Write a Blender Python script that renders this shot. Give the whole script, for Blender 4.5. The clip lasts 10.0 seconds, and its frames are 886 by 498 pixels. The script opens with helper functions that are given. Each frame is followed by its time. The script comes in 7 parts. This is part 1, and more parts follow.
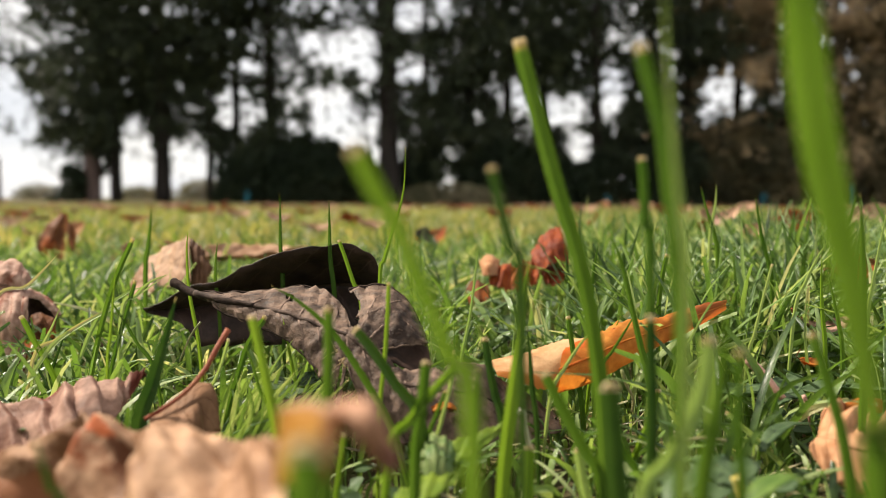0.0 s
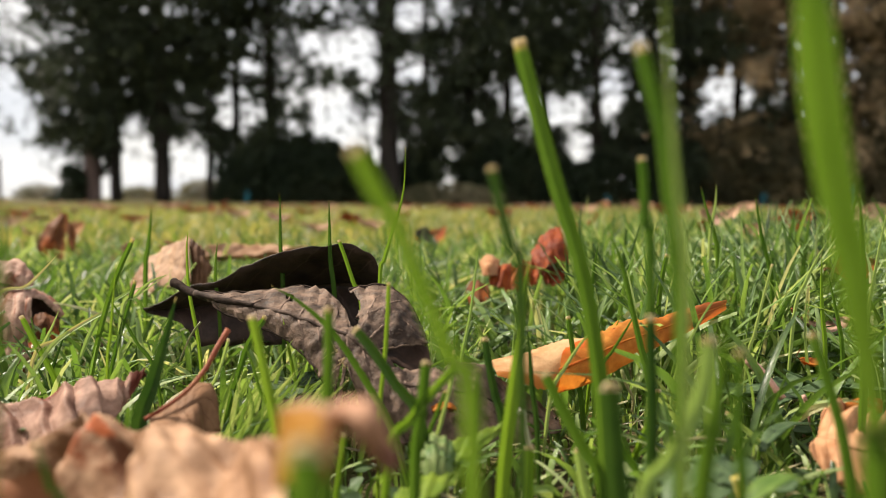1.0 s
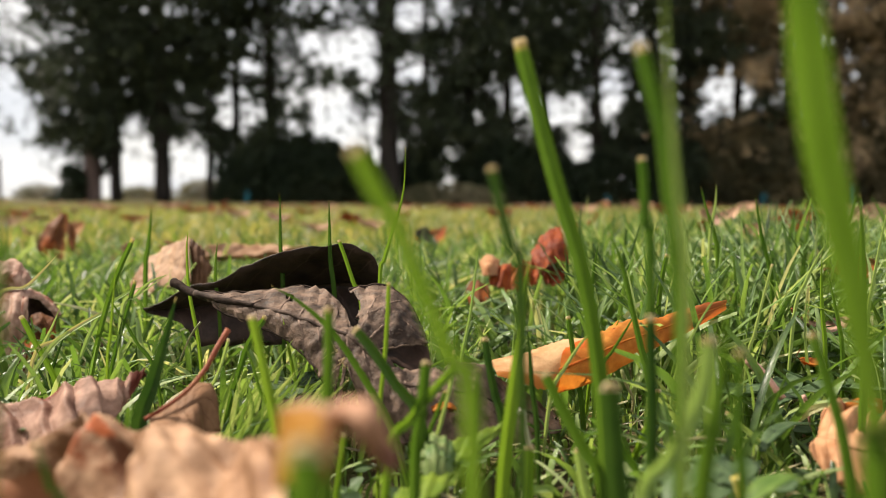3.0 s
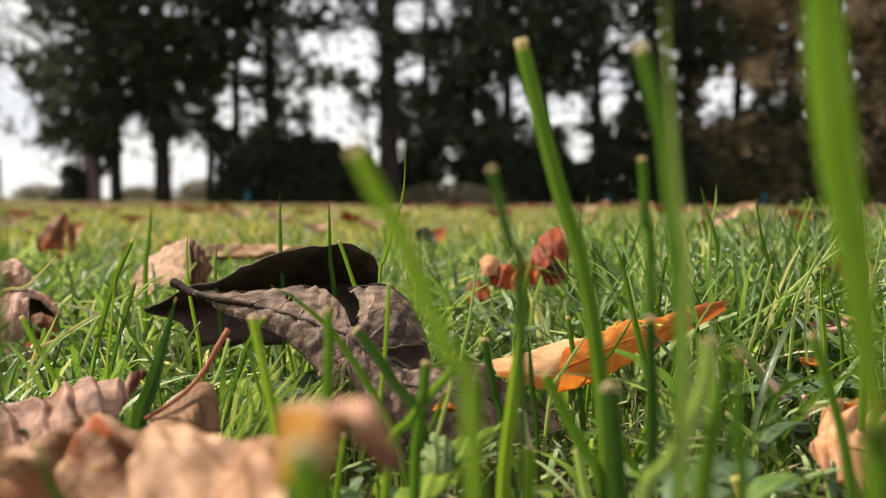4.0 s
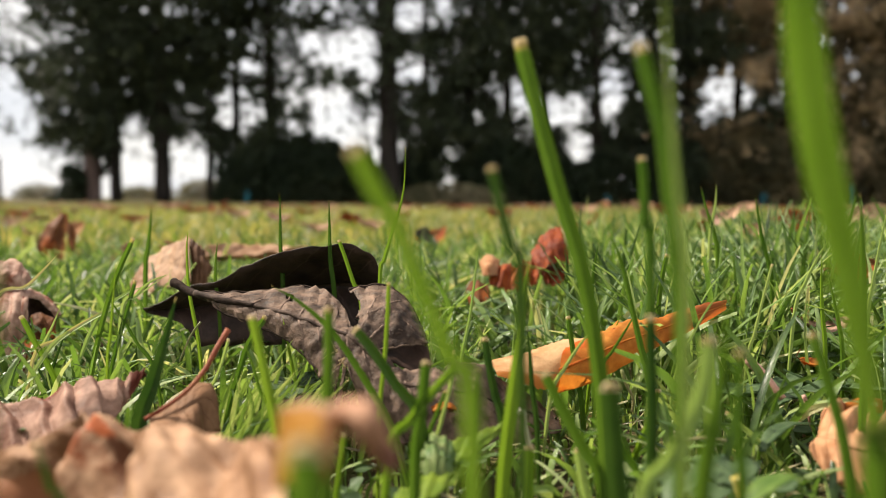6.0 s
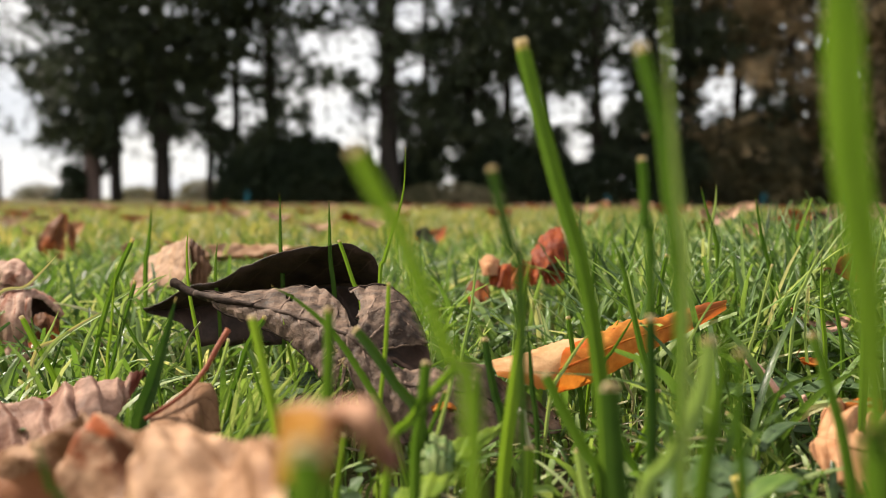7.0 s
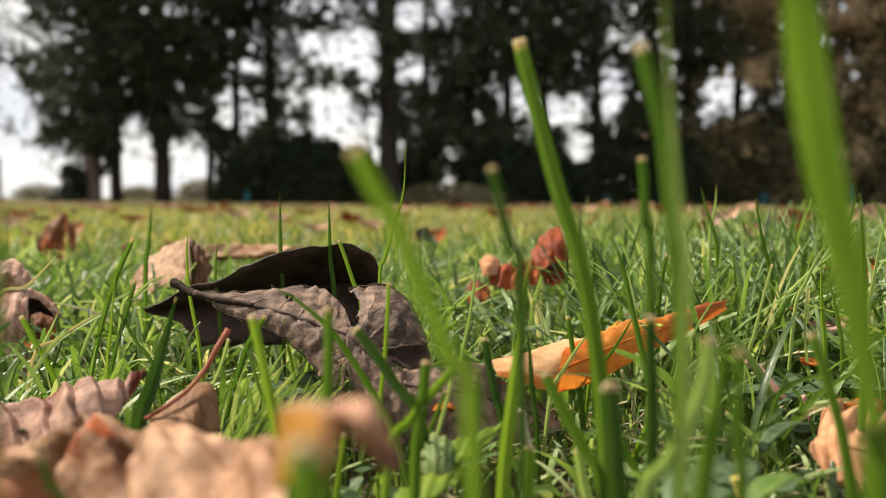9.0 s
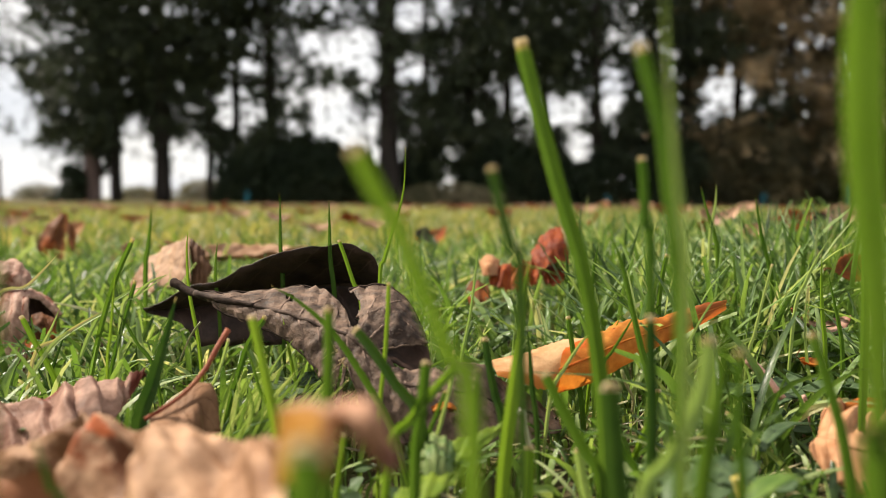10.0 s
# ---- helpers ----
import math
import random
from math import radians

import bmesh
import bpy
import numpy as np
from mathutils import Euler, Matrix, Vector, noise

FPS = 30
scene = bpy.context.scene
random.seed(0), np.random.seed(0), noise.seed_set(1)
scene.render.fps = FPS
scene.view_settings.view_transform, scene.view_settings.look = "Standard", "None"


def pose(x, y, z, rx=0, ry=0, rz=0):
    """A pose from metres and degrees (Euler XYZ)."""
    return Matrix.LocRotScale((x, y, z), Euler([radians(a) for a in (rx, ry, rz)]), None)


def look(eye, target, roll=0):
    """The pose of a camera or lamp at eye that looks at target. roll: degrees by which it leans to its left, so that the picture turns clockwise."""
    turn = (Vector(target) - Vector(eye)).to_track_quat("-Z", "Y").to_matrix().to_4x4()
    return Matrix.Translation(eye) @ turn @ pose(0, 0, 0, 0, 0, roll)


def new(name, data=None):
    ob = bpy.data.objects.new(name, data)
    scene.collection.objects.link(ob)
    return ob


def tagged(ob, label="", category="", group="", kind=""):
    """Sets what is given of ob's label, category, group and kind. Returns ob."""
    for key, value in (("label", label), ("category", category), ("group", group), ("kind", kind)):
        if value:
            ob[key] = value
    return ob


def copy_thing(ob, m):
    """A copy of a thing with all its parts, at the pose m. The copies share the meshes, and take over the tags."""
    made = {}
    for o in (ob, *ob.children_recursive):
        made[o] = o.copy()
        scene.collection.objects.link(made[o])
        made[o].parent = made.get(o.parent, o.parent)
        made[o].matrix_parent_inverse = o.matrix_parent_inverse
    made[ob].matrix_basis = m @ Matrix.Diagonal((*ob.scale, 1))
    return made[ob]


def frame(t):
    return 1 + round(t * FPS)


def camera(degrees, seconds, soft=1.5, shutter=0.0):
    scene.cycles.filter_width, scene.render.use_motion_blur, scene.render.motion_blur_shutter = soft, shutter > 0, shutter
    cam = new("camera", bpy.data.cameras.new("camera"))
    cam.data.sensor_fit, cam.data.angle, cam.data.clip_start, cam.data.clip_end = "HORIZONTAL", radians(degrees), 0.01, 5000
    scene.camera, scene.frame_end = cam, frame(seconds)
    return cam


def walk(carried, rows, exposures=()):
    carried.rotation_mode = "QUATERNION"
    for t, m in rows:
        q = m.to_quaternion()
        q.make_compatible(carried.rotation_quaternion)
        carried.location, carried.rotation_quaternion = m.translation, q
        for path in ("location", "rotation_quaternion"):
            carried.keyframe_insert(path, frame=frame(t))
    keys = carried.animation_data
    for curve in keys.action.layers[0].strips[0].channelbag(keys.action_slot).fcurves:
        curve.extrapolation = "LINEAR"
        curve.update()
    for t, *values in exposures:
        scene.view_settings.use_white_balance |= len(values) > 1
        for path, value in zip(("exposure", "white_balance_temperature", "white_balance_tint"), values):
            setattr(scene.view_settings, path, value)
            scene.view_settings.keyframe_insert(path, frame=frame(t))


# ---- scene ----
cam = camera(58, 10.0, soft=0.8)
cam.data.dof.use_dof = True
cam.data.dof.focus_distance = 0.226
cam.data.dof.aperture_fstop = 13.2
EYE = (0.0, 0.0, 0.065)
VIEW = look(EYE, (0.0, 1.0, 0.065 - 0.06434))
walk(cam, [(0.0, VIEW), (10.0, VIEW)], exposures=[(0.0, 1.06), (10.0, 1.06)])

# ------------------------------------------------------------ sky and sun
SUN_HEIGHT, SUN_TURN = radians(46), radians(-64)


def make_world():
    world = bpy.data.worlds.new("overcast_sky")
    scene.world = world
    world.use_nodes = True
    nt = world.node_tree
    nt.nodes.clear()
    n = nt.nodes.new
    out, bg, sky = n("ShaderNodeOutputWorld"), n("ShaderNodeBackground"), n("ShaderNodeTexSky")
    sky.sky_type, sky.sun_disc = "NISHITA", False
    sky.sun_elevation, sky.sun_rotation = SUN_HEIGHT, SUN_TURN
    co, mp, cloud, mix = n("ShaderNodeTexCoord"), n("ShaderNodeMapping"), n("ShaderNodeTexNoise"), n("ShaderNodeMixRGB")
    ramp, tone = n("ShaderNodeValToRGB"), n("ShaderNodeMixRGB")
    mp.inputs["Scale"].default_value = (1.0, 1.0, 2.2)
    cloud.inputs["Scale"].default_value, cloud.inputs["Detail"].default_value = 5.0, 5.0
    ramp.color_ramp.elements[0].position, ramp.color_ramp.elements[1].position = 0.32, 0.57
    ramp.color_ramp.elements[0].color, ramp.color_ramp.elements[1].color = (9.2, 9.35, 9.9, 1), (12.6, 12.2, 11.7, 1)
    mix.inputs["Fac"].default_value = 0.88
    L = nt.links.new
    L(co.outputs["Generated"], mp.inputs["Vector"])
    L(mp.outputs["Vector"], cloud.inputs["Vector"])
    L(cloud.outputs["Fac"], ramp.inputs["Fac"])
    L(sky.outputs["Color"], mix.inputs["Color1"])
    L(ramp.outputs["Color"], mix.inputs["Color2"])
    L(mix.outputs["Color"], bg.inputs["Color"])
    bg.inputs["Strength"].default_value = 0.047
    L(bg.outputs["Background"], out.inputs["Surface"])


make_world()
sun = new("sun", bpy.data.lights.new("sun", "SUN"))
sun.data.energy, sun.data.angle, sun.data.color = 5.0, radians(1.0), (1.0, 0.9, 0.75)
way = Vector((math.sin(SUN_TURN) * math.cos(SUN_HEIGHT), math.cos(SUN_TURN) * math.cos(SUN_HEIGHT), math.sin(SUN_HEIGHT)))
sun.matrix_world = look(way * 30, (0, 0, 0))


# ------------------------------------------------------------ materials
class Nodes:
    """A small node tree writer."""

    def __init__(self, name):
        self.mat = bpy.data.materials.new(name)
        self.mat.use_nodes = True
        self.nt = self.mat.node_tree
        self.nt.nodes.clear()
        self.out = self.add("ShaderNodeOutputMaterial")

    def add(self, kind, **values):
        node = self.nt.nodes.new(kind)
        for key, value in values.items():
            node.inputs[key].default_value = value
        return node

    def link(self, a, b):
        self.nt.links.new(a, b)

    def noise(self, vec, scale, detail=4.0, rough=0.55):
        node = self.add("ShaderNodeTexNoise", Scale=scale, Detail=detail, Roughness=rough)
        if vec is not None:
            self.link(vec, node.inputs["Vector"])
        return node.outputs["Fac"]

    def ramp(self, fac, stops):
        node = self.add("ShaderNodeValToRGB")
        el = node.color_ramp.elements
        while len(el) < len(stops):
            el.new(0.5)
        for e, (at, c) in zip(el, stops):
            e.position, e.color = at, (c if len(c) == 4 else (*c, 1))
        self.link(fac, node.inputs["Fac"])
        return node.outputs["Color"]

    def math(self, op, a, b=None, clamp=False):
        node = self.nt.nodes.new("ShaderNodeMath")
        node.operation, node.use_clamp = op, clamp
        for i, v in enumerate((a, b)):
            if v is None:
                continue
            if isinstance(v, (int, float)):
                node.inputs[i].default_value = v
            else:
                self.link(v, node.inputs[i])
        return node.outputs[0]

    def mix(self, fac, a, b, mode="MIX"):
        node = self.nt.nodes.new("ShaderNodeMixRGB")
        node.blend_type = mode
        for key, v in (("Fac", fac), ("Color1", a), ("Color2", b)):
            if isinstance(v, (int, float)):
                node.inputs[key].default_value = v
            elif isinstance(v, tuple):
                node.inputs[key].default_value = v if len(v) == 4 else (*v, 1)
            else:
                self.link(v, node.inputs[key])
        return node.outputs["Color"]

    def bump(self, height, strength, distance):
        node = self.add("ShaderNodeBump", Strength=strength, Distance=distance)
        self.link(height, node.inputs["Height"])
        return node.outputs["Normal"]

    def finish(self, color, rough=0.6, normal=None, sheer=0.0, through_color=None, spec=0.4):
        bs = self.add("ShaderNodeBsdfPrincipled")
        bs.inputs["Specular IOR Level"].default_value = spec
        if isinstance(color, tuple):
            bs.inputs["Base Color"].default_value = (*color, 1)
        else:
            self.link(color, bs.inputs["Base Color"])
        if isinstance(rough, (int, float)):
            bs.inputs["Roughness"].default_value = rough
        else:
            self.link(rough, bs.inputs["Roughness"])
        if normal is not None:
            self.link(normal, bs.inputs["Normal"])
        last = bs.outputs[0]
        if sheer:
            tr, mx = self.add("ShaderNodeBsdfTranslucent"), self.add("ShaderNodeMixShader", Fac=sheer)
            src = through_color if through_color is not None else color
            if isinstance(src, tuple):
                tr.inputs["Color"].default_value = (*src, 1)
            else:
                self.link(src, tr.inputs["Color"])
            if normal is not None:
                self.link(normal, tr.inputs["Normal"])
            self.link(bs.outputs[0], mx.inputs[1])
            self.link(tr.outputs[0], mx.inputs[2])
            last = mx.outputs[0]
        self.link(last, self.out.inputs["Surface"])
        return self.mat


def uv_of(n):
    node = n.add("ShaderNodeTexCoord")
    sep = n.add("ShaderNodeSeparateXYZ")
    n.link(node.outputs["UV"], sep.inputs[0])
    return node, sep.outputs["X"], sep.outputs["Y"]


def grass_material(name, stops, per_island, dry=0.1, sheer=0.4, tip=None):
    """Grass: tone by blade, paler root, fine veins along the blade, dry flecks."""
    n = Nodes(name)
    tc, u, v = uv_of(n)
    if per_island:
        rnd = n.add("ShaderNodeNewGeometry").outputs["Random Per Island"]
    else:
        rnd = n.add("ShaderNodeObjectInfo").outputs["Random"]
    col = n.ramp(rnd, stops)
    root = n.ramp(v, [(0.0, (0.75, 0.75, 0.75)), (0.3, (0.1, 0.1, 0.1)), (1.0, (0, 0, 0))])
    col = n.mix(n.math("MULTIPLY", root, 0.5 if per_island else 0.15), col, (0.22, 0.27, 0.09))
    blot = n.noise(tc.outputs["Object"], 160.0, 3.0)
    col = n.mix(n.ramp(blot, [(0.35, (0, 0, 0)), (0.75, ((0.45,) * 3 if per_island else (0.15,) * 3))]), col, (0.16, 0.26, 0.045))
    fine = n.noise(tc.outputs["Object"], 900.0, 2.0)
    col = n.mix(n.ramp(fine, [(0.68, (0, 0, 0)), (0.78, (dry, dry, dry))]), col, (0.3, 0.22, 0.09))
    if tip:
        edge = n.math("ADD", v, n.math("MULTIPLY", fine, 0.02))
        col = n.mix(n.ramp(edge, [(0.975, (0, 0, 0)), (0.998, (1, 1, 1))]), col, tip)
    lines = n.math("SINE", n.math("MULTIPLY", u, 60.0))
    nor = n.bump(n.math("ADD", n.math("MULTIPLY", lines, 0.5), blot), 0.35 if per_island else 0.12, 0.0002)
    rough = n.ramp(fine, [(0.3, (0.26,) * 3 if per_island else (0.4,) * 3), (0.7, (0.46,) * 3 if per_island else (0.56,) * 3)])
    warm = n.mix(1.0, col, (1.45, 1.4, 0.8), "MULTIPLY")
    return n.finish(col, rough, nor, sheer, warm, 0.5 if per_island else 0.14)


GREENS = [(0.0, (0.015, 0.038, 0.01)), (0.3, (0.04, 0.09, 0.019)), (0.55, (0.097, 0.178, 0.035)),
          (0.76, (0.195, 0.28, 0.078)), (0.93, (0.37, 0.43, 0.2)), (1.0, (0.56, 0.5, 0.31))]
MAT = {}
MAT["lawn"] = grass_material("lawn_blades", GREENS, True)
MAT["far_lawn"] = grass_material("worn_lawn_blades", [(0.0, (0.11, 0.12, 0.035)), (0.4, (0.22, 0.205, 0.07)),
                                 (0.7, (0.34, 0.28, 0.1)), (1.0, (0.5, 0.37, 0.18))], True, sheer=0.2)
MAT["mid_lawn"] = grass_material("lawn_blades_with_straw", [(0.0, (0.07, 0.11, 0.018)), (0.33, (0.12, 0.16, 0.03)), (0.52, (0.22, 0.22, 0.06)),
                                 (0.74, (0.36, 0.3, 0.12)), (1.0, (0.46, 0.36, 0.18))], True, sheer=0.4)
MAT["fine_pale"] = grass_material("fine_pale_blades", [(0.0, (0.09, 0.16, 0.03)), (0.6, (0.2, 0.28, 0.08)), (1.0, (0.4, 0.44, 0.2))], True, sheer=0.4)
MAT["green"] = grass_material("green_blade", [(0.0, (0.036, 0.088, 0.009)), (1.0, (0.068, 0.13, 0.013))], False, tip=(0.42, 0.33, 0.14))
MAT["broad"] = grass_material("broad_blade", [(0.0, (0.085, 0.16, 0.014)), (1.0, (0.11, 0.185, 0.018))], False, sheer=0.55)
MAT["bright"] = grass_material("bright_blade", [(0.0, (0.11, 0.2, 0.016)), (1.0, (0.16, 0.25, 0.025))], False, tip=(0.45, 0.36, 0.15))
# a darker green that carries the shade these blades stand in
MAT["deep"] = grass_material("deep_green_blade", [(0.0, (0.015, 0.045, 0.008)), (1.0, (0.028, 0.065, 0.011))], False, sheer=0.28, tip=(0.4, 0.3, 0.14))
MAT["pale"] = grass_material("pale_blade", [(0.0, (0.2, 0.3, 0.09)), (1.0, (0.28, 0.35, 0.13))], False, tip=(0.5, 0.43, 0.25))
MAT["dry"] = grass_material("dry_blade", [(0.0, (0.4, 0.33, 0.13)), (1.0, (0.5, 0.43, 0.22))], False, sheer=0.25)
MAT["straw"] = grass_material("straw", [(0.0, (0.13, 0.09, 0.045)), (0.5, (0.25, 0.19, 0.1)), (1.0, (0.42, 0.36, 0.22))], True, sheer=0.15)


def leaf_material(name, ground, light, vein, veins=9.0, blotch=None, spots=None, rough=0.62, sheer=0.2, glow=None, net=1.0, seed=0.0, spec=0.1, relief=0.75, stain_shade=None, ribbed=True, cell=420.0, drop=0.0005):
    """A dead leaf: two tones, midrib, side veins, net of fine veins, blotches and specks."""
    n = Nodes(name)
    tc, u, v = uv_of(n)
    mp = n.add("ShaderNodeMapping", Location=(seed, seed * 1.7, seed * 0.6))
    n.link(tc.outputs["Object"], mp.inputs["Vector"])
    vec = mp.outputs["Vector"]
    big, mid, fine = n.noise(vec, 45.0, 4.0), n.noise(vec, 210.0, 5.0), n.noise(vec, 1400.0, 3.0)
    patch = n.math("ADD", n.math("MULTIPLY", big, 0.55), n.math("MULTIPLY", mid, 0.45))
    col = n.mix(n.ramp(patch, [(0.4, (0, 0, 0)), (0.6, (1, 1, 1))]), ground, light)
    col = n.mix(n.ramp(mid, [(0.3, (0.45, 0.45, 0.45)), (0.7, (0, 0, 0))]), col, tuple(c * 0.55 for c in ground))
    if blotch:
        col = n.mix(n.ramp(n.noise(vec, 33.0, 5.0, 0.65), [(0.52, (0, 0, 0)), (0.6, (0.9, 0.9, 0.9))]), col, blotch)
    # a leaf's own stains, and shade painted into some leaves
    for su, sv, ru, rv, tone in stain_shade or ():
        du = n.math("DIVIDE", n.math("SUBTRACT", u, su), ru)
        dv = n.math("DIVIDE", n.math("SUBTRACT", v, sv), rv)
        far = n.math("ADD", n.math("MULTIPLY", du, du), n.math("MULTIPLY", dv, dv))
        far = n.math("ADD", far, n.math("MULTIPLY", n.math("SUBTRACT", n.noise(vec, 95.0, 5.0, 0.65), 0.5), 3.5))
        col = n.mix(n.ramp(far, [(0.55, (0.92, 0.92, 0.92)), (1.0, (0, 0, 0))]), col, tone)
    side = n.math("ABSOLUTE", n.math("SUBTRACT", v, 0.5))
    wob = n.math("MULTIPLY", n.math("SUBTRACT", mid, 0.5), 0.05)
    crinkle = n.noise(vec, 520.0, 4.0, 0.6)
    rib = n.math("SUBTRACT", 1.0, n.math("DIVIDE", side, 0.022), True)
    run = n.math("ADD", n.math("SUBTRACT", u, n.math("MULTIPLY", side, 0.42)), wob)
    tri = n.math("PINGPONG", n.math("MULTIPLY", run, veins), 0.5)
    ribs = n.math("SUBTRACT", 1.0, n.math("DIVIDE", tri, 0.05), True)
    vor = n.add("ShaderNodeTexVoronoi", Scale=cell)
    warp = n.add("ShaderNodeVectorMath")
    warp.operation = "MULTIPLY_ADD"
    shift = n.add("ShaderNodeTexNoise", Scale=420.0, Detail=2.0)
    n.link(vec, shift.inputs["Vector"])
    n.link(shift.outputs["Color"], warp.inputs[0])
    warp.inputs[1].default_value = (0.003, 0.003, 0.003)
    n.link(vec, warp.inputs[2])
    vor.feature = "DISTANCE_TO_EDGE"
    n.link(warp.outputs[0], vor.inputs["Vector"])
    mesh = n.math("SUBTRACT", 1.0, n.math("DIVIDE", vor.outputs["Distance"], 0.05), True)
    allv = n.math("MAXIMUM", rib, n.math("MULTIPLY", ribs, 0.8)) if ribbed else n.math("MULTIPLY", mesh, 0.05)
    col = n.mix(n.math("MULTIPLY", mesh, 0.16 * net), col, vein)
    col = n.mix(n.math("MULTIPLY", allv, 0.65), col, vein)
    if spots:
        sp = n.add("ShaderNodeTexVoronoi", Scale=260.0)
        n.link(vec, sp.inputs["Vector"])
        dots = n.ramp(sp.outputs["Distance"], [(0.1, (1, 1, 1)), (0.2, (0, 0, 0))])
        gate = n.ramp(mid, [(0.5, (0, 0, 0)), (0.58, (1, 1, 1))])
        col = n.mix(n.math("MULTIPLY", dots, gate), col, spots)
    high = n.math("ADD", n.math("MULTIPLY", allv, 0.7), n.math("ADD", n.math("MULTIPLY", mid, 0.8), n.math("MULTIPLY", mesh, 0.07 * net)))
    high = n.math("ADD", n.math("ADD", high, n.math("MULTIPLY", fine, 0.15)), n.math("MULTIPLY", crinkle, 0.5))
    nor = n.bump(high, relief, drop)
    rg = n.ramp(mid, [(0.3, (rough - 0.12,) * 3), (0.7, (rough + 0.14,) * 3)])
    return n.finish(col, rg, nor, sheer, n.mix(1.0, col, glow, "MULTIPLY") if glow else None, spec)


MAT["grey_brown"] = leaf_material("grey_brown_leaf", (0.036, 0.022, 0.0155), (0.27, 0.178, 0.128), (0.035, 0.022, 0.018), 8.0, sheer=0.03, net=1.7, spec=0.14, relief=1.0, ribbed=False, cell=620.0, drop=0.0009)
MAT["black_brown"] = leaf_material("black_brown_leaf", (0.02, 0.012, 0.01), (0.06, 0.036, 0.029), (0.09, 0.055, 0.045), 8.0, sheer=0.03, rough=0.5, spec=0.15, relief=0.45)
# darker brown for leaf hollows, with their shade put into the colour
MAT["hollow_shade_brown"] = leaf_material("hollow_shade_leaf", (0.03, 0.018, 0.014), (0.09, 0.055, 0.042), (0.05, 0.03, 0.02), 8.0, sheer=0.05, relief=0.6, seed=6.6, ribbed=False)
MAT["tan"] = leaf_material("tan_leaf", (0.4, 0.185, 0.085), (0.6, 0.35, 0.19), (0.42, 0.21, 0.11), 8.0, blotch=(0.3, 0.07, 0.015), sheer=0.25, net=0.6)
# rusty stains, with dark patches painting shade into the fold and one end
MAT["near_tan"] = leaf_material("tan_leaf_with_rust_and_shade", (0.17, 0.08, 0.038), (0.56, 0.35, 0.22), (0.2, 0.09, 0.04), 7.0,
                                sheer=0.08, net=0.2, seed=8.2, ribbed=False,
                                stain_shade=((0.42, 0.16, 0.05, 0.18, (0.27, 0.055, 0.01)), (0.34, 0.42, 0.1, 0.26, (0.17, 0.042, 0.012)), (0.47, 0.5, 0.05, 0.3, (0.09, 0.032, 0.014)),
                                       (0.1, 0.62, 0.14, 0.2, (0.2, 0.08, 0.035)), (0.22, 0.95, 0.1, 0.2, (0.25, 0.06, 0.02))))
MAT["tipped"] = leaf_material("mauve_leaf_with_dark_tip", (0.16, 0.075, 0.05), (0.46, 0.29, 0.22), (0.14, 0.055, 0.035), 8.0, sheer=0.06, seed=3.1, net=0.2, ribbed=False,
                              stain_shade=((0.98, 0.5, 0.12, 0.9, (0.085, 0.014, 0.007)), (0.1, 0.95, 0.25, 0.3, (0.12, 0.035, 0.02)), (0.35, 0.0, 0.1, 0.08, (0.14, 0.03, 0.02))))
MAT["light_brown"] = leaf_material("light_brown_leaf", (0.13, 0.062, 0.03), (0.27, 0.145, 0.08), (0.09, 0.035, 0.018), 7.0, sheer=0.2, net=0.6, seed=2.9)
# the dark brown patch paints the shade of the hollow beside the arm
MAT["golden"] = leaf_material("golden_tip_leaf", (0.29, 0.12, 0.014), (0.43, 0.22, 0.042), (0.2, 0.09, 0.03), 7.0, sheer=0.3, net=0.0, seed=9.4, ribbed=False,
                              stain_shade=((0.9, 0.6, 0.25, 0.6, (0.13, 0.05, 0.015)), (0.4, 0.0, 0.5, 0.14, (0.4, 0.24, 0.16))))
# dark patch at its start: the same hollow's shade in the colour
MAT["pink_tan"] = leaf_material("pinkish_tan_leaf", (0.31, 0.145, 0.08), (0.47, 0.27, 0.18), (0.25, 0.11, 0.06), 7.0, sheer=0.15, net=0.0, seed=4.7, ribbed=False,
                                stain_shade=((0.08, 0.7, 0.18, 0.5, (0.14, 0.05, 0.015)), (0.95, 0.5, 0.16, 0.8, (0.2, 0.09, 0.07))))
MAT["mauve"] = leaf_material("mauve_brown_leaf", (0.22, 0.11, 0.075), (0.52, 0.34, 0.26), (0.13, 0.045, 0.025), 8.0, blotch=(0.16, 0.045, 0.022), sheer=0.15, seed=3.1, ribbed=False)
MAT["orange"] = leaf_material("orange_leaf", (0.5, 0.16, 0.025), (0.68, 0.29, 0.06), (0.58, 0.22, 0.045), 11.0, blotch=(0.5, 0.1, 0.015),
                              spots=(0.09, 0.025, 0.01), sheer=0.45, glow=(1.15, 0.95, 0.6), net=0.6, seed=1.3, ribbed=False, cell=700.0,
                              stain_shade=((1.0, 0.5, 0.42, 1.2, (0.3, 0.085, 0.028)), (0.1, 0.1, 0.1, 0.2, (0.5, 0.12, 0.02))))
MAT["peach"] = leaf_material("peach_leaf", (0.6, 0.28, 0.11), (0.74, 0.46, 0.25), (0.55, 0.26, 0.11), 11.0, sheer=0.4, net=0.5, seed=5.3, ribbed=False, cell=800.0,
                              stain_shade=((0.5, 1.0, 0.7, 0.3, (0.5, 0.17, 0.035)), (0.85, 0.8, 0.12, 0.3, (0.42, 0.15, 0.04))))
MAT["red"] = leaf_material("red_brown_leaf", (0.23, 0.036, 0.008), (0.5, 0.12, 0.025), (0.12, 0.03, 0.012), 9.0, sheer=0.4, spec=0.25, seed=2.2)
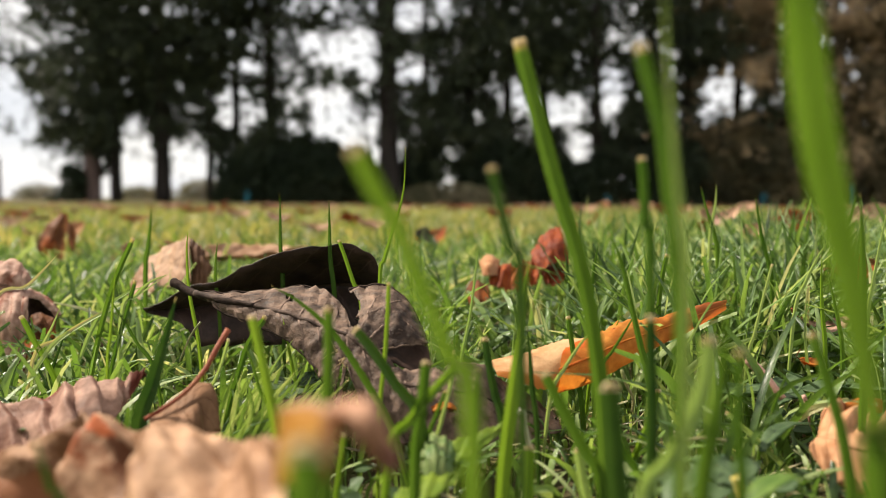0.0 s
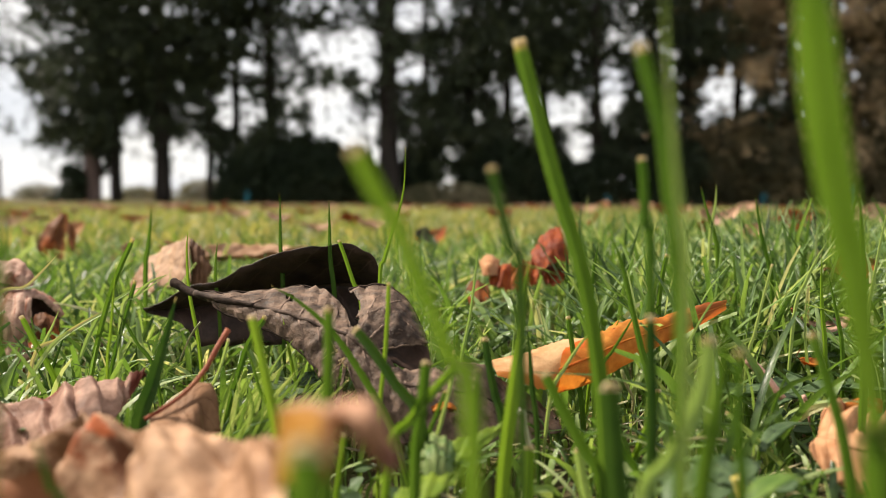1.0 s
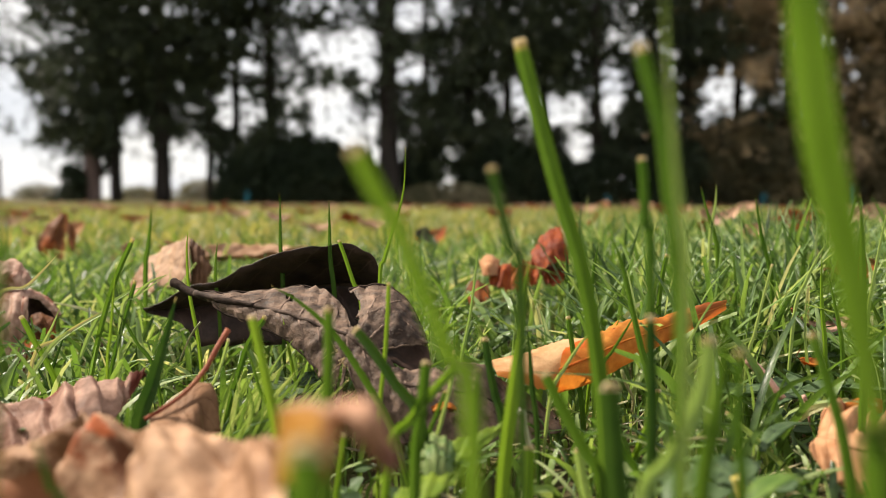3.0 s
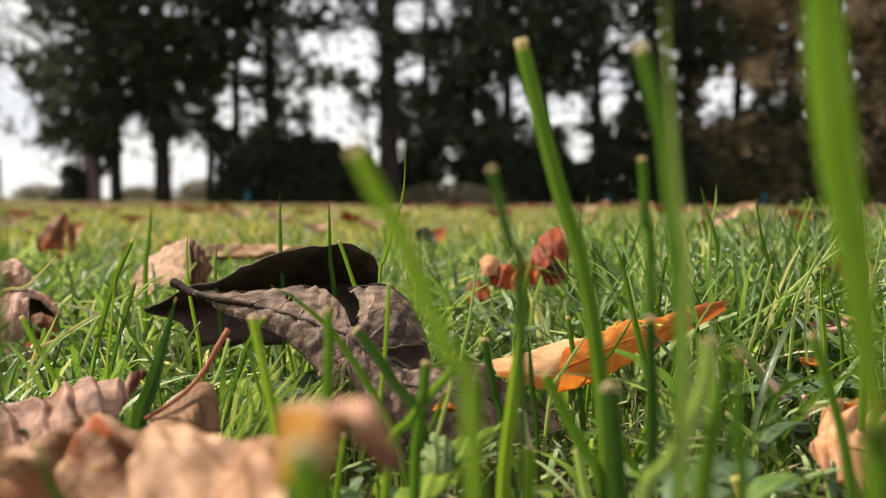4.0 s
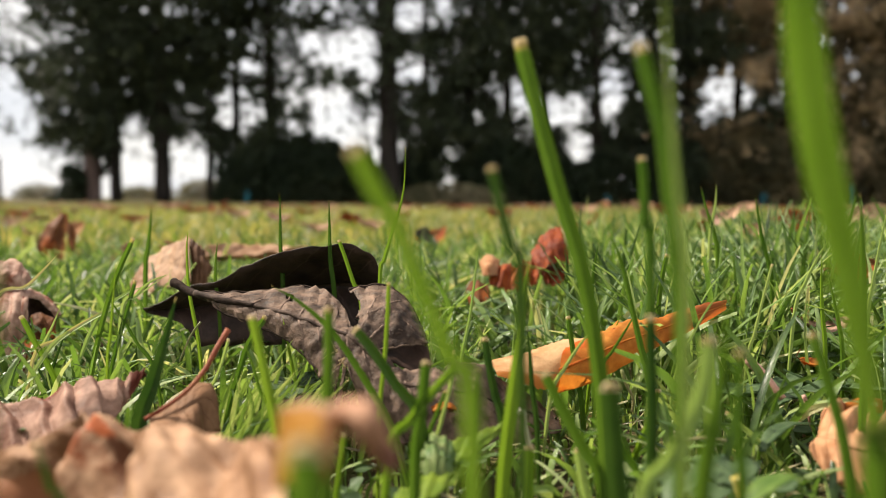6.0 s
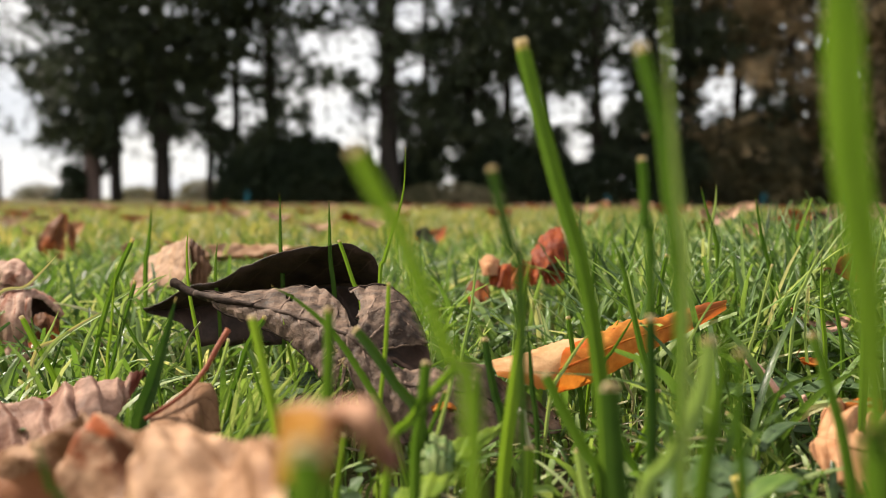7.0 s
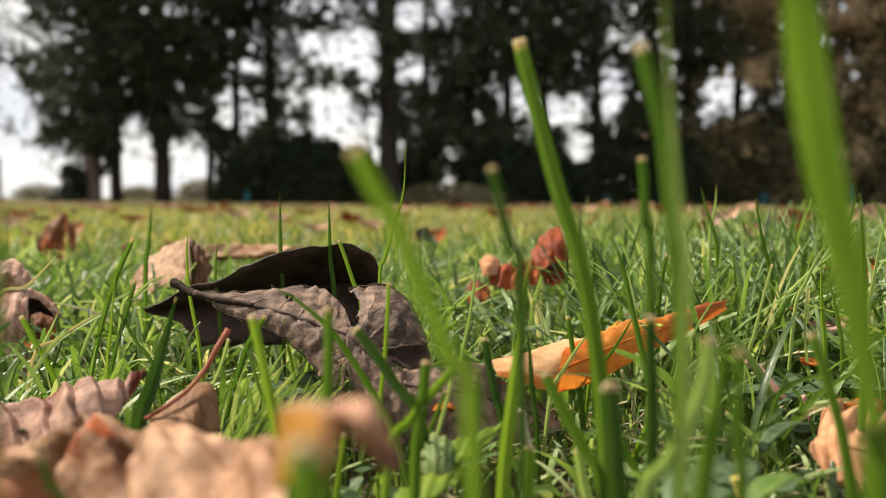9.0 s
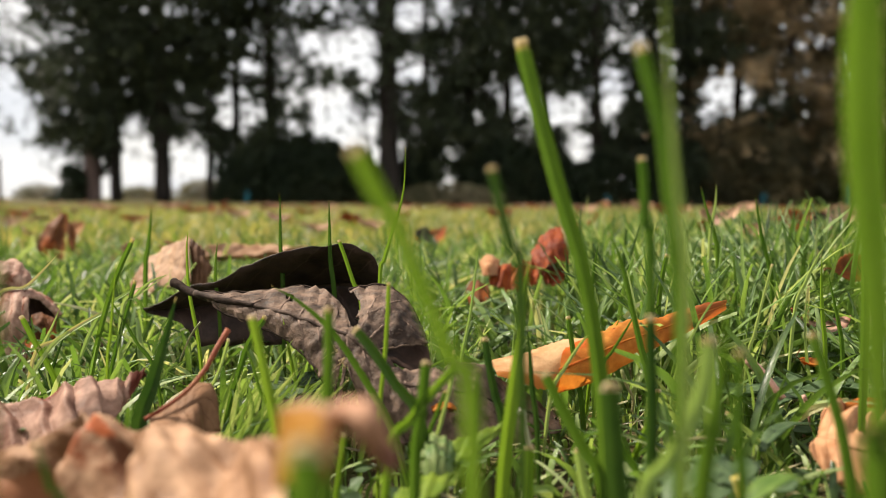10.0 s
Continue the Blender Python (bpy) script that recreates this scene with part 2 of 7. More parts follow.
MAT["rust"] = leaf_material("rusty_leaf", (0.26, 0.06, 0.014), (0.4, 0.12, 0.03), (0.15, 0.04, 0.015), 8.0, sheer=0.2, seed=7.7)
MAT["brown"] = leaf_material("brown_leaf", (0.15, 0.058, 0.025), (0.26, 0.11, 0.05), (0.1, 0.04, 0.02), 8.0, blotch=(0.42, 0.12, 0.03), sheer=0.4, seed=4.4)
# dark brown; paints shade onto the sandy leaf's hanging half
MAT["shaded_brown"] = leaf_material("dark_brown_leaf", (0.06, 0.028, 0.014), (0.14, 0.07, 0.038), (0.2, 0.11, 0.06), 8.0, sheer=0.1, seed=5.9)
MAT["sand"] = leaf_material("sand_leaf", (0.3, 0.165, 0.09), (0.56, 0.37, 0.245), (0.3, 0.16, 0.09), 8.0, sheer=0.25, seed=6.1)


def clover_material(name, base, light):
    n = Nodes(name)
    tc, u, v = uv_of(n)
    mid = n.noise(tc.outputs["Object"], 260.0, 4.0)
    col = n.mix(n.ramp(mid, [(0.35, (0, 0, 0)), (0.65, (1, 1, 1))]), base, light)
    side = n.math("ABSOLUTE", n.math("SUBTRACT", v, 0.5))
    tri = n.math("PINGPONG", n.math("MULTIPLY", n.math("SUBTRACT", u, n.math("MULTIPLY", side, 0.5)), 10.0), 0.5)
    ribs = n.math("SUBTRACT", 1.0, n.math("DIVIDE", tri, 0.09), True)
    col = n.mix(n.math("MULTIPLY", ribs, 0.3), col, (0.16, 0.25, 0.09))
    nor = n.bump(n.math("ADD", ribs, mid), 0.3, 0.0003)
    return n.finish(col, 0.5, nor, 0.35, n.mix(1.0, col, (1.6, 1.8, 0.7), "MULTIPLY"), 0.25)


MAT["clover"] = clover_material("clover_leaf", (0.045, 0.082, 0.032), (0.09, 0.135, 0.06))
MAT["pale_weed"] = clover_material("pale_weed_leaf", (0.09, 0.16, 0.045), (0.24, 0.28, 0.1))
MAT["yellow_weed"] = clover_material("yellow_green_weed_leaf", (0.1, 0.165, 0.012), (0.17, 0.23, 0.018))
MAT["weed"] = clover_material("weed_leaf", (0.07, 0.13, 0.02), (0.13, 0.2, 0.035))


def plain_material(name, a, b, scale, rough=0.8, bump=0.4, dist=0.001, spec=0.3, stretch=None, sheer=0.0):
    """Two tones in coarse and fine noise."""
    n = Nodes(name)
    tc = n.add("ShaderNodeTexCoord")
    vec = tc.outputs["Object"]
    if stretch:
        mp = n.add("ShaderNodeMapping", Scale=stretch)
        n.link(vec, mp.inputs["Vector"])
        vec = mp.outputs["Vector"]
    one, two = n.noise(vec, scale, 5.0), n.noise(vec, scale * 7, 4.0)
    col = n.mix(n.ramp(one, [(0.35, (0, 0, 0)), (0.65, (1, 1, 1))]), a, b)
    col = n.mix(n.ramp(two, [(0.35, (0.5, 0.5, 0.5)), (0.65, (0, 0, 0))]), col, tuple(c * 0.6 for c in a))
    return n.finish(col, rough, n.bump(n.math("ADD", one, two), bump, dist), sheer, None, spec)


MAT["rib"] = plain_material("dark_brown_midrib", (0.035, 0.023, 0.018), (0.13, 0.088, 0.068), 240, 0.75, 0.6, 0.0003, 0.1)
MAT["grey_vein"] = plain_material("grey_brown_vein", (0.1, 0.066, 0.05), (0.26, 0.18, 0.14), 260, 0.75, 0.5, 0.0003, 0.1)
MAT["petiole"] = plain_material("red_brown_stalk", (0.2, 0.04, 0.02), (0.3, 0.11, 0.05), 220, 0.6, 0.4, 0.0003, 0.15)
MAT["dark_stalk"] = plain_material("dark_stalk", (0.02, 0.013, 0.01), (0.055, 0.036, 0.028), 300, 0.8, 0.6, 0.0005, 0.06)
MAT["pink_straw"] = plain_material("pink_dry_stem", (0.42, 0.2, 0.15), (0.55, 0.32, 0.25), 200, 0.6, 0.3, 0.0003)
MAT["white_shred"] = plain_material("bleached_sheath", (0.7, 0.65, 0.53), (0.82, 0.78, 0.68), 240, 0.6, 0.3, 0.0003, sheer=0.3)
MAT["cut_end"] = plain_material("dried_cut_end", (0.5, 0.38, 0.2), (0.68, 0.57, 0.36), 700, 0.7, 0.4, 0.0002, sheer=0.55)
MAT["yellow_bud"] = plain_material("yellowish_sprout", (0.55, 0.4, 0.06), (0.62, 0.52, 0.2), 400, 0.5, 0.3, 0.0002, sheer=0.3)
MAT["bark"] = plain_material("pine_bark", (0.014, 0.011, 0.009), (0.035, 0.028, 0.023), 5.0, 0.9, 0.8, 0.03, stretch=(1, 1, 0.25))
MAT["pink_bark"] = plain_material("reddish_bark", (0.1, 0.07, 0.06), (0.2, 0.14, 0.12), 6.0, 0.9, 0.6, 0.02, stretch=(1, 1, 0.3))
MAT["teal"] = plain_material("teal_paint", (0.012, 0.1, 0.125), (0.02, 0.16, 0.2), 9.0, 0.5, 0.2, 0.002)
MAT["post"] = plain_material("weathered_post", (0.06, 0.055, 0.06), (0.12, 0.11, 0.11), 8.0, 0.8, 0.4, 0.004)


def crown_material(name, stops):
    n = Nodes(name)
    rnd = n.add("ShaderNodeNewGeometry").outputs["Random Per Island"]
    tc = n.add("ShaderNodeTexCoord")
    big = n.ramp(n.noise(tc.outputs["Object"], 1.1, 4.0), [(0.36, (0, 0, 0)), (0.64, (1, 1, 1))])
    col = n.ramp(n.math("ADD", n.math("MULTIPLY", rnd, 0.35), n.math("MULTIPLY", big, 0.65)), stops)
    return n.finish(col, 0.6, None, 0.15, None, 0.3)


MAT["needles"] = crown_material("pine_needles", [(0.1, (0.01, 0.016, 0.008)), (0.55, (0.03, 0.042, 0.019)), (1.0, (0.085, 0.105, 0.048))])
MAT["autumn"] = crown_material("autumn_foliage", [(0.12, (0.022, 0.022, 0.01)), (0.42, (0.1, 0.08, 0.038)), (0.72, (0.42, 0.3, 0.16)), (1.0, (0.75, 0.58, 0.36))])
MAT["olive"] = crown_material("olive_foliage", [(0.1, (0.026, 0.028, 0.012)), (0.55, (0.08, 0.07, 0.032)), (1.0, (0.24, 0.18, 0.085))])
MAT["hedge"] = crown_material("hedge_foliage", [(0.1, (0.01, 0.02, 0.008)), (0.6, (0.022, 0.035, 0.014)), (1.0, (0.045, 0.05, 0.022))])
MAT["distance"] = crown_material("distant_scrub", [(0.1, (0.12, 0.12, 0.06)), (0.6, (0.2, 0.18, 0.1)), (1.0, (0.3, 0.24, 0.15))])


def ground_material():
    """Dark soil and thatch showing through worn turf."""
    n = Nodes("lawn_ground")
    tc = n.add("ShaderNodeTexCoord")
    vec = tc.outputs["Object"]
    fine, mid, big, wide = n.noise(vec, 700.0, 4.0), n.noise(vec, 60.0, 5.0), n.noise(vec, 6.0, 4.0), n.noise(vec, 0.7, 5.0)
    soil = n.mix(fine, (0.02, 0.015, 0.008), (0.065, 0.05, 0.027))
    turf = n.ramp(n.math("ADD", n.math("MULTIPLY", wide, 0.5), n.math("MULTIPLY", big, 0.5)),
                  [(0.3, (0.06, 0.085, 0.02)), (0.45, (0.12, 0.12, 0.035)), (0.58, (0.19, 0.15, 0.06)), (0.7, (0.24, 0.18, 0.08))])
    col = n.mix(n.ramp(mid, [(0.4, (1, 1, 1)), (0.66, (0.3, 0.3, 0.3))]), turf, soil)
    return n.finish(col, 0.95, n.bump(n.math("ADD", mid, fine), 0.6, 0.004), 0.0, None, 0.1)


MAT["ground"] = ground_material()

# ------------------------------------------------------------ mesh helpers


def mesh_object(name, verts, faces, material, uvs=None, smooth=True, parent=None, label=""):
    me = bpy.data.meshes.new(name)
    me.from_pydata([tuple(v) for v in verts] if not isinstance(verts, np.ndarray) else verts.tolist(), [],
                   faces if not isinstance(faces, np.ndarray) else faces.tolist())
    if uvs is not None:
        layer = me.uv_layers.new(name="UVMap")
        idx = np.empty(len(me.loops), dtype=np.int32)
        me.loops.foreach_get("vertex_index", idx)
        layer.data.foreach_set("uv", np.asarray(uvs, dtype=np.float32)[idx].ravel())
    if smooth:
        me.polygons.foreach_set("use_smooth", [True] * len(me.polygons))
    me.materials.append(material)
    me.update()
    ob = new(name, me)
    if parent is not None:
        ob.parent = parent
    if label:
        tagged(ob, label)
    return ob


def spline(points, count):
    """Catmull-Rom samples through the points."""
    P = [Vector(p) for p in points]
    P = [P[0] * 2 - P[1]] + P + [P[-1] * 2 - P[-2]]
    out, spans = [], len(P) - 3
    for i in range(count):
        t = i / (count - 1) * spans
        k = min(int(t), spans - 1)
        f = t - k
        a, b, c, d = P[k:k + 4]
        out.append(0.5 * ((2 * b) + (c - a) * f + (2 * a - 5 * b + 4 * c - d) * f * f + (3 * b - a - 3 * c + d) * f ** 3))
    return out


def tube(points, radii, count=20, sides=8):
    """A round stalk along the points."""
    line = spline(points, count)
    rr = [v.x for v in spline([(r, 0, 0) for r in radii], count)]
    verts, faces, uvs = [], [], []
    for i, p in enumerate(line):
        t = (line[min(i + 1, count - 1)] - line[max(i - 1, 0)]).normalized()
        a = t.cross(Vector((0.3, 1, 0.2))).normalized()
        b = t.cross(a)
        for j in range(sides):
            w = 2 * math.pi * j / sides
            verts.append(p + (a * math.cos(w) + b * math.sin(w)) * rr[i])
            uvs.append((j / sides, i / (count - 1)))
    for i in range(count - 1):
        for j in range(sides):
            k = (j + 1) % sides
            faces.append((i * sides + j, i * sides + k, (i + 1) * sides + k, (i + 1) * sides + j))
    faces.append(tuple(range(sides))[::-1])
    faces.append(tuple((count - 1) * sides + j for j in range(sides)))
    return verts, faces, uvs


def fold(x, crisp):
    """A wave that turns from round to sharply creased."""
    return (1 - crisp) * math.sin(x * 2 * math.pi) + crisp * (4 * abs(x % 1 - 0.5) - 1)


def leaf_surface(left, middle, right, nu=44, nv=9, bulge=0.12, pleat=0.0, pleats=8, ruffle=0.0, teeth=0.0, tooth=24, other_teeth=1.0, dents=(), crisp=0.0, tears=(), seed=0):
    """A leaf blade between two edges and its midrib: pleated along the side veins, ruffled, with toothed and torn edges."""
    A, M, B = spline(left, nu + 1), spline(middle, nu + 1), spline(right, nu + 1)
    verts, uvs, faces = [], [], []
    for i in range(nu + 1):
        u = i / nu
        t = (M[min(i + 1, nu)] - M[max(i - 1, 0)]).normalized()
        saw = 1 + teeth * (abs((u * tooth) % 1 - 0.5) * 2 - 0.5) + teeth * 0.8 * noise.noise(Vector((u * 19, seed, 3.0)))
        for j in range(-nv, nv + 1):
            v = j / nv
            s = abs(v)
            edge = (B[i] if v > 0 else A[i]) - M[i]
            nor = edge.cross(t) if v > 0 else t.cross(edge)
            if nor.length > 1e-9:
                nor.normalize()
            p = M[i] + edge * s * (1 + (saw - 1) * max(0.0, s - 0.75) * 4 * (other_teeth if v > 0 else 1))
            w = edge.length
            p = p + nor * (bulge * w * s * (1 - s) * 2)
            p = p + nor * (pleat * w * fold((u - s * 0.2) * pleats, crisp) * s * min(1, (1.15 - s) * 4))
            for du, dv, ru, rv, deep in dents:
                p = p + nor * (deep * math.exp(-((u - du) / ru) ** 2 - ((v - dv) / rv) ** 2))
            q = p * 70 + Vector((seed * 3.1, seed, 0))
            p = p + nor * (ruffle * (noise.noise(q) + 0.5 * noise.noise(q * 2.7)) * (0.25 + s))
            verts.append(p)
            uvs.append((u, 0.5 + v * 0.5))
    row = 2 * nv + 1
    for i in range(nu):
        for j in range(row - 1):
            u, v = (i + 0.5) / nu, (j + 0.5) / (row - 1) * 2 - 1
            gone = False
            for tu, tv, ru, rv in tears:
                wob = 0.35 * noise.noise(Vector((u * 22, v * 9, seed)))
                gone = gone or ((u - tu) / ru) ** 2 + ((v - tv) / rv) ** 2 < 1 + wob
            if not gone:
                faces.append((i * row + j, i * row + j + 1, (i + 1) * row + j + 1, (i + 1) * row + j))
    return verts, faces, uvs


def pleat_wave(x, saw):
    """A zigzag from -1 to 1 whose rising side takes the share saw of each fold."""
    x = x % 1
    return -1 + 2 * x / saw if x < saw else 1 - 2 * (x - saw) / (1 - saw)


def draped_sheet(curves, nu, nv, pleat=0.0, pleats=6.0, skew=0.0, saw=0.5, ruffle=0.0, fine=0.0, fray=0.0, tears=(), seed=0, dents=()):
    """A dry leaf drawn over several long curves from edge to edge: folded, crumpled, frayed at both edges and torn."""
    rows = [spline(c, nu + 1) for c in curves]
    grid = [spline([r[i] for r in rows], nv + 1) for i in range(nu + 1)]
    verts, uvs, faces = [], [], []
    for i in range(nu + 1):
        u = i / nu
        for j in range(nv + 1):
            v = j / nv
            p = grid[i][j]
            du = grid[min(i + 1, nu)][j] - grid[max(i - 1, 0)][j]
            dv = grid[i][min(j + 1, nv)] - grid[i][max(j - 1, 0)]
            nor = dv.cross(du)
            if nor.length > 1e-12:
                nor.normalize()
            wob = 0.35 * noise.noise(Vector((u * 3.0, v * 2.0, seed)))
            p = p + nor * pleat * (0.6 + 0.5 * noise.noise(Vector((u * 5, 0, seed + 2.0)))) * pleat_wave(u * pleats + skew * v + wob, saw)
            for du_, dv_, ru, rv, deep in dents:
                p = p + nor * deep * math.exp(-((u - du_ + 0.12 * (v - dv_)) / ru) ** 2 - ((v - dv_) / rv) ** 2)
            q = p * 75 + Vector((seed * 3.1, seed, 0))
            p = p + nor * ruffle * (noise.noise(q) + 0.5 * noise.noise(q * 2.6))
            p = p + nor * fine * (noise.noise(q * 6) - abs(noise.noise(q * 4.1)))
            rim = max(0.0, 1 - 4 * min(v, 1 - v)) ** 2
            p = p + dv.normalized() * (1 if v < 0.5 else -1) * rim * fray * (noise.noise(Vector((u * 17, seed, v))) + 0.7 * noise.noise(Vector((u * 45, seed, v)))) if dv.length > 1e-12 else p
            verts.append(p)
            uvs.append((u, v))
    row = nv + 1
    for i in range(nu):
        for j in range(nv):
            u, v = (i + 0.5) / nu, (j + 0.5) / nv
            gone = False
            for tu, tv, ru, rv in tears:
                wob = 0.5 * noise.noise(Vector((u * 30, v * 14, seed)))
                gone = gone or ((u - tu) / ru) ** 2 + ((v - tv) / rv) ** 2 < 1 + wob
            if not gone:
                faces.append((i * row + j, i * row + j + 1, (i + 1) * row + j + 1, (i + 1) * row + j))
    return verts, faces, uvs


def thick(ob, amount=0.00025):
    if not amount:
        return ob
    mod = ob.modifiers.new("thickness", "SOLIDIFY")
    mod.thickness, mod.offset = amount, 0.0
    return ob


def ribbon_arrays(lines, widths, faces_to, fold=0.25, tip="cut"):
    """Blades of grass as folded strips: lines (N, S, 3), half widths (N,), side ways (N, 3)."""
    N, S, _ = lines.shape
    s = np.linspace(0, 1, S)
    prof = np.minimum(1.0, 0.55 + s * 1.2) * (1 - np.clip((s - 0.45) / 0.55, 0, 1) ** 2 * (0.55 if tip == "cut" else 0.96))
    tang = np.gradient(lines, axis=1)
    tang /= np.linalg.norm(tang, axis=2, keepdims=True) + 1e-12
    side = faces_to[:, None, :] - tang * (faces_to[:, None, :] * tang).sum(2, keepdims=True)
    side /= np.linalg.norm(side, axis=2, keepdims=True) + 1e-12
    nor = np.cross(tang, side)
    w = widths[:, None, None] * prof[None, :, None]
    V = np.stack([lines - side * w, lines + nor * w * fold * 2, lines + side * w], axis=2)
    uv = np.zeros((N, S, 3, 2), dtype=np.float32)
    uv[..., 0] = np.array([0.0, 0.5, 1.0])[None, None, :]
    uv[..., 1] = s[None, :, None]
    base = (np.arange(N) * S * 3)[:, None, None] + (np.arange(S - 1) * 3)[None, :, None]
    quad = []
    for c in (0, 1):
        quad.append(np.stack([base + c, base + c + 1, base + c + 4, base + c + 3], axis=-1).reshape(-1, 4))
    return V.reshape(-1, 3), np.concatenate(quad), uv.reshape(-1, 2)


def grow(rng, x, y, height, width, lean, S):
    """Bent blades at the given roots."""
    N = len(x)
    s = np.linspace(0, 1, S)[None, :]
    turn = rng.uniform(0, 2 * np.pi, N)[:, None]
    bend = (lean * rng.uniform(0.25, 1.25, N))[:, None]
    start = (rng.normal(0, 0.16, N))[:, None]
    h = height[:, None]
    out = h * (start * s + bend * s ** 2.0)
    up = h * (s - 0.42 * bend * s ** 2.4)
    fall = np.array([dip(a, b) for a, b in zip(x, y)])[:, None]
    L = np.stack([x[:, None] + np.cos(turn) * out, y[:, None] + np.sin(turn) * out, up - 0.002 + fall], axis=2)
    face = rng.uniform(0, 2 * np.pi, N)
    side = np.stack([np.cos(face), np.sin(face), np.zeros(N)], axis=1)
    return L, width / 2, side


# ------------------------------------------------------------ ground
def dip(x, y):
    """The lawn falls away a little towards the trees, more on one side."""
    s = min(1.0, max(0.0, (math.hypot(x, y) - 1.5) / 11.0))
    return s * s * (3 - 2 * s) * (-0.1 - 0.0062 * max(-14.0, min(14.0, x)))


def make_ground():
    """One sheet, finer close to the camera, out to the horizon."""
    ring = [0.0] + [0.05 * 1.19 ** i for i in range(58)]
    ring = [r for r in ring if r < 900] + [1500.0]
    verts, faces, n = [(0, 0, 0)], [], 72
    for r in ring[1:]:
        for j in range(n):
            a = 2 * math.pi * j / n
            x, y = r * math.cos(a), r * math.sin(a)
            dz = 0.0025 * noise.noise(Vector((x * 14, y * 14, 0))) - 0.002
            dz += min(0.03, 0.006 * r) * noise.noise(Vector((x * 0.7, y * 0.7, 4))) if r < 14 else 0
            verts.append((x, y, (dz if r < 20 else 0.0) + dip(x, y)))
    for j in range(n):
        faces.append((0, 1 + j, 1 + (j + 1) % n))
    for i in range(len(ring) - 2):
        a, b = 1 + i * n, 1 + (i + 1) * n
        for j in range(n):
            k = (j + 1) % n
            faces.append((a + j, b + j, b + k, a + k))
    ob = mesh_object("ground", verts, faces, MAT["ground"])
    return tagged(ob, "lawn soil with dark thatch and worn yellowish turf", "ground", kind="structure")


make_ground()

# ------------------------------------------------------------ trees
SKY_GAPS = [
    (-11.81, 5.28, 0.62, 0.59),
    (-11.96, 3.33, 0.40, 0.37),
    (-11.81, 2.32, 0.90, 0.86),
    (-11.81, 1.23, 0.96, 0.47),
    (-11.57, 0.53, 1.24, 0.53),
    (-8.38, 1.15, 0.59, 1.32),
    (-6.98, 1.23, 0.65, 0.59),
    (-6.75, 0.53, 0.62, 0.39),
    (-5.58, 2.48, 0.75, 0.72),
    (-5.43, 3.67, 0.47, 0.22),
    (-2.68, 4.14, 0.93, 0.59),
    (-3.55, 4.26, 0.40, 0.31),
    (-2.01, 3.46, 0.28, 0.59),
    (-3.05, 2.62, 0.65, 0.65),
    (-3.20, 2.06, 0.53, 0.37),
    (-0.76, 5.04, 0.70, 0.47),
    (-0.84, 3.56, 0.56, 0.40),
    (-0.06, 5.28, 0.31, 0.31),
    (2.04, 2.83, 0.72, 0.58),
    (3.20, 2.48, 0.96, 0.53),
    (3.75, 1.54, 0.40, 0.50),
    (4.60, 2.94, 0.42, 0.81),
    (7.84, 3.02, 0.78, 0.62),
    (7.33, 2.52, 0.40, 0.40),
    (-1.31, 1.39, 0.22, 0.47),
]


HOLES = {}
hole_rng = random.Random(5)
for hx in range(-26, 27):
    for hz in range(0, 24):
        if hole_rng.random() < (0.36 if hx < 12 else 0.05):
            HOLES[(hx, hz)] = ((hx + hole_rng.uniform(0.25, 0.75)) * 0.55, (hz + hole_rng.uniform(0.25, 0.75)) * 0.55, hole_rng.uniform(0.06, 0.13))


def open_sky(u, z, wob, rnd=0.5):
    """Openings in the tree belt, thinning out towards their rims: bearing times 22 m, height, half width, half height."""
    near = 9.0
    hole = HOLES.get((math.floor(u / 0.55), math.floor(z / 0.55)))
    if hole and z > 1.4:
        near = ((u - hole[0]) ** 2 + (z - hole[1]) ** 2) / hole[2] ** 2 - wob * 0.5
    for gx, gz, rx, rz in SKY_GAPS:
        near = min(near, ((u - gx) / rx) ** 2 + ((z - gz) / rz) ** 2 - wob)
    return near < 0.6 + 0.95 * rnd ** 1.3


def leaf_cloud(rng, spots, size, name, material, parent, label=""):
    """Many small bent leaf sprays round the given places."""
    N = len(spots)
    P = np.array(spots)
    a, b = rng.normal(size=(N, 3)), rng.normal(size=(N, 3))
    a /= np.linalg.norm(a, axis=1, keepdims=True)
    b -= a * (a * b).sum(1, keepdims=True)
    b /= np.linalg.norm(b, axis=1, keepdims=True)
    sz = size * rng.uniform(0.5, 1.4, (N, 1))
    c = np.cross(a, b)
    V = np.stack([P - a * sz, P - b * sz * 0.3 + c * sz * 0.2, P + a * sz, P + b * sz * 0.3 + c * sz * 0.2], axis=1).reshape(-1, 3)
    k = np.arange(N)[:, None] * 4
    return mesh_object(name, V, np.concatenate([k, k + 1, k + 2, k + 3], axis=1), material, smooth=False, parent=parent, label=label)


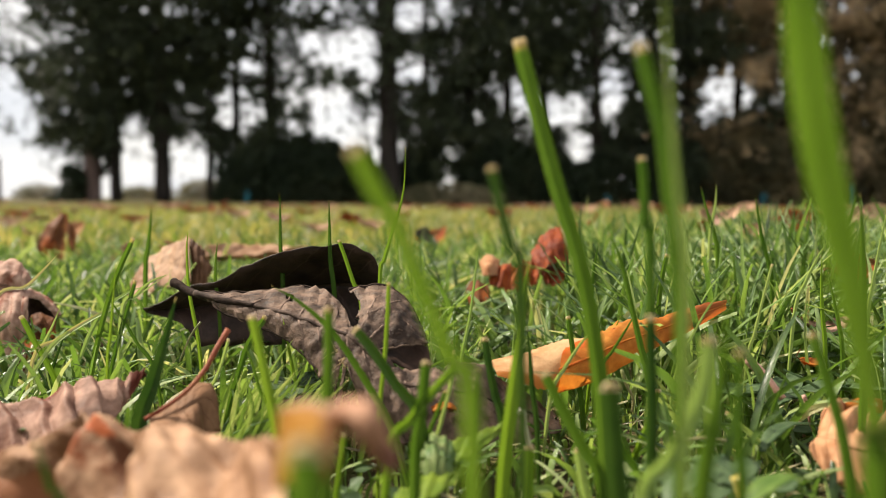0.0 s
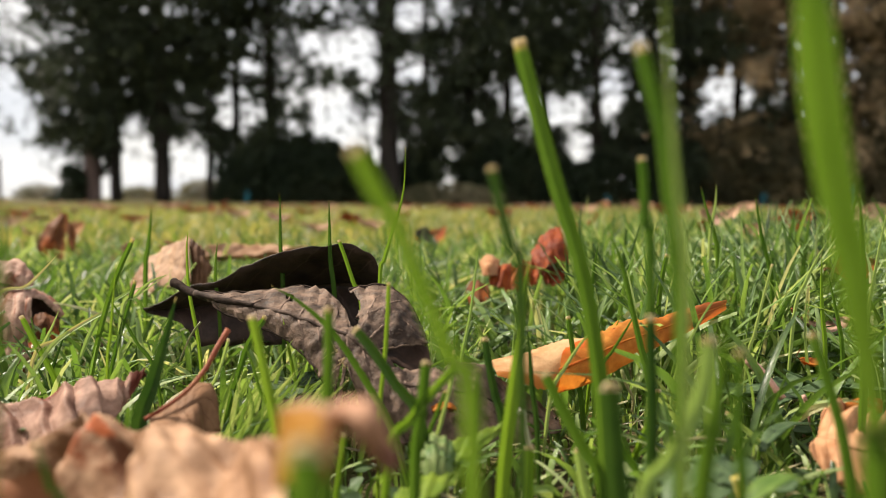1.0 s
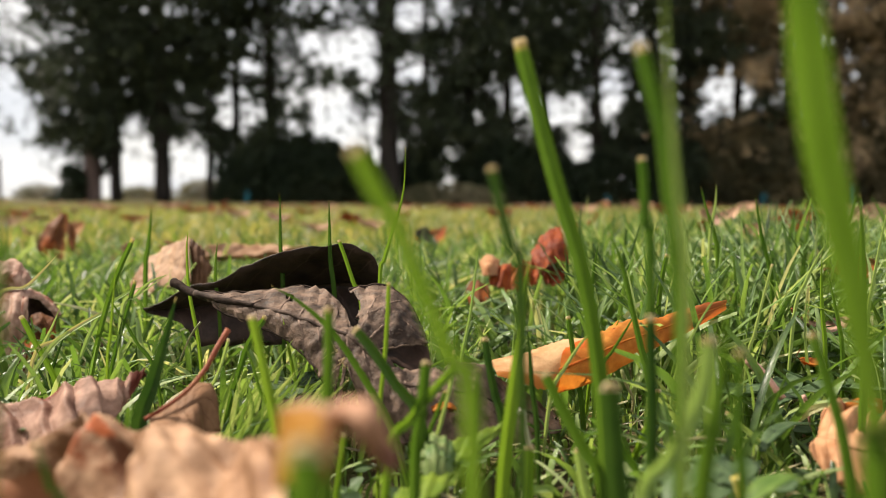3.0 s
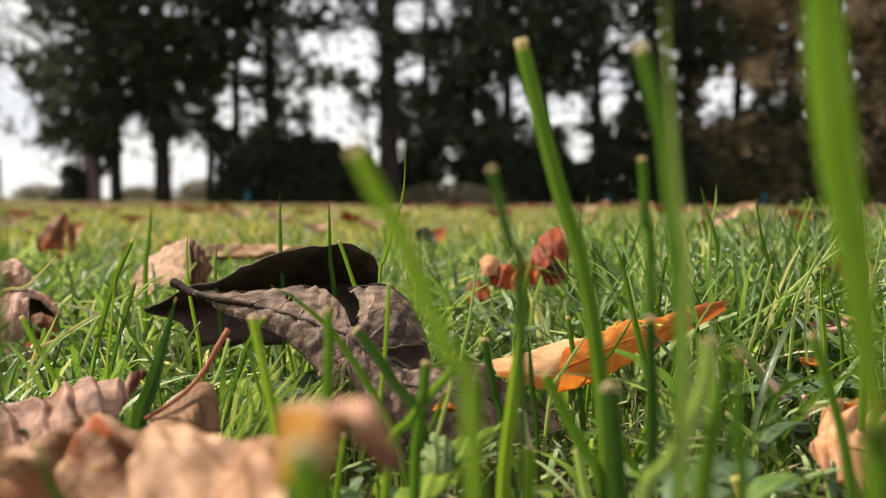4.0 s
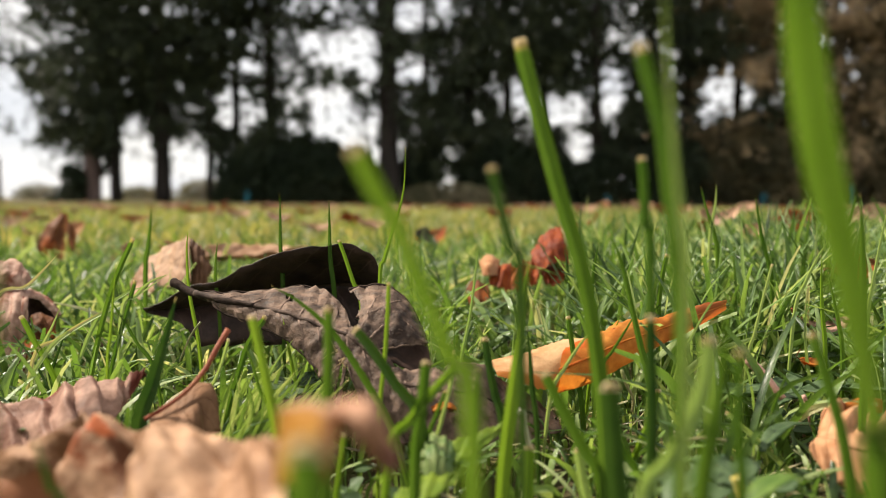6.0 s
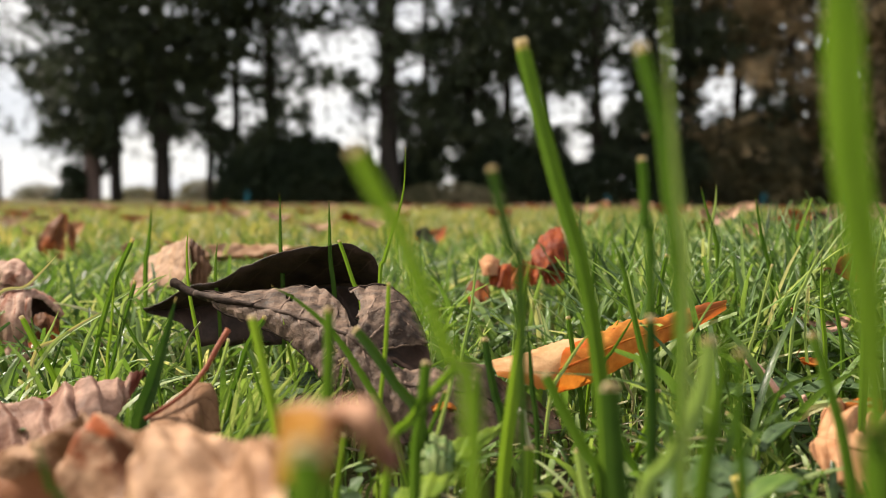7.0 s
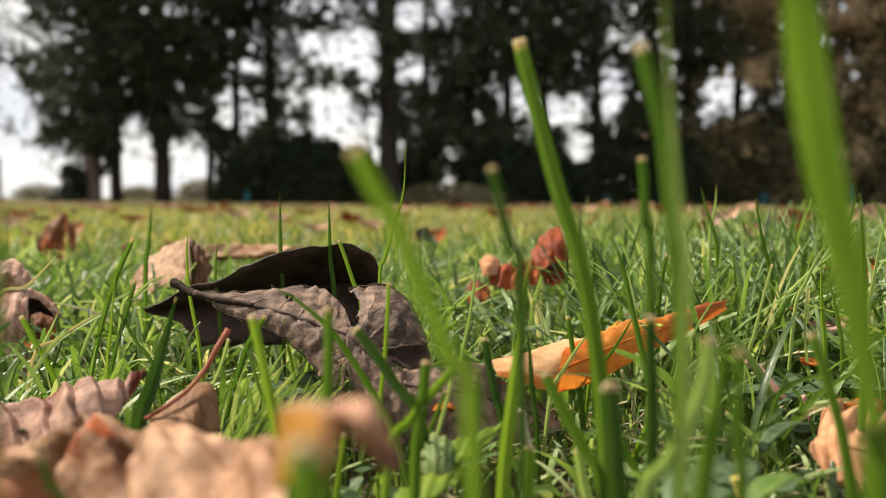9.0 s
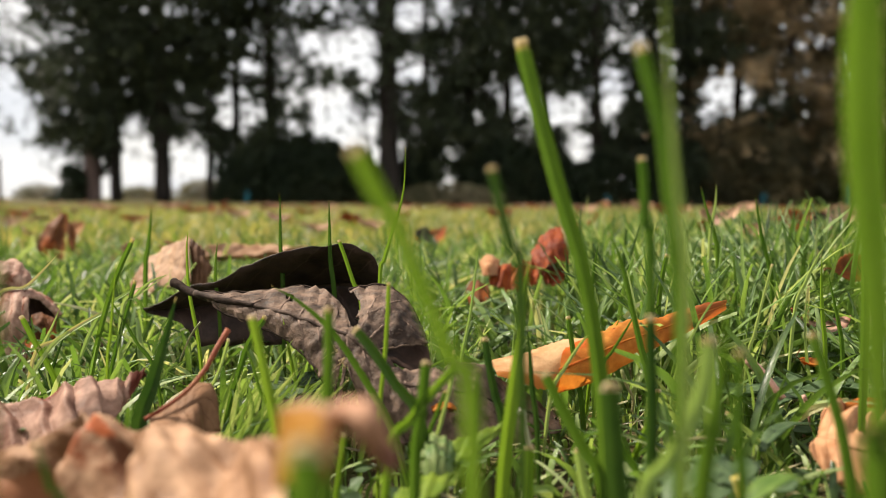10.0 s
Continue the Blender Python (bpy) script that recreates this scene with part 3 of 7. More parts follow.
def make_tree(name, x, y, girth, height, clear, spread, low_spread, amount, material, bark, label, seed, size=0.125, top=None):
    """A trunk with limbs and a broken crown of sprays in pads along the limbs."""
    rng = np.random.default_rng(seed)
    base = new(name)
    base.location = (x, y, dip(x, y))
    tagged(base, label, "tree", "trees along the far edge of the lawn")
    k = y / 22.0
    lean = rng.normal(0, 0.12, 2)
    axis = [(0, 0, -0.1), (lean[0] * 0.3, 0, height * 0.3), (lean[0], lean[1], height * 0.65), (lean[0] * 1.5, lean[1], height)]
    v, f, uv = tube(axis, [girth * 0.62, girth * 0.47, girth * 0.33, 0.03], 26, 12)
    v = [p + Vector((p.x, p.y, 0)).normalized() * girth * 0.06 * noise.noise(p * 3) for p in v]
    mesh_object("trunk", v, f, bark, uv, parent=base)
    line = spline(axis, 40)
    spots = []
    limbs = []
    count = int(9 + height * 2.2)
    for i in range(count):
        z = clear + (height * 0.97 - clear) * (i + rng.uniform(0, 0.8)) / count
        frac = (z - clear) / (height - clear)
        reach = (low_spread + (spread - low_spread) * min(1, frac * 3)) * (1 - 0.75 * max(0, frac - 0.45) / 0.55) * rng.uniform(0.7, 1.15)
        ang = rng.uniform(0, 2 * math.pi)
        root = line[min(39, int(z / height * 39))]
        tip = root + Vector((math.cos(ang) * reach, math.sin(ang) * reach * 0.55, rng.uniform(-0.1, 0.5) * reach * 0.4))
        limbs.append((root, (root + tip) * 0.5 + Vector((0, 0, 0.12 * reach)), tip))
    for i, (r, m, t) in enumerate(limbs):
        bx = (x + t.x) / (y + t.y) * 22
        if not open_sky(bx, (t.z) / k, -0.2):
            lv, lf, lu = tube([r, m, t], [girth * 0.13, girth * 0.08, 0.012], 9, 6)
            mesh_object("limb", lv, lf, bark, lu, parent=base)
        pads = 7
        for q in range(pads):
            f = 0.25 + 0.8 * q / (pads - 1)
            c = r * (1 - f) ** 2 + m * 2 * f * (1 - f) + t * f * f
            n = int(1.35 * amount / (count * pads))
            for p in rng.normal(size=(n, 3)) * np.array([0.42, 0.42, 0.24]):
                w = c + Vector(p)
                if w.z < clear * 0.75:
                    continue
                bx, bz = (x + w.x) / (y + w.y) * 22, w.z / ((y + w.y) / 22)
                wob = 0.8 * noise.noise(Vector((bx * 2.3, bz * 2.3, 0))) + 0.6 * noise.noise(Vector((bx * 6, bz * 6, 5)))
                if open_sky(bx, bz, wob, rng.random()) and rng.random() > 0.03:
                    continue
                if noise.noise(Vector((bx * 3.4, bz * 3.4, 9.0))) + 0.5 * noise.noise(Vector((bx * 7, bz * 7, 2.0))) > 0.5:
                    continue
                spots.append((w.x, w.y, w.z))
    leaf_cloud(rng, spots, size, "crown", material, base)
    return base


def make_bush(name, x, y, wide, deep, high, amount, material, label, seed, size=0.12, gaps=True, category="bush"):
    rng = np.random.default_rng(seed)
    base = new(name)
    base.location = (x, y, dip(x, y))
    tagged(base, label, category, "bushes below the trees")
    for i in range(7):
        a = rng.uniform(-1, 1)
        v, f, uv = tube([(a * wide * 0.25, 0, -0.05), (a * wide * 0.4, 0.05, high * 0.4), (a * wide * 0.6, rng.normal(0, 0.2), high * 0.75)],
                        [0.04, 0.03, 0.008], 7, 6)
        mesh_object("stem", v, f, MAT["bark"], uv, parent=base)
    spots = []
    while len(spots) < amount:
        q = rng.uniform(-1, 1, 3)
        z = (q[2] + 1) / 2
        bump = 0.8 + 0.35 * noise.noise(Vector((q[0] * wide * 1.3 + x, z * 2, seed)))
        if q[0] ** 2 + q[1] ** 2 * 0.8 + max(0, z - 0.35) ** 2 * 2.2 > bump:
            continue
        w = (q[0] * wide, q[1] * deep, z * high)
        bx, bz = (x + w[0]) / (y + w[1]) * 22, w[2] / ((y + w[1]) / 22)
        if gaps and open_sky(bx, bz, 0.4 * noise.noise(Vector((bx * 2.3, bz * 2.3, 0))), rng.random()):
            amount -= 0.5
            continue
        spots.append(w)
    leaf_cloud(rng, spots, size, "foliage", material, base)
    return base


PINE = "tall dark pine with bare lower trunk at the lawn's edge"
AUTUMN = "olive and brown autumn tree at the lawn's edge"
make_tree("pine_tree", -9.01, 22.0, 0.20, 10.5, 1.6, 2.0, 1.2, 7000, MAT["needles"], MAT["bark"], PINE, 1)
make_tree("pine_tree", -7.68, 22.0, 0.36, 12.0, 1.9, 2.6, 1.8, 11000, MAT["needles"], MAT["bark"], PINE, 2)
make_tree("pine_tree", -6.58, 22.6, 0.16, 9.5, 1.4, 1.8, 1.2, 7000, MAT["needles"], MAT["bark"], PINE, 3)
make_tree("pine_tree", -4.77, 22.4, 0.30, 11.5, 1.5, 2.4, 1.8, 11000, MAT["needles"], MAT["bark"], PINE, 4)
make_tree("pine_tree", -1.36, 20.5, 0.46, 13.0, 2.2, 2.5, 1.7, 9000, MAT["needles"], MAT["bark"], PINE, 5)
make_tree("pine_tree", -0.48, 23.5, 0.22, 10.5, 0.9, 2.0, 1.6, 9000, MAT["needles"], MAT["bark"], PINE, 20)
make_tree("pine_tree", 0.73, 22.5, 0.26, 11.0, 0.7, 2.4, 2.2, 15000, MAT["needles"], MAT["bark"], PINE, 6)
make_tree("pine_tree", 2.86, 23.0, 0.26, 11.5, 0.7, 2.4, 2.2, 13000, MAT["needles"], MAT["bark"], PINE, 7)
make_tree("pine_tree", 4.25, 22.0, 0.24, 11.5, 1.2, 2.4, 2.0, 12000, MAT["needles"], MAT["bark"], PINE, 8)
make_tree("pine_tree", 6.83, 22.4, 0.28, 12.0, 0.7, 2.5, 2.3, 15000, MAT["needles"], MAT["bark"], PINE, 9)
make_tree("broadleaf_tree", 9.50, 22.0, 0.28, 10.5, 0.6, 2.8, 2.4, 20000, MAT["autumn"], MAT["bark"], AUTUMN, 10)
make_tree("broadleaf_tree", 11.92, 22.3, 0.30, 11.0, 0.5, 2.9, 2.6, 26000, MAT["autumn"], MAT["bark"], AUTUMN, 11)
make_tree("pine_tree", -10.0, 22.9, 0.22, 10.5, 1.0, 3.3, 2.2, 17000, MAT["needles"], MAT["bark"], PINE, 12)
make_tree("pine_tree", -11.6, 26.5, 0.24, 12.0, 2.3, 3.6, 2.6, 15000, MAT["needles"], MAT["bark"], PINE, 26)
make_tree("pine_tree", 9.30, 25.5, 0.30, 12.5, 1.6, 2.8, 2.4, 10000, MAT["needles"], MAT["bark"], PINE, 14)
make_tree("pine_tree", 2.13, 26.0, 0.30, 12.5, 1.6, 2.8, 2.4, 9000, MAT["needles"], MAT["bark"], PINE, 15)
make_tree("pine_tree", -10.35, 25.5, 0.25, 11.5, 2.6, 2.4, 1.6, 8000, MAT["needles"], MAT["bark"], PINE, 16)
make_tree("pine_tree", -6.69, 26.0, 0.25, 12.0, 2.6, 2.4, 1.6, 8000, MAT["needles"], MAT["bark"], PINE, 17)
make_tree("broadleaf_tree", 14.46, 24.0, 0.30, 11.0, 0.5, 3.2, 2.8, 18000, MAT["autumn"], MAT["bark"], AUTUMN, 18)
make_tree("pine_tree", 6.60, 25.5, 0.30, 12.5, 1.6, 2.8, 2.4, 9000, MAT["needles"], MAT["bark"], PINE, 19)
make_bush("hedge", -4.01, 21.5, 2.1, 0.8, 1.75, 6000, MAT["hedge"], "dense dark green hedge at the lawn's edge", 31, gaps=True, category="hedge")
make_bush("bush", -4.75, 21.6, 0.8, 0.5, 2.7, 2800, MAT["needles"], "young dark pine in front of the taller trees", 47, size=0.11, gaps=True, category="bush")
make_bush("bush", -5.6, 21.3, 0.7, 0.5, 1.25, 1400, MAT["hedge"], "dark evergreen bush below the pines", 48, gaps=True, category="bush")
make_bush("bush", -3.45, 21.9, 1.15, 0.6, 2.05, 3800, MAT["hedge"], "dark evergreen bush below the pines", 46, gaps=True, category="bush")
make_bush("bush", 0.09, 20.6, 1.5, 0.5, 0.55, 800, MAT["distance"], "greyish brown leafless scrub behind the lawn", 32, gaps=True, category="bush")
make_bush("bush", 1.47, 21.6, 1.3, 0.7, 1.90, 4000, MAT["hedge"], "dark evergreen bush below the pines", 33, gaps=True, category="bush")
make_bush("bush", 3.79, 21.8, 1.6, 0.8, 1.60, 5000, MAT["hedge"], "dark evergreen bush below the pines", 34, gaps=True, category="bush")
make_bush("bush", 6.20, 21.6, 1.5, 0.8, 1.90, 5000, MAT["hedge"], "dark evergreen bush below the pines", 35, gaps=True, category="bush")
make_bush("bush", 8.41, 21.4, 1.7, 0.9, 2.20, 6000, MAT["olive"], "olive brown bush turning in autumn", 36, gaps=True, category="bush")
make_bush("bush", 10.98, 21.4, 1.8, 0.9, 2.40, 6000, MAT["olive"], "olive brown bush turning in autumn", 37, gaps=True, category="bush")
make_bush("bush", -2.52, 21.7, 0.9, 0.6, 1.55, 3000, MAT["hedge"], "dark evergreen bush below the pines", 44, gaps=True, category="bush")
make_bush("bush", -1.83, 21.8, 0.9, 0.6, 1.15, 2600, MAT["hedge"], "dark evergreen bush below the pines", 43, gaps=True, category="bush")
make_bush("bush", -0.76, 21.8, 0.8, 0.6, 1.30, 2400, MAT["hedge"], "dark evergreen bush below the pines", 38, gaps=True, category="bush")
make_bush("bush", -10.34, 22.2, 0.6, 0.5, 1.00, 900, MAT["hedge"], "dark evergreen bush below the pines", 39, gaps=True, category="bush")
make_bush("bush", -11.99, 40.0, 1.6, 0.8, 1.10, 1500, MAT["distance"], "pale yellowish scrub far behind the lawn", 40, gaps=False, category="bush")
make_bush("bush", -17.04, 46.0, 2.0, 0.8, 0.80, 1500, MAT["distance"], "pale yellowish scrub far behind the lawn", 41, gaps=False, category="bush")
make_bush("bush", -22.21, 44.0, 1.5, 0.8, 0.90, 900, MAT["distance"], "pale yellowish scrub far behind the lawn", 42, gaps=False, category="bush")


def make_post(name, x, y, wide, high, material, label, category):
    v, f, uv = tube([(0, 0, -0.1), (0, 0, high * 0.5), (0, 0, high * 0.97), (0, 0, high)], [wide / 2, wide / 2, wide / 2, wide * 0.38], 12, 10)
    ob = mesh_object(name, v, f, MAT[material], uv)
    ob.location = (x, y, dip(x, y))
    return tagged(ob, label, category)


make_post("post", -11.66, 21.0, 0.16, 1.12, "post", "dark weathered post at the lawn's edge", "post")
make_post("tree_stump", -9.72, 22.3, 0.42, 1.45, "pink_bark", "tall reddish stump under the trees", "stump")
make_post("marker_stake", -5.01, 20.5, 0.12, 0.28, "teal", "small teal marker stake at the lawn's edge", "stake")
make_post("marker_stake", 8.20, 20.5, 0.12, 0.32, "teal", "small teal marker stake at the lawn's edge", "stake")
make_post("marker_stake", 4.20, 20.5, 0.12, 0.25, "teal", "small teal marker stake at the lawn's edge", "stake")
make_post("marker_stake", 10.41, 20.5, 0.12, 0.55, "teal", "small teal marker stake at the lawn's edge", "stake")

def leaflet(length, width, notch=0.12):
    left, mid, right = [], [], []
    for t, q in ((0, 0.08), (0.3, 0.62), (0.6, 1.0), (0.85, 0.8), (1.0, 0.35)):
        mid.append((length * min(t, 1 - notch * (t > 0.9)), 0, -0.1 * length * t * t))
        left.append((length * t, -width / 2 * q, 0.06 * length))
        right.append((length * t, width / 2 * q, 0.06 * length))
    return leaf_surface(left, mid, right, 10, 3, 0.1, 0.0, 6, length * 0.03)


# ------------------------------------------------------------ lawn
CLEAR = [
    (-0.012, 0.200, 0.045, 0.028),
    (-0.050, 0.265, 0.028, 0.020),
    (-0.060, 0.125, 0.060, 0.040),
    (-0.020, 0.098, 0.030, 0.028),
    (0.045, 0.205, 0.030, 0.012),
    (-0.085, 0.163, 0.030, 0.014),
    (0.085, 0.165, 0.022, 0.020),
    (0.028, 0.338, 0.052, 0.045),
    (0.070, 0.212, 0.030, 0.014),
    (-0.095, 0.520, 0.050, 0.030),
    (-0.150, 0.300, 0.030, 0.020),
    (-0.150, 0.380, 0.030, 0.020),
    (0.000, 0.145, 0.030, 0.025),
]


def keep_out(x, y):
    ok = np.ones(len(x), dtype=bool)
    for cx, cy, rx, ry in CLEAR:
        ok &= ((x - cx) / rx) ** 2 + ((y - cy) / ry) ** 2 > 1
    return ok


def scatter(rng, n, r0, r1, spread):
    """Roots in a fan ahead, denser where it is narrow."""
    y = np.sqrt(rng.uniform(r0 ** 2, r1 ** 2, n))
    x = rng.uniform(-1, 1, n) * (y * spread + 0.04) * (1 + 0.7 * rng.random(n) ** 3)
    return x, y * (1 + 0.5 * rng.random(n) ** 5)


def make_lawn():
    rng = np.random.default_rng(11)
    # the patch before the camera
    x, y = scatter(rng, 13000, 0.1, 0.62, 0.68)
    lump = np.array([noise.noise(Vector((a * 22, b * 22, 1.0))) for a, b in zip(x, y)])
    ok = keep_out(x, y) & (lump > -0.42)
    x, y, lump = x[ok], y[ok], lump[ok]
    right = np.clip((x / y + 0.1) / 0.5, 0, 1)
    top = 0.024 + (0.008 + 0.016 * np.clip((y - 0.16) / 0.1, 0, 1)) * right + 0.012 * np.clip((y - 0.17) / 0.15, 0, 1)
    h = top * (0.62 + 0.5 * rng.random(len(x))) * (1 + 0.35 * lump)
    h *= np.clip((y - 0.06) / 0.12, 0.35, 1)
    L, w, side = grow(rng, x, y, h, rng.uniform(0.001, 0.0024, len(x)), 0.72, 7)
    v, f, uv = ribbon_arrays(L, w, side)
    tagged(mesh_object("grass", v, f, MAT["lawn"], uv), "short green mown grass of the near lawn", "grass", kind="stuff")
    x, y = scatter(rng, 5200, 0.085, 0.36, 0.68)
    h = rng.uniform(0.005, 0.015, len(x)) * np.clip(y / 0.15, 0.6, 1.2)
    L, w, side = grow(rng, x, y, h, rng.uniform(0.0008, 0.002, len(x)), 0.8, 5)
    v, f, uv = ribbon_arrays(L, w, side)
    tagged(mesh_object("grass", v, f, MAT["lawn"], uv), "low young grass shoots at the bottom of the turf", "grass", kind="stuff")
    # fine pale blades leaning one way beside the long leaf
    n = 110
    y = rng.uniform(0.168, 0.205, n)
    x = y * rng.uniform(-0.3, -0.2, n)
    h, slant = rng.uniform(0.016, 0.03, n)[:, None], rng.normal(0.35, 0.22, n)[:, None]
    s = np.linspace(0, 1, 7)[None, :]
    L = np.stack([x[:, None] + h * slant * (0.5 * s + 0.6 * s * s), y[:, None] + 0 * s, h * s * (1 - 0.12 * s) - 0.001], axis=2)
    side = np.tile(np.array([[1.0, 0.2, 0.0]]), (n, 1))
    v, f, uv = ribbon_arrays(L, rng.uniform(0.0003, 0.0007, n), side, tip="point")
    tagged(mesh_object("grass", v, f, MAT["fine_pale"], uv), "fine pale green blades leaning beside a dead leaf", "grass", kind="stuff")
    # taller tufts standing out of the lawn farther on
    x, y = scatter(rng, 1500, 0.3, 1.8, 0.66)
    ok = keep_out(x, y) & ~((x > -0.01) & (x < 0.09) & (y < 0.37)) & (rng.random(len(x)) < 0.45 + 0.5 * np.clip(x / y + 0.1, 0, 0.6))
    x, y = x[ok], y[ok]
    h = rng.uniform(0.032, 0.052, len(x)) * (1 + 0.35 * np.clip(x / y, 0, 0.5))
    L, w, side = grow(rng, x, y, h, rng.uniform(0.0016, 0.003, len(x)), 0.55, 7)
    v, f, uv = ribbon_arrays(L, w, side)
    tagged(mesh_object("grass", v, f, MAT["lawn"], uv), "taller green tufts standing out of the mown lawn", "grass", kind="stuff")
    # long thin blades on the side where the mower passed less
    y = rng.uniform(0.27, 0.7, 520)
    x = y * rng.uniform(0.16, 0.62, 520)
    L, w, side = grow(rng, x, y, rng.uniform(0.05, 0.071, 520), rng.uniform(0.0014, 0.0026, 520), 0.34, 8)
    v, f, uv = ribbon_arrays(L, w, side, tip="point")
    tagged(mesh_object("grass", v, f, MAT["lawn"], uv), "long thin green blades standing in the lawn", "grass", kind="stuff")
    # middle distance
    x, y = scatter(rng, 34000, 0.6, 2.6, 0.62)
    h = rng.uniform(0.022, 0.046, len(x)) * (1 + 0.14 * np.clip(x / y, -0.4, 0.5))
    L, w, side = grow(rng, x, y, h, rng.uniform(0.0016, 0.0034, len(x)), 0.5, 5)
    v, f, uv = ribbon_arrays(L, w, side)
    tagged(mesh_object("grass", v, f, MAT["mid_lawn"], uv), "green lawn grass a few steps out", "grass", kind="stuff")
    x, y = scatter(rng, 60000, 2.5, 13.0, 0.6)
    h = rng.uniform(0.018, 0.04, len(x))
    L, w, side = grow(rng, x, y, h, rng.uniform(0.004, 0.009, len(x)), 0.5, 3)
    v, f, uv = ribbon_arrays(L, w, side)
    tagged(mesh_object("grass", v, f, MAT["far_lawn"], uv), "worn yellowish green lawn in the distance", "grass", kind="stuff")
    # beside and behind the camera
    a, r = rng.uniform(0, 2 * np.pi, 26000), 0.09 + rng.random(26000) ** 0.75 * 1.6
    x, y = r * np.cos(a), r * np.sin(a)
    ok = (y < 0.1) & ((np.abs(x) > 0.08) | (y < -0.05)) | (np.abs(x) > y * 0.66 + 0.05)
    x, y = x[ok], y[ok]
    L, w, side = grow(rng, x, y, rng.uniform(0.02, 0.04, len(x)), rng.uniform(0.002, 0.004, len(x)), 0.6, 4)
    v, f, uv = ribbon_arrays(L, w, side)
    tagged(mesh_object("grass", v, f, MAT["lawn"], uv), "short green lawn grass round about", "grass", kind="stuff")
    a, r = rng.uniform(0, 2 * np.pi, 52000), 1.5 + rng.random(52000) ** 0.7 * 12
    x, y = r * np.cos(a), r * np.sin(a)
    ok = (np.abs(x) > y * 0.58) | (y < 0)
    x, y = x[ok], y[ok]
    L, w, side = grow(rng, x, y, rng.uniform(0.02, 0.045, len(x)), rng.uniform(0.006, 0.014, len(x)), 0.6, 3)
    v, f, uv = ribbon_arrays(L, w, side)
    tagged(mesh_object("grass", v, f, MAT["far_lawn"], uv), "worn yellowish green lawn round about", "grass", kind="stuff")
    # dead stalks lying in the turf
    x, y = scatter(rng, 1500, 0.09, 0.6, 0.68)
    n = len(x)
    ang, ln = rng.uniform(0, 2 * np.pi, n), rng.uniform(0.006, 0.03, n)
    s = np.linspace(-0.5, 0.5, 4)[None, :]
    z = rng.uniform(0.001, 0.008, n)[:, None] + s * rng.normal(0, 0.005, n)[:, None]
    L = np.stack([x[:, None] + np.cos(ang)[:, None] * ln[:, None] * s, y[:, None] + np.sin(ang)[:, None] * ln[:, None] * s, z], axis=2)
    side = np.stack([-np.sin(ang), np.cos(ang), np.zeros(n)], axis=1)
    v, f, uv = ribbon_arrays(L, rng.uniform(0.0003, 0.0009, n), side)
    tagged(mesh_object("thatch", v, f, MAT["straw"], uv), "dry brown thatch lying between the grass blades", "thatch", kind="stuff")


make_lawn()


def make_low_weeds():
    """Small round leaves at the bottom of the turf."""
    rng = np.random.default_rng(21)
    x, y = scatter(rng, 1500, 0.1, 0.5, 0.68)
    keep = np.array([noise.noise(Vector((a * 18, b * 18, 7.0))) for a, b in zip(x, y)]) + 0.35 * np.clip(x / y, -0.5, 0.5) > -0.05
    x, y = x[keep], y[keep]
    lv, lf, luv = leaflet(1.0, 0.95)
    lv, lf, luv = np.array([tuple(p) for p in lv]), np.array(lf), np.array(luv)
    V, F, U = [], [], []
    for i, (a, b) in enumerate(zip(x, y)):
        m = np.array(Euler((rng.normal(0, 0.35), rng.normal(0, 0.35), rng.uniform(0, 6.28))).to_matrix()) * rng.uniform(0.004, 0.0085)
        V.append(lv @ m.T + np.array([a, b, rng.uniform(0.003, 0.012)]))
        F.append(lf + i * len(lv))
        U.append(luv)
    ob = mesh_object("low_weeds", np.concatenate(V), np.concatenate(F), MAT["clover"], np.concatenate(U))
    tagged(ob, "small round weed leaves at the bottom of the turf", "weeds", kind="stuff")


make_low_weeds()

# ------------------------------------------------------------ single blades of grass


def blade_mesh(points, width, tip, count=22, foot=0.6, keel=1.0):
    """A blade of grass: a keeled sheet with raised margins and a cut or pointed end."""
    line = spline(points, count)
    verts, faces, uvs = [], [], []
    for i, p in enumerate(line):
        s = i / (count - 1)
        t = (line[min(i + 1, count - 1)] - line[max(i - 1, 0)]).normalized()
        twist = 0.5 * noise.noise(Vector((points[0][0] * 90, points[0][1] * 70, s * 1.3)))
        side = Vector((math.cos(twist), math.sin(twist), 0))
        side = (side - t * side.dot(t)).normalized()
        nor = side.cross(t)
        if tip == "cut":
            w = 1.0 - 0.22 * max(0, s - 0.5) - (0.25 if s > 0.985 else 0)
        else:
            w = 1.0 - max(0, (s - 0.35) / 0.65) ** 1.6 * 0.95
        w *= width / 2 * min(1.0, foot + s * (2 if foot > 0.5 else 1.1))
        for a, b in ((-1, 0.24), (-0.62, 0.06), (-0.2, -0.14), (0, -0.24), (0.2, -0.14), (0.62, 0.06), (1, 0.24)):
            verts.append(p + side * a * w + nor * b * keel * w)
            uvs.append((0.5 + a / 2, s))
    for i in range(count - 1):
        for j in range(6):
            faces.append((i * 7 + j, i * 7 + j + 1, (i + 1) * 7 + j + 1, (i + 1) * 7 + j))
    return verts, faces, uvs


BLADE_LABEL = {"green": "tall green grass blade standing in the lawn", "bright": "bright yellow-green grass blade in the lawn",
               "deep": "deep green grass blade with shade in its colour", "pale": "pale green grass blade with whitish end",
               "dry": "dry straw-coloured grass blade among green ones"}


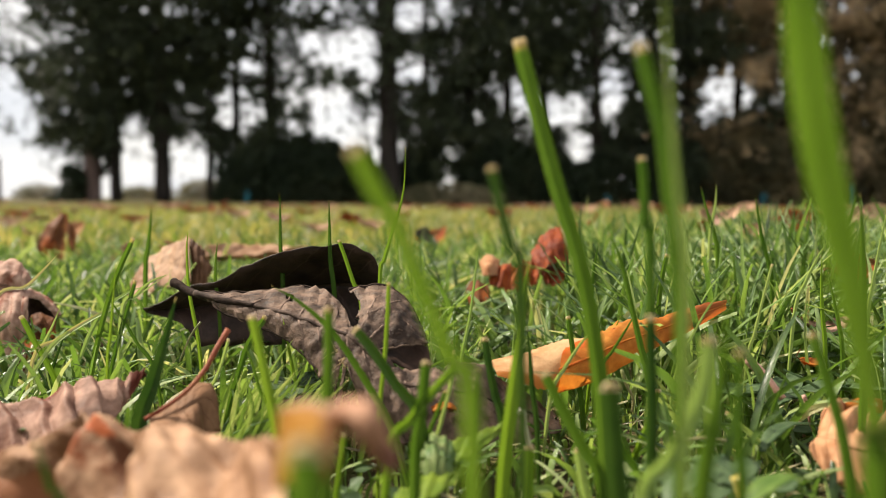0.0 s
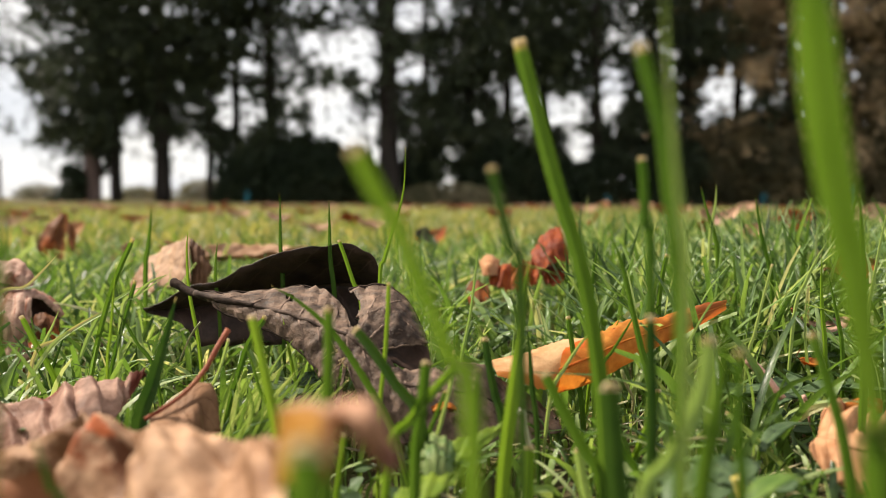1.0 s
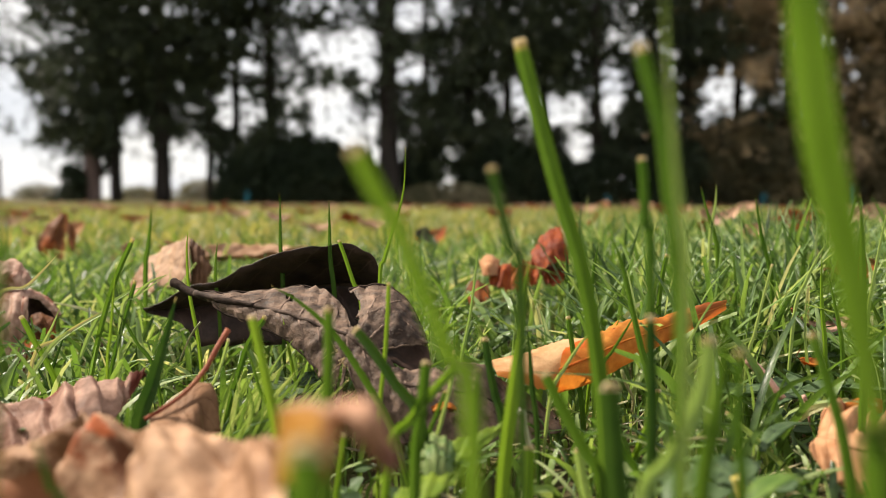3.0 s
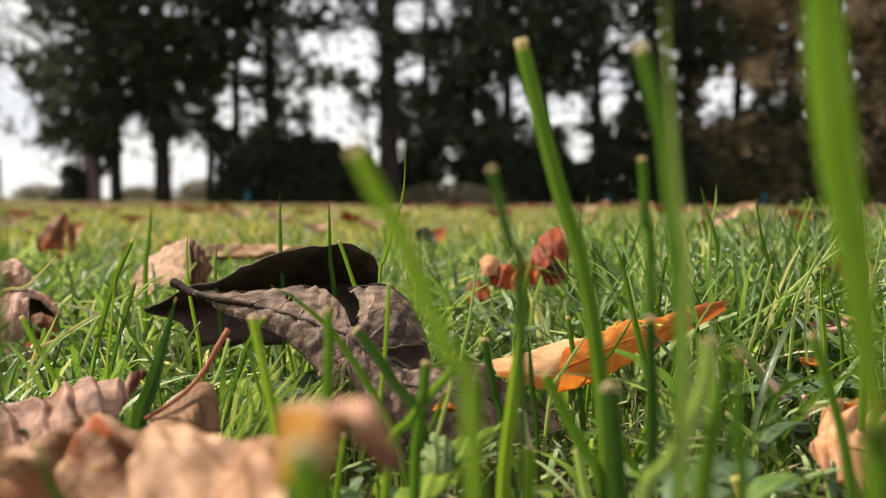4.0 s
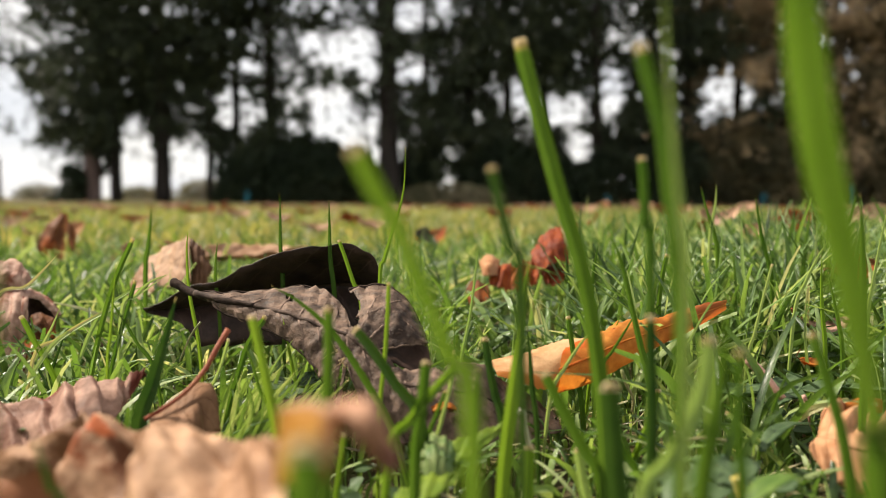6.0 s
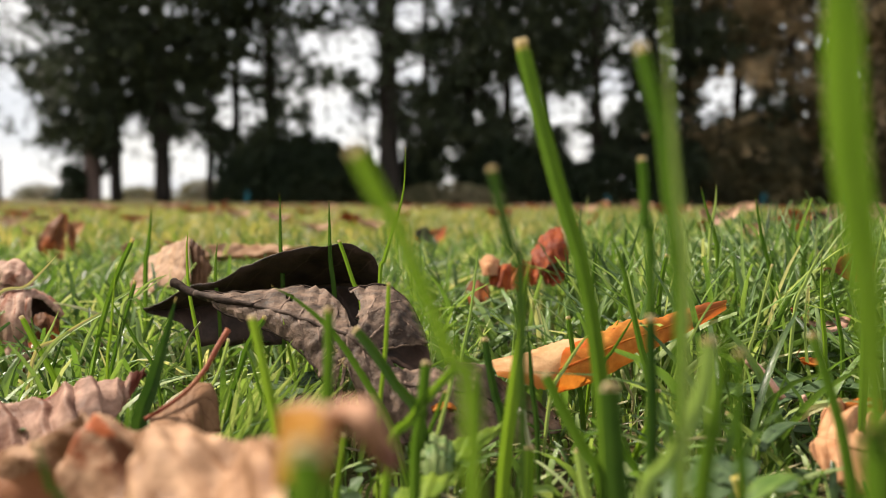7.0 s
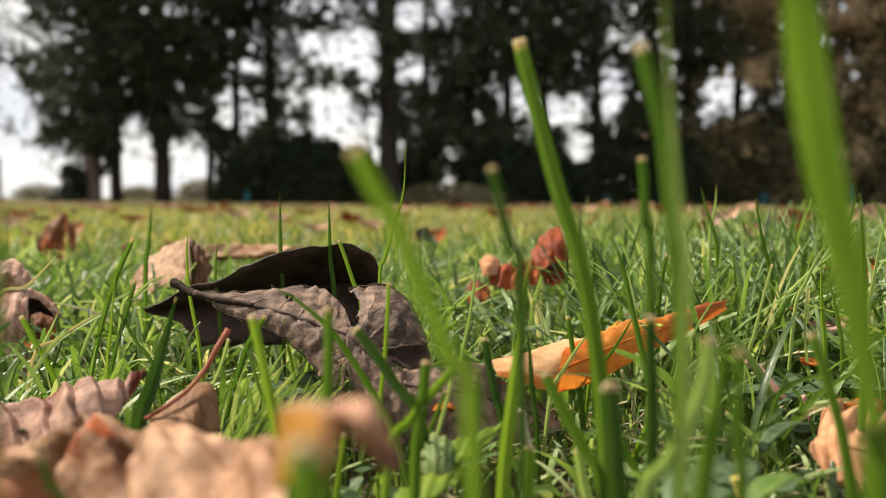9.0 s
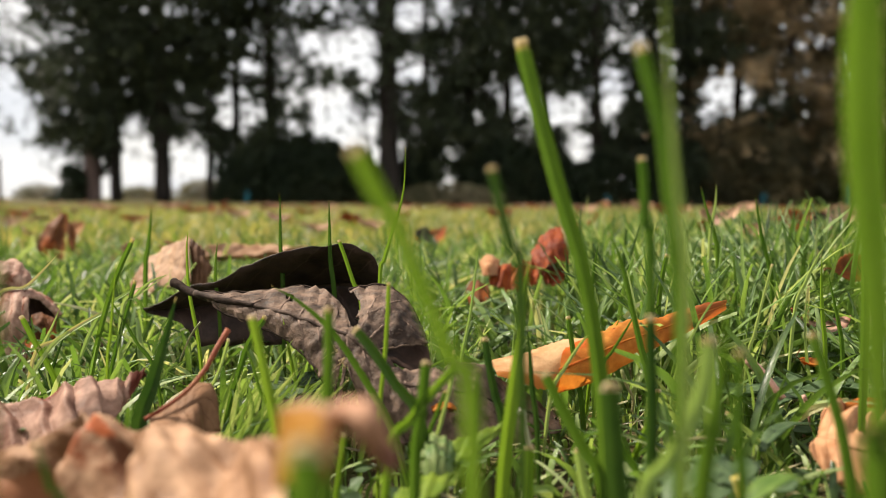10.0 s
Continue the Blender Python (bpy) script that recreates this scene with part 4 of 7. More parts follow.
def blade(points, width, tip, tone):
    root = Vector(points[0])
    width *= 0.82
    v, f, uv = blade_mesh([Vector(p) - root for p in points], width, tip)
    ob = mesh_object("grass_blade", v, f, MAT[tone], uv)
    ob.location = root
    if width > 0.0003:
        kv, kf, kuv = tube([v[i * 7 + 3] for i in range(1, len(v) // 7)], [width * 0.02] * 6 + [width * 0.01], 24, 5)
        mesh_object("midvein", kv, kf, MAT[tone], kuv, parent=ob)
    if tip == "cut":
        P = spline([Vector(p) - root for p in points], 40)
        t = (P[-1] - P[-3]).normalized()
        ahead = Vector((0, -0.00012 - width * 0.05, 0))
        v, f, uv = blade_mesh([P[-1] - t * width * 0.32 + ahead, P[-1] - t * width * 0.1 + ahead, P[-1] + t * width * 0.12 + ahead], width * 0.86, "cut", 6, 1.0)
        mesh_object("cut_end", v, f, MAT["cut_end"], uv, parent=ob, label="beige dried cut end")
    return tagged(ob, BLADE_LABEL[tone] + (", cut off by mowing" if tip == "cut" else ""), "grass blade", "tall grass blades")


tall_blade = blade([(0.0276, 0.1300, -0.0020), (0.0268, 0.1300, 0.0230), (0.0255, 0.1300, 0.0372), (0.0227, 0.1300, 0.0530), (0.0184, 0.1300, 0.0668), (0.0144, 0.1300, 0.0813), (0.0121, 0.1300, 0.0901)], 0.0033, "cut", "green")
blade([(0.0274, 0.0900, -0.0020), (0.0271, 0.0900, 0.0464), (0.0266, 0.0900, 0.0554), (0.0254, 0.0900, 0.0663), (0.0245, 0.0900, 0.0726), (0.0230, 0.0900, 0.0776), (0.0219, 0.0900, 0.0818)], 0.0023, "cut", "green")
blade([(0.0235, 0.0750, -0.0020), (0.0230, 0.0750, 0.0538), (0.0223, 0.0750, 0.0624), (0.0213, 0.0750, 0.0718), (0.0206, 0.0750, 0.0801), (0.0204, 0.0750, 0.0863)], 0.0008, "point", "pale")
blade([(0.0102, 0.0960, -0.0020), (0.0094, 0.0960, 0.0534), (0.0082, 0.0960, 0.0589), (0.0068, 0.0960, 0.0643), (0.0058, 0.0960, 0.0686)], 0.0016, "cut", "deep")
blade([(0.0101, 0.1400, -0.0020), (0.0105, 0.1400, 0.0094), (0.0112, 0.1400, 0.0197), (0.0131, 0.1400, 0.0360), (0.0143, 0.1400, 0.0461), (0.0153, 0.1400, 0.0551)], 0.0030, "point", "bright")
blade([(0.0036, 0.0632, -0.0020), (0.0024, 0.0632, 0.0459), (0.0007, 0.0632, 0.0519), (-0.0016, 0.0632, 0.0576), (-0.0035, 0.0632, 0.0623), (-0.0055, 0.0632, 0.0659), (-0.0070, 0.0632, 0.0689)], 0.0019, "cut", "bright")
blade([(-0.0183, 0.2200, -0.0020), (-0.0175, 0.2200, 0.0416), (-0.0162, 0.2200, 0.0479), (-0.0139, 0.2200, 0.0557), (-0.0109, 0.2200, 0.0665), (-0.0102, 0.2200, 0.0792)], 0.0014, "point", "bright")
blade([(0.0851, 0.1600, 0.0038), (0.0850, 0.1600, 0.0342), (0.0843, 0.1600, 0.0537), (0.0833, 0.1600, 0.0661)], 0.0020, "point", "green")
blade([(-0.0287, 0.1400, -0.0020), (-0.0296, 0.1400, 0.0218), (-0.0310, 0.1400, 0.0310), (-0.0326, 0.1400, 0.0391), (-0.0337, 0.1400, 0.0441)], 0.0022, "cut", "bright")
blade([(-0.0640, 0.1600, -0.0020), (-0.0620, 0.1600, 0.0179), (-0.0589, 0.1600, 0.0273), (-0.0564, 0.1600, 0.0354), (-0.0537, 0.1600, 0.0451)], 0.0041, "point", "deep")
blade([(-0.1001, 0.2200, -0.0020), (-0.0987, 0.2200, 0.0115), (-0.0965, 0.2200, 0.0227), (-0.0930, 0.2200, 0.0353), (-0.0896, 0.2200, 0.0447), (-0.0853, 0.2200, 0.0538)], 0.0019, "cut", "green")
blade([(-0.0521, 0.2600, -0.0020), (-0.0524, 0.2600, 0.0411), (-0.0529, 0.2600, 0.0485), (-0.0529, 0.2600, 0.0577), (-0.0530, 0.2600, 0.0663)], 0.0018, "point", "green")
blade([(-0.0334, 0.2500, -0.0020), (-0.0341, 0.2500, 0.0331), (-0.0353, 0.2500, 0.0455), (-0.0355, 0.2500, 0.0562), (-0.0356, 0.2500, 0.0645)], 0.0018, "point", "green")
blade([(-0.0724, 0.2400, -0.0020), (-0.0740, 0.2400, 0.0205), (-0.0765, 0.2400, 0.0360), (-0.0771, 0.2400, 0.0480), (-0.0766, 0.2400, 0.0557)], 0.0015, "point", "bright")
blade([(-0.1478, 0.2500, -0.0020), (-0.1412, 0.2500, 0.0322), (-0.1313, 0.2500, 0.0370), (-0.1258, 0.2500, 0.0420), (-0.1208, 0.2500, 0.0473)], 0.0014, "point", "dry")
blade([(-0.1181, 0.2200, -0.0020), (-0.1138, 0.2200, 0.0208), (-0.1074, 0.2200, 0.0255), (-0.1010, 0.2200, 0.0298), (-0.0946, 0.2200, 0.0334)], 0.0014, "point", "dry")
blade([(-0.0061, 0.1650, -0.0020), (-0.0100, 0.1650, 0.0147), (-0.0158, 0.1650, 0.0261), (-0.0228, 0.1650, 0.0368), (-0.0298, 0.1650, 0.0433), (-0.0356, 0.1650, 0.0467)], 0.0019, "point", "green")
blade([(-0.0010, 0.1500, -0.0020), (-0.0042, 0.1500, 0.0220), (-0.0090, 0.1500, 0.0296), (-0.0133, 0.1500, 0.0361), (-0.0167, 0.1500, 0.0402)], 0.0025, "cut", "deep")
blade([(-0.0050, 0.1300, -0.0020), (-0.0046, 0.1300, 0.0210), (-0.0039, 0.1300, 0.0277), (-0.0032, 0.1300, 0.0334), (-0.0027, 0.1300, 0.0381)], 0.0024, "cut", "green")
blade([(-0.0179, 0.1200, -0.0020), (-0.0178, 0.1200, 0.0279), (-0.0176, 0.1200, 0.0350), (-0.0173, 0.1200, 0.0419), (-0.0173, 0.1200, 0.0484)], 0.0020, "cut", "green")
blade([(-0.0110, 0.1300, -0.0020), (-0.0088, 0.1300, 0.0230), (-0.0055, 0.1300, 0.0282), (-0.0018, 0.1300, 0.0329), (0.0024, 0.1300, 0.0376)], 0.0020, "cut", "bright")
blade([(0.0028, 0.2000, -0.0020), (0.0044, 0.2000, 0.0222), (0.0068, 0.2000, 0.0351), (0.0082, 0.2000, 0.0466), (0.0091, 0.2000, 0.0548)], 0.0011, "point", "pale")
blade([(0.0129, 0.1600, -0.0020), (0.0120, 0.1600, 0.0191), (0.0106, 0.1600, 0.0249), (0.0094, 0.1600, 0.0307), (0.0084, 0.1600, 0.0367)], 0.0020, "cut", "deep")
blade([(0.0204, 0.1650, -0.0020), (0.0197, 0.1650, 0.0165), (0.0187, 0.1650, 0.0249), (0.0182, 0.1650, 0.0321), (0.0176, 0.1650, 0.0380)], 0.0014, "point", "deep")
blade([(0.0486, 0.1800, -0.0020), (0.0472, 0.1800, 0.0212), (0.0451, 0.1800, 0.0304), (0.0424, 0.1800, 0.0420), (0.0401, 0.1800, 0.0510), (0.0374, 0.1800, 0.0571)], 0.0018, "point", "green")
blade([(0.0228, 0.1000, -0.0020), (0.0225, 0.1000, 0.0231), (0.0221, 0.1000, 0.0297), (0.0216, 0.1000, 0.0356), (0.0211, 0.1000, 0.0414)], 0.0033, "cut", "deep")
blade([(0.0205, 0.0900, -0.0020), (0.0225, 0.0900, 0.0286), (0.0257, 0.0900, 0.0346), (0.0285, 0.0900, 0.0398), (0.0299, 0.0900, 0.0451), (0.0301, 0.0900, 0.0490)], 0.0023, "cut", "pale")
blade([(0.0273, 0.0850, -0.0020), (0.0280, 0.0850, 0.0312), (0.0292, 0.0850, 0.0400), (0.0301, 0.0850, 0.0474), (0.0306, 0.0850, 0.0547)], 0.0024, "point", "green")
blade([(0.0533, 0.1900, -0.0020), (0.0559, 0.1900, 0.0229), (0.0598, 0.1900, 0.0319), (0.0644, 0.1900, 0.0400), (0.0696, 0.1900, 0.0451)], 0.0009, "point", "pale")
blade([(0.0758, 0.2000, -0.0020), (0.0769, 0.2000, 0.0236), (0.0786, 0.2000, 0.0308), (0.0805, 0.2000, 0.0394), (0.0826, 0.2000, 0.0483)], 0.0010, "cut", "pale")
blade([(0.0672, 0.1700, -0.0020), (0.0687, 0.1700, 0.0106), (0.0709, 0.1700, 0.0181), (0.0732, 0.1700, 0.0249), (0.0758, 0.1700, 0.0303)], 0.0010, "point", "green")
blade([(0.0641, 0.1200, -0.0020), (0.0628, 0.1200, 0.0182), (0.0609, 0.1200, 0.0288), (0.0585, 0.1200, 0.0367), (0.0557, 0.1200, 0.0445)], 0.0020, "cut", "green")
blade([(0.1175, 0.2800, -0.0020), (0.1156, 0.2800, 0.0352), (0.1127, 0.2800, 0.0472), (0.1106, 0.2800, 0.0571), (0.1092, 0.2800, 0.0660)], 0.0020, "point", "green")
blade([(0.0279, 0.1400, -0.0020), (0.0270, 0.1400, 0.0073), (0.0255, 0.1400, 0.0125), (0.0246, 0.1400, 0.0166), (0.0240, 0.1400, 0.0202)], 0.0022, "cut", "pale")
blade([(0.0141, 0.1300, -0.0020), (0.0141, 0.1300, 0.0105), (0.0142, 0.1300, 0.0153), (0.0143, 0.1300, 0.0201), (0.0143, 0.1300, 0.0239)], 0.0022, "cut", "bright")
blade([(0.0286, 0.1300, -0.0020), (0.0264, 0.1300, 0.0172), (0.0230, 0.1300, 0.0239), (0.0197, 0.1300, 0.0301), (0.0166, 0.1300, 0.0362)], 0.0024, "cut", "green")
blade([(-0.1039, 0.2200, -0.0020), (-0.1060, 0.2200, 0.0091), (-0.1092, 0.2200, 0.0171), (-0.1134, 0.2200, 0.0250), (-0.1169, 0.2200, 0.0322)], 0.0022, "cut", "bright")
blade([(-0.1209, 0.2300, -0.0020), (-0.1191, 0.2300, 0.0157), (-0.1165, 0.2300, 0.0216), (-0.1135, 0.2300, 0.0274), (-0.1110, 0.2300, 0.0331)], 0.0015, "point", "pale")
blade([(-0.1187, 0.2300, -0.0020), (-0.1169, 0.2300, 0.0074), (-0.1142, 0.2300, 0.0141), (-0.1116, 0.2300, 0.0207), (-0.1092, 0.2300, 0.0274)], 0.0015, "point", "deep")
blade([(-0.0404, 0.0850, -0.0020), (-0.0412, 0.0850, 0.0294), (-0.0425, 0.0850, 0.0334), (-0.0436, 0.0850, 0.0369), (-0.0444, 0.0850, 0.0397)], 0.0014, "point", "deep")
blade([(0.0290, 0.1100, -0.0020), (0.0291, 0.1100, 0.0213), (0.0293, 0.1100, 0.0326), (0.0290, 0.1100, 0.0414), (0.0287, 0.1100, 0.0486)], 0.0020, "cut", "deep")
blade([(0.0363, 0.2000, -0.0020), (0.0353, 0.2000, 0.0120), (0.0338, 0.2000, 0.0207), (0.0326, 0.2000, 0.0279), (0.0315, 0.2000, 0.0351)], 0.0017, "cut", "green")
blade([(0.0373, 0.2100, -0.0020), (0.0392, 0.2100, 0.0170), (0.0422, 0.2100, 0.0231), (0.0451, 0.2100, 0.0291), (0.0470, 0.2100, 0.0337)], 0.0013, "point", "bright")
blade([(0.0238, 0.1900, -0.0020), (0.0260, 0.1900, 0.0174), (0.0294, 0.1900, 0.0243), (0.0334, 0.1900, 0.0305), (0.0374, 0.1900, 0.0346)], 0.0013, "point", "pale")
blade([(0.0372, 0.2000, -0.0020), (0.0395, 0.2000, 0.0200), (0.0430, 0.2000, 0.0265), (0.0465, 0.2000, 0.0323), (0.0493, 0.2000, 0.0373)], 0.0011, "point", "green")
blade([(0.0304, 0.1150, -0.0020), (0.0299, 0.1150, 0.0552), (0.0291, 0.1150, 0.0610), (0.0288, 0.1150, 0.0666), (0.0284, 0.1150, 0.0707)], 0.0018, "cut", "green")
blade([(0.1047, 0.3000, -0.0020), (0.1034, 0.3000, 0.0416), (0.1015, 0.3000, 0.0523), (0.0987, 0.3000, 0.0608), (0.0964, 0.3000, 0.0692)], 0.0021, "point", "green")
blade([(0.0999, 0.3000, -0.0020), (0.1002, 0.3000, 0.0438), (0.1006, 0.3000, 0.0523), (0.1021, 0.3000, 0.0629), (0.1023, 0.3000, 0.0703)], 0.0019, "point", "pale")
blade([(0.0669, 0.2400, -0.0020), (0.0662, 0.2400, 0.0188), (0.0651, 0.2400, 0.0292), (0.0658, 0.2400, 0.0395), (0.0674, 0.2400, 0.0480)], 0.0019, "cut", "green")
blade([(0.0469, 0.2600, -0.0020), (0.0474, 0.2600, 0.0243), (0.0483, 0.2600, 0.0336), (0.0494, 0.2600, 0.0429), (0.0508, 0.2600, 0.0503)], 0.0020, "point", "green")
blade([(0.1275, 0.2400, -0.0020), (0.1284, 0.2400, 0.0292), (0.1297, 0.2400, 0.0395), (0.1318, 0.2400, 0.0531), (0.1347, 0.2400, 0.0684)], 0.0015, "point", "pale")
blade([(0.1069, 0.2200, -0.0020), (0.1062, 0.2200, 0.0227), (0.1052, 0.2200, 0.0322), (0.1046, 0.2200, 0.0416), (0.1046, 0.2200, 0.0510)], 0.0016, "point", "bright")
blade([(0.0954, 0.2200, -0.0020), (0.0973, 0.2200, 0.0322), (0.1002, 0.2200, 0.0416), (0.1039, 0.2200, 0.0494), (0.1068, 0.2200, 0.0541)], 0.0014, "point", "pale")
blade([(0.1066, 0.2100, -0.0020), (0.1060, 0.2100, 0.0231), (0.1050, 0.2100, 0.0306), (0.1032, 0.2100, 0.0382), (0.1015, 0.2100, 0.0457)], 0.0015, "point", "green")
blade([(-0.1127, 0.3000, -0.0020), (-0.1120, 0.3000, 0.0374), (-0.1109, 0.3000, 0.0459), (-0.1099, 0.3000, 0.0544), (-0.1093, 0.3000, 0.0618)], 0.0023, "point", "green")
blade([(-0.0727, 0.2600, -0.0020), (-0.0733, 0.2600, 0.0281), (-0.0743, 0.2600, 0.0374), (-0.0741, 0.2600, 0.0448), (-0.0734, 0.2600, 0.0512)], 0.0015, "point", "green")
blade([(-0.0210, 0.2200, -0.0020), (-0.0226, 0.2200, 0.0345), (-0.0248, 0.2200, 0.0416), (-0.0268, 0.2200, 0.0479), (-0.0287, 0.2200, 0.0533)], 0.0014, "cut", "bright")
blade([(-0.0143, 0.1700, -0.0020), (-0.0137, 0.1700, 0.0187), (-0.0126, 0.1700, 0.0298), (-0.0119, 0.1700, 0.0396), (-0.0116, 0.1700, 0.0469)], 0.0012, "cut", "bright")
blade([(-0.0814, 0.1900, -0.0020), (-0.0807, 0.1900, 0.0243), (-0.0797, 0.1900, 0.0325), (-0.0789, 0.1900, 0.0407), (-0.0780, 0.1900, 0.0489)], 0.0011, "point", "bright")
blade([(-0.0855, 0.2000, -0.0020), (-0.0844, 0.2000, 0.0178), (-0.0827, 0.2000, 0.0265), (-0.0796, 0.2000, 0.0366), (-0.0773, 0.2000, 0.0442)], 0.0014, "cut", "green")
blade([(-0.0835, 0.2000, -0.0020), (-0.0811, 0.2000, 0.0351), (-0.0774, 0.2000, 0.0402), (-0.0737, 0.2000, 0.0437), (-0.0687, 0.2000, 0.0459)], 0.0013, "point", "pale")
blade([(-0.0701, 0.2000, -0.0020), (-0.0728, 0.2000, 0.0207), (-0.0770, 0.2000, 0.0279), (-0.0811, 0.2000, 0.0351), (-0.0859, 0.2000, 0.0423)], 0.0013, "point", "green")
blade([(-0.0543, 0.1900, -0.0020), (-0.0524, 0.1900, 0.0119), (-0.0495, 0.1900, 0.0216), (-0.0467, 0.1900, 0.0298), (-0.0425, 0.1900, 0.0366)], 0.0019, "cut", "green")
blade([(-0.0481, 0.1900, -0.0020), (-0.0463, 0.1900, 0.0119), (-0.0434, 0.1900, 0.0188), (-0.0399, 0.1900, 0.0257), (-0.0358, 0.1900, 0.0312)], 0.0012, "point", "pale")
blade([(-0.0377, 0.1800, -0.0020), (-0.0393, 0.1800, 0.0147), (-0.0418, 0.1800, 0.0212), (-0.0436, 0.1800, 0.0278), (-0.0455, 0.1800, 0.0330)], 0.0011, "point", "green")
blade([(-0.0344, 0.2000, -0.0020), (-0.0357, 0.2000, 0.0120), (-0.0378, 0.2000, 0.0207), (-0.0391, 0.2000, 0.0279), (-0.0405, 0.2000, 0.0351)], 0.0014, "point", "bright")
blade([(-0.0589, 0.1900, -0.0020), (-0.0579, 0.1900, 0.0091), (-0.0564, 0.1900, 0.0174), (-0.0535, 0.1900, 0.0243), (-0.0514, 0.1900, 0.0312)], 0.0011, "cut", "pale")
blade([(-0.0064, 0.1500, -0.0020), (-0.0053, 0.1500, 0.0110), (-0.0037, 0.1500, 0.0176), (-0.0015, 0.1500, 0.0231), (0.0006, 0.1500, 0.0285)], 0.0011, "cut", "green")
blade([(-0.0181, 0.1300, -0.0020), (-0.0178, 0.1300, 0.0134), (-0.0173, 0.1300, 0.0182), (-0.0168, 0.1300, 0.0220), (-0.0163, 0.1300, 0.0258)], 0.0012, "cut", "bright")
blade([(-0.0033, 0.1600, -0.0020), (-0.0022, 0.1600, 0.0121), (-0.0005, 0.1600, 0.0191), (0.0013, 0.1600, 0.0261), (0.0024, 0.1600, 0.0342)], 0.0011, "cut", "pale")
blade([(0.0033, 0.1100, -0.0020), (0.0037, 0.1100, 0.0221), (0.0043, 0.1100, 0.0294), (0.0048, 0.1100, 0.0359), (0.0052, 0.1100, 0.0414)], 0.0017, "point", "green")
blade([(0.0327, 0.0850, -0.0020), (0.0325, 0.0850, 0.0312), (0.0321, 0.0850, 0.0375), (0.0318, 0.0850, 0.0425), (0.0319, 0.0850, 0.0486)], 0.0016, "cut", "green")
blade([(0.0601, 0.2000, -0.0020), (0.0605, 0.2000, 0.0062), (0.0611, 0.2000, 0.0120), (0.0613, 0.2000, 0.0164), (0.0603, 0.2000, 0.0207)], 0.0014, "cut", "green")
blade([(0.0385, 0.1700, -0.0020), (0.0400, 0.1700, 0.0050), (0.0423, 0.1700, 0.0113), (0.0447, 0.1700, 0.0175), (0.0464, 0.1700, 0.0237)], 0.0017, "cut", "bright")
blade([(0.0393, 0.1500, -0.0020), (0.0375, 0.1500, 0.0110), (0.0347, 0.1500, 0.0165), (0.0319, 0.1500, 0.0209), (0.0297, 0.1500, 0.0253)], 0.0017, "cut", "green")
blade([(0.0789, 0.1700, -0.0020), (0.0756, 0.1700, 0.0050), (0.0705, 0.1700, 0.0100), (0.0655, 0.1700, 0.0150), (0.0611, 0.1700, 0.0187)], 0.0014, "cut", "pale")
blade([(-0.1130, 0.2120, 0.0135), (-0.1072, 0.2180, 0.0246), (-0.0987, 0.2220, 0.0309), (-0.0891, 0.2260, 0.0358), (-0.0797, 0.2300, 0.0428)], 0.0018, "point", "pale")
blade([(-0.1013, 0.2200, 0.0195), (-0.0988, 0.2220, 0.0271), (-0.0955, 0.2240, 0.0335), (-0.0903, 0.2260, 0.0377), (-0.0846, 0.2280, 0.0399)], 0.0017, "point", "pale")
# the blade with its green lower half under the leaf tip, very close
blade([(-0.0084, 0.0470, -0.0020), (-0.0084, 0.0470, 0.0393), (-0.0083, 0.0470, 0.0428), (-0.0081, 0.0470, 0.0467), (-0.0081, 0.0470, 0.0503)], 0.0033, "cut", "green")

# the wide blade that the wind sways: a standing sheath and the swaying upper leaf
sheath_root = Vector((0.0373, 0.0640, 0.0103))
sheath_root.z = -0.002
hinge = Vector((0.0356, 0.0640, 0.0443))
sv, sf, suv = blade_mesh([Vector((0, 0, 0)), (hinge - sheath_root) * 0.5 + Vector((0.001, 0, 0)), hinge - sheath_root, (hinge - sheath_root) * 1.03], 0.0035, "cut")
swaying = mesh_object("grass_blade", sv, sf, MAT["green"], suv)
swaying.location = sheath_root
tagged(swaying, "broad green grass blade swaying in the wind", "grass blade", "tall grass blades")
SWAY = [Vector(p) for p in [(0.0356, 0.0640, 0.0436), (0.0343, 0.0643, 0.0517), (0.0329, 0.0646, 0.0591), (0.0310, 0.0650, 0.0673), (0.0296, 0.0650, 0.0745), (0.0287, 0.0650, 0.0808), (0.0284, 0.0660, 0.0868), (0.0282, 0.0670, 0.0930)]]
uv_pts = [p - hinge for p in SWAY]
sv, sf, suv = blade_mesh(uv_pts, 0.0043, "point", 30, 0.3, 0.35)
upper_leaf = mesh_object("upper_leaf", sv, sf, MAT["broad"], suv, parent=swaying)
upper_leaf.location = hinge - sheath_root
kv, kf, kuv = tube([sv[i * 7 + 3] + Vector((0, -0.00005, 0)) for i in range(2, 28)], [0.00012, 0.0001, 0.00005], 40, 6)
mesh_object("midvein", kv, kf, MAT["broad"], kuv, parent=upper_leaf)

# the blade at the other edge of the view, close to the lens
rv = [Vector(p) for p in [(-0.0377, 0.0620, 0.0217), (-0.0365, 0.0620, 0.0404), (-0.0360, 0.0630, 0.0520), (-0.0358, 0.0640, 0.0591), (-0.0357, 0.0650, 0.0655)]]
rv[0].z = -0.002
ev, ef, euv = blade_mesh([p - rv[0] for p in rv], 0.0024, "point")
edge_blade = mesh_object("grass_blade", ev, ef, MAT["green"], euv)
edge_blade.location = rv[0]
kv, kf, kuv = tube([ev[i * 7 + 3] for i in range(1, 21)], [0.00008, 0.00007, 0.00004], 30, 6)
mesh_object("midvein", kv, kf, MAT["green"], kuv, parent=edge_blade)
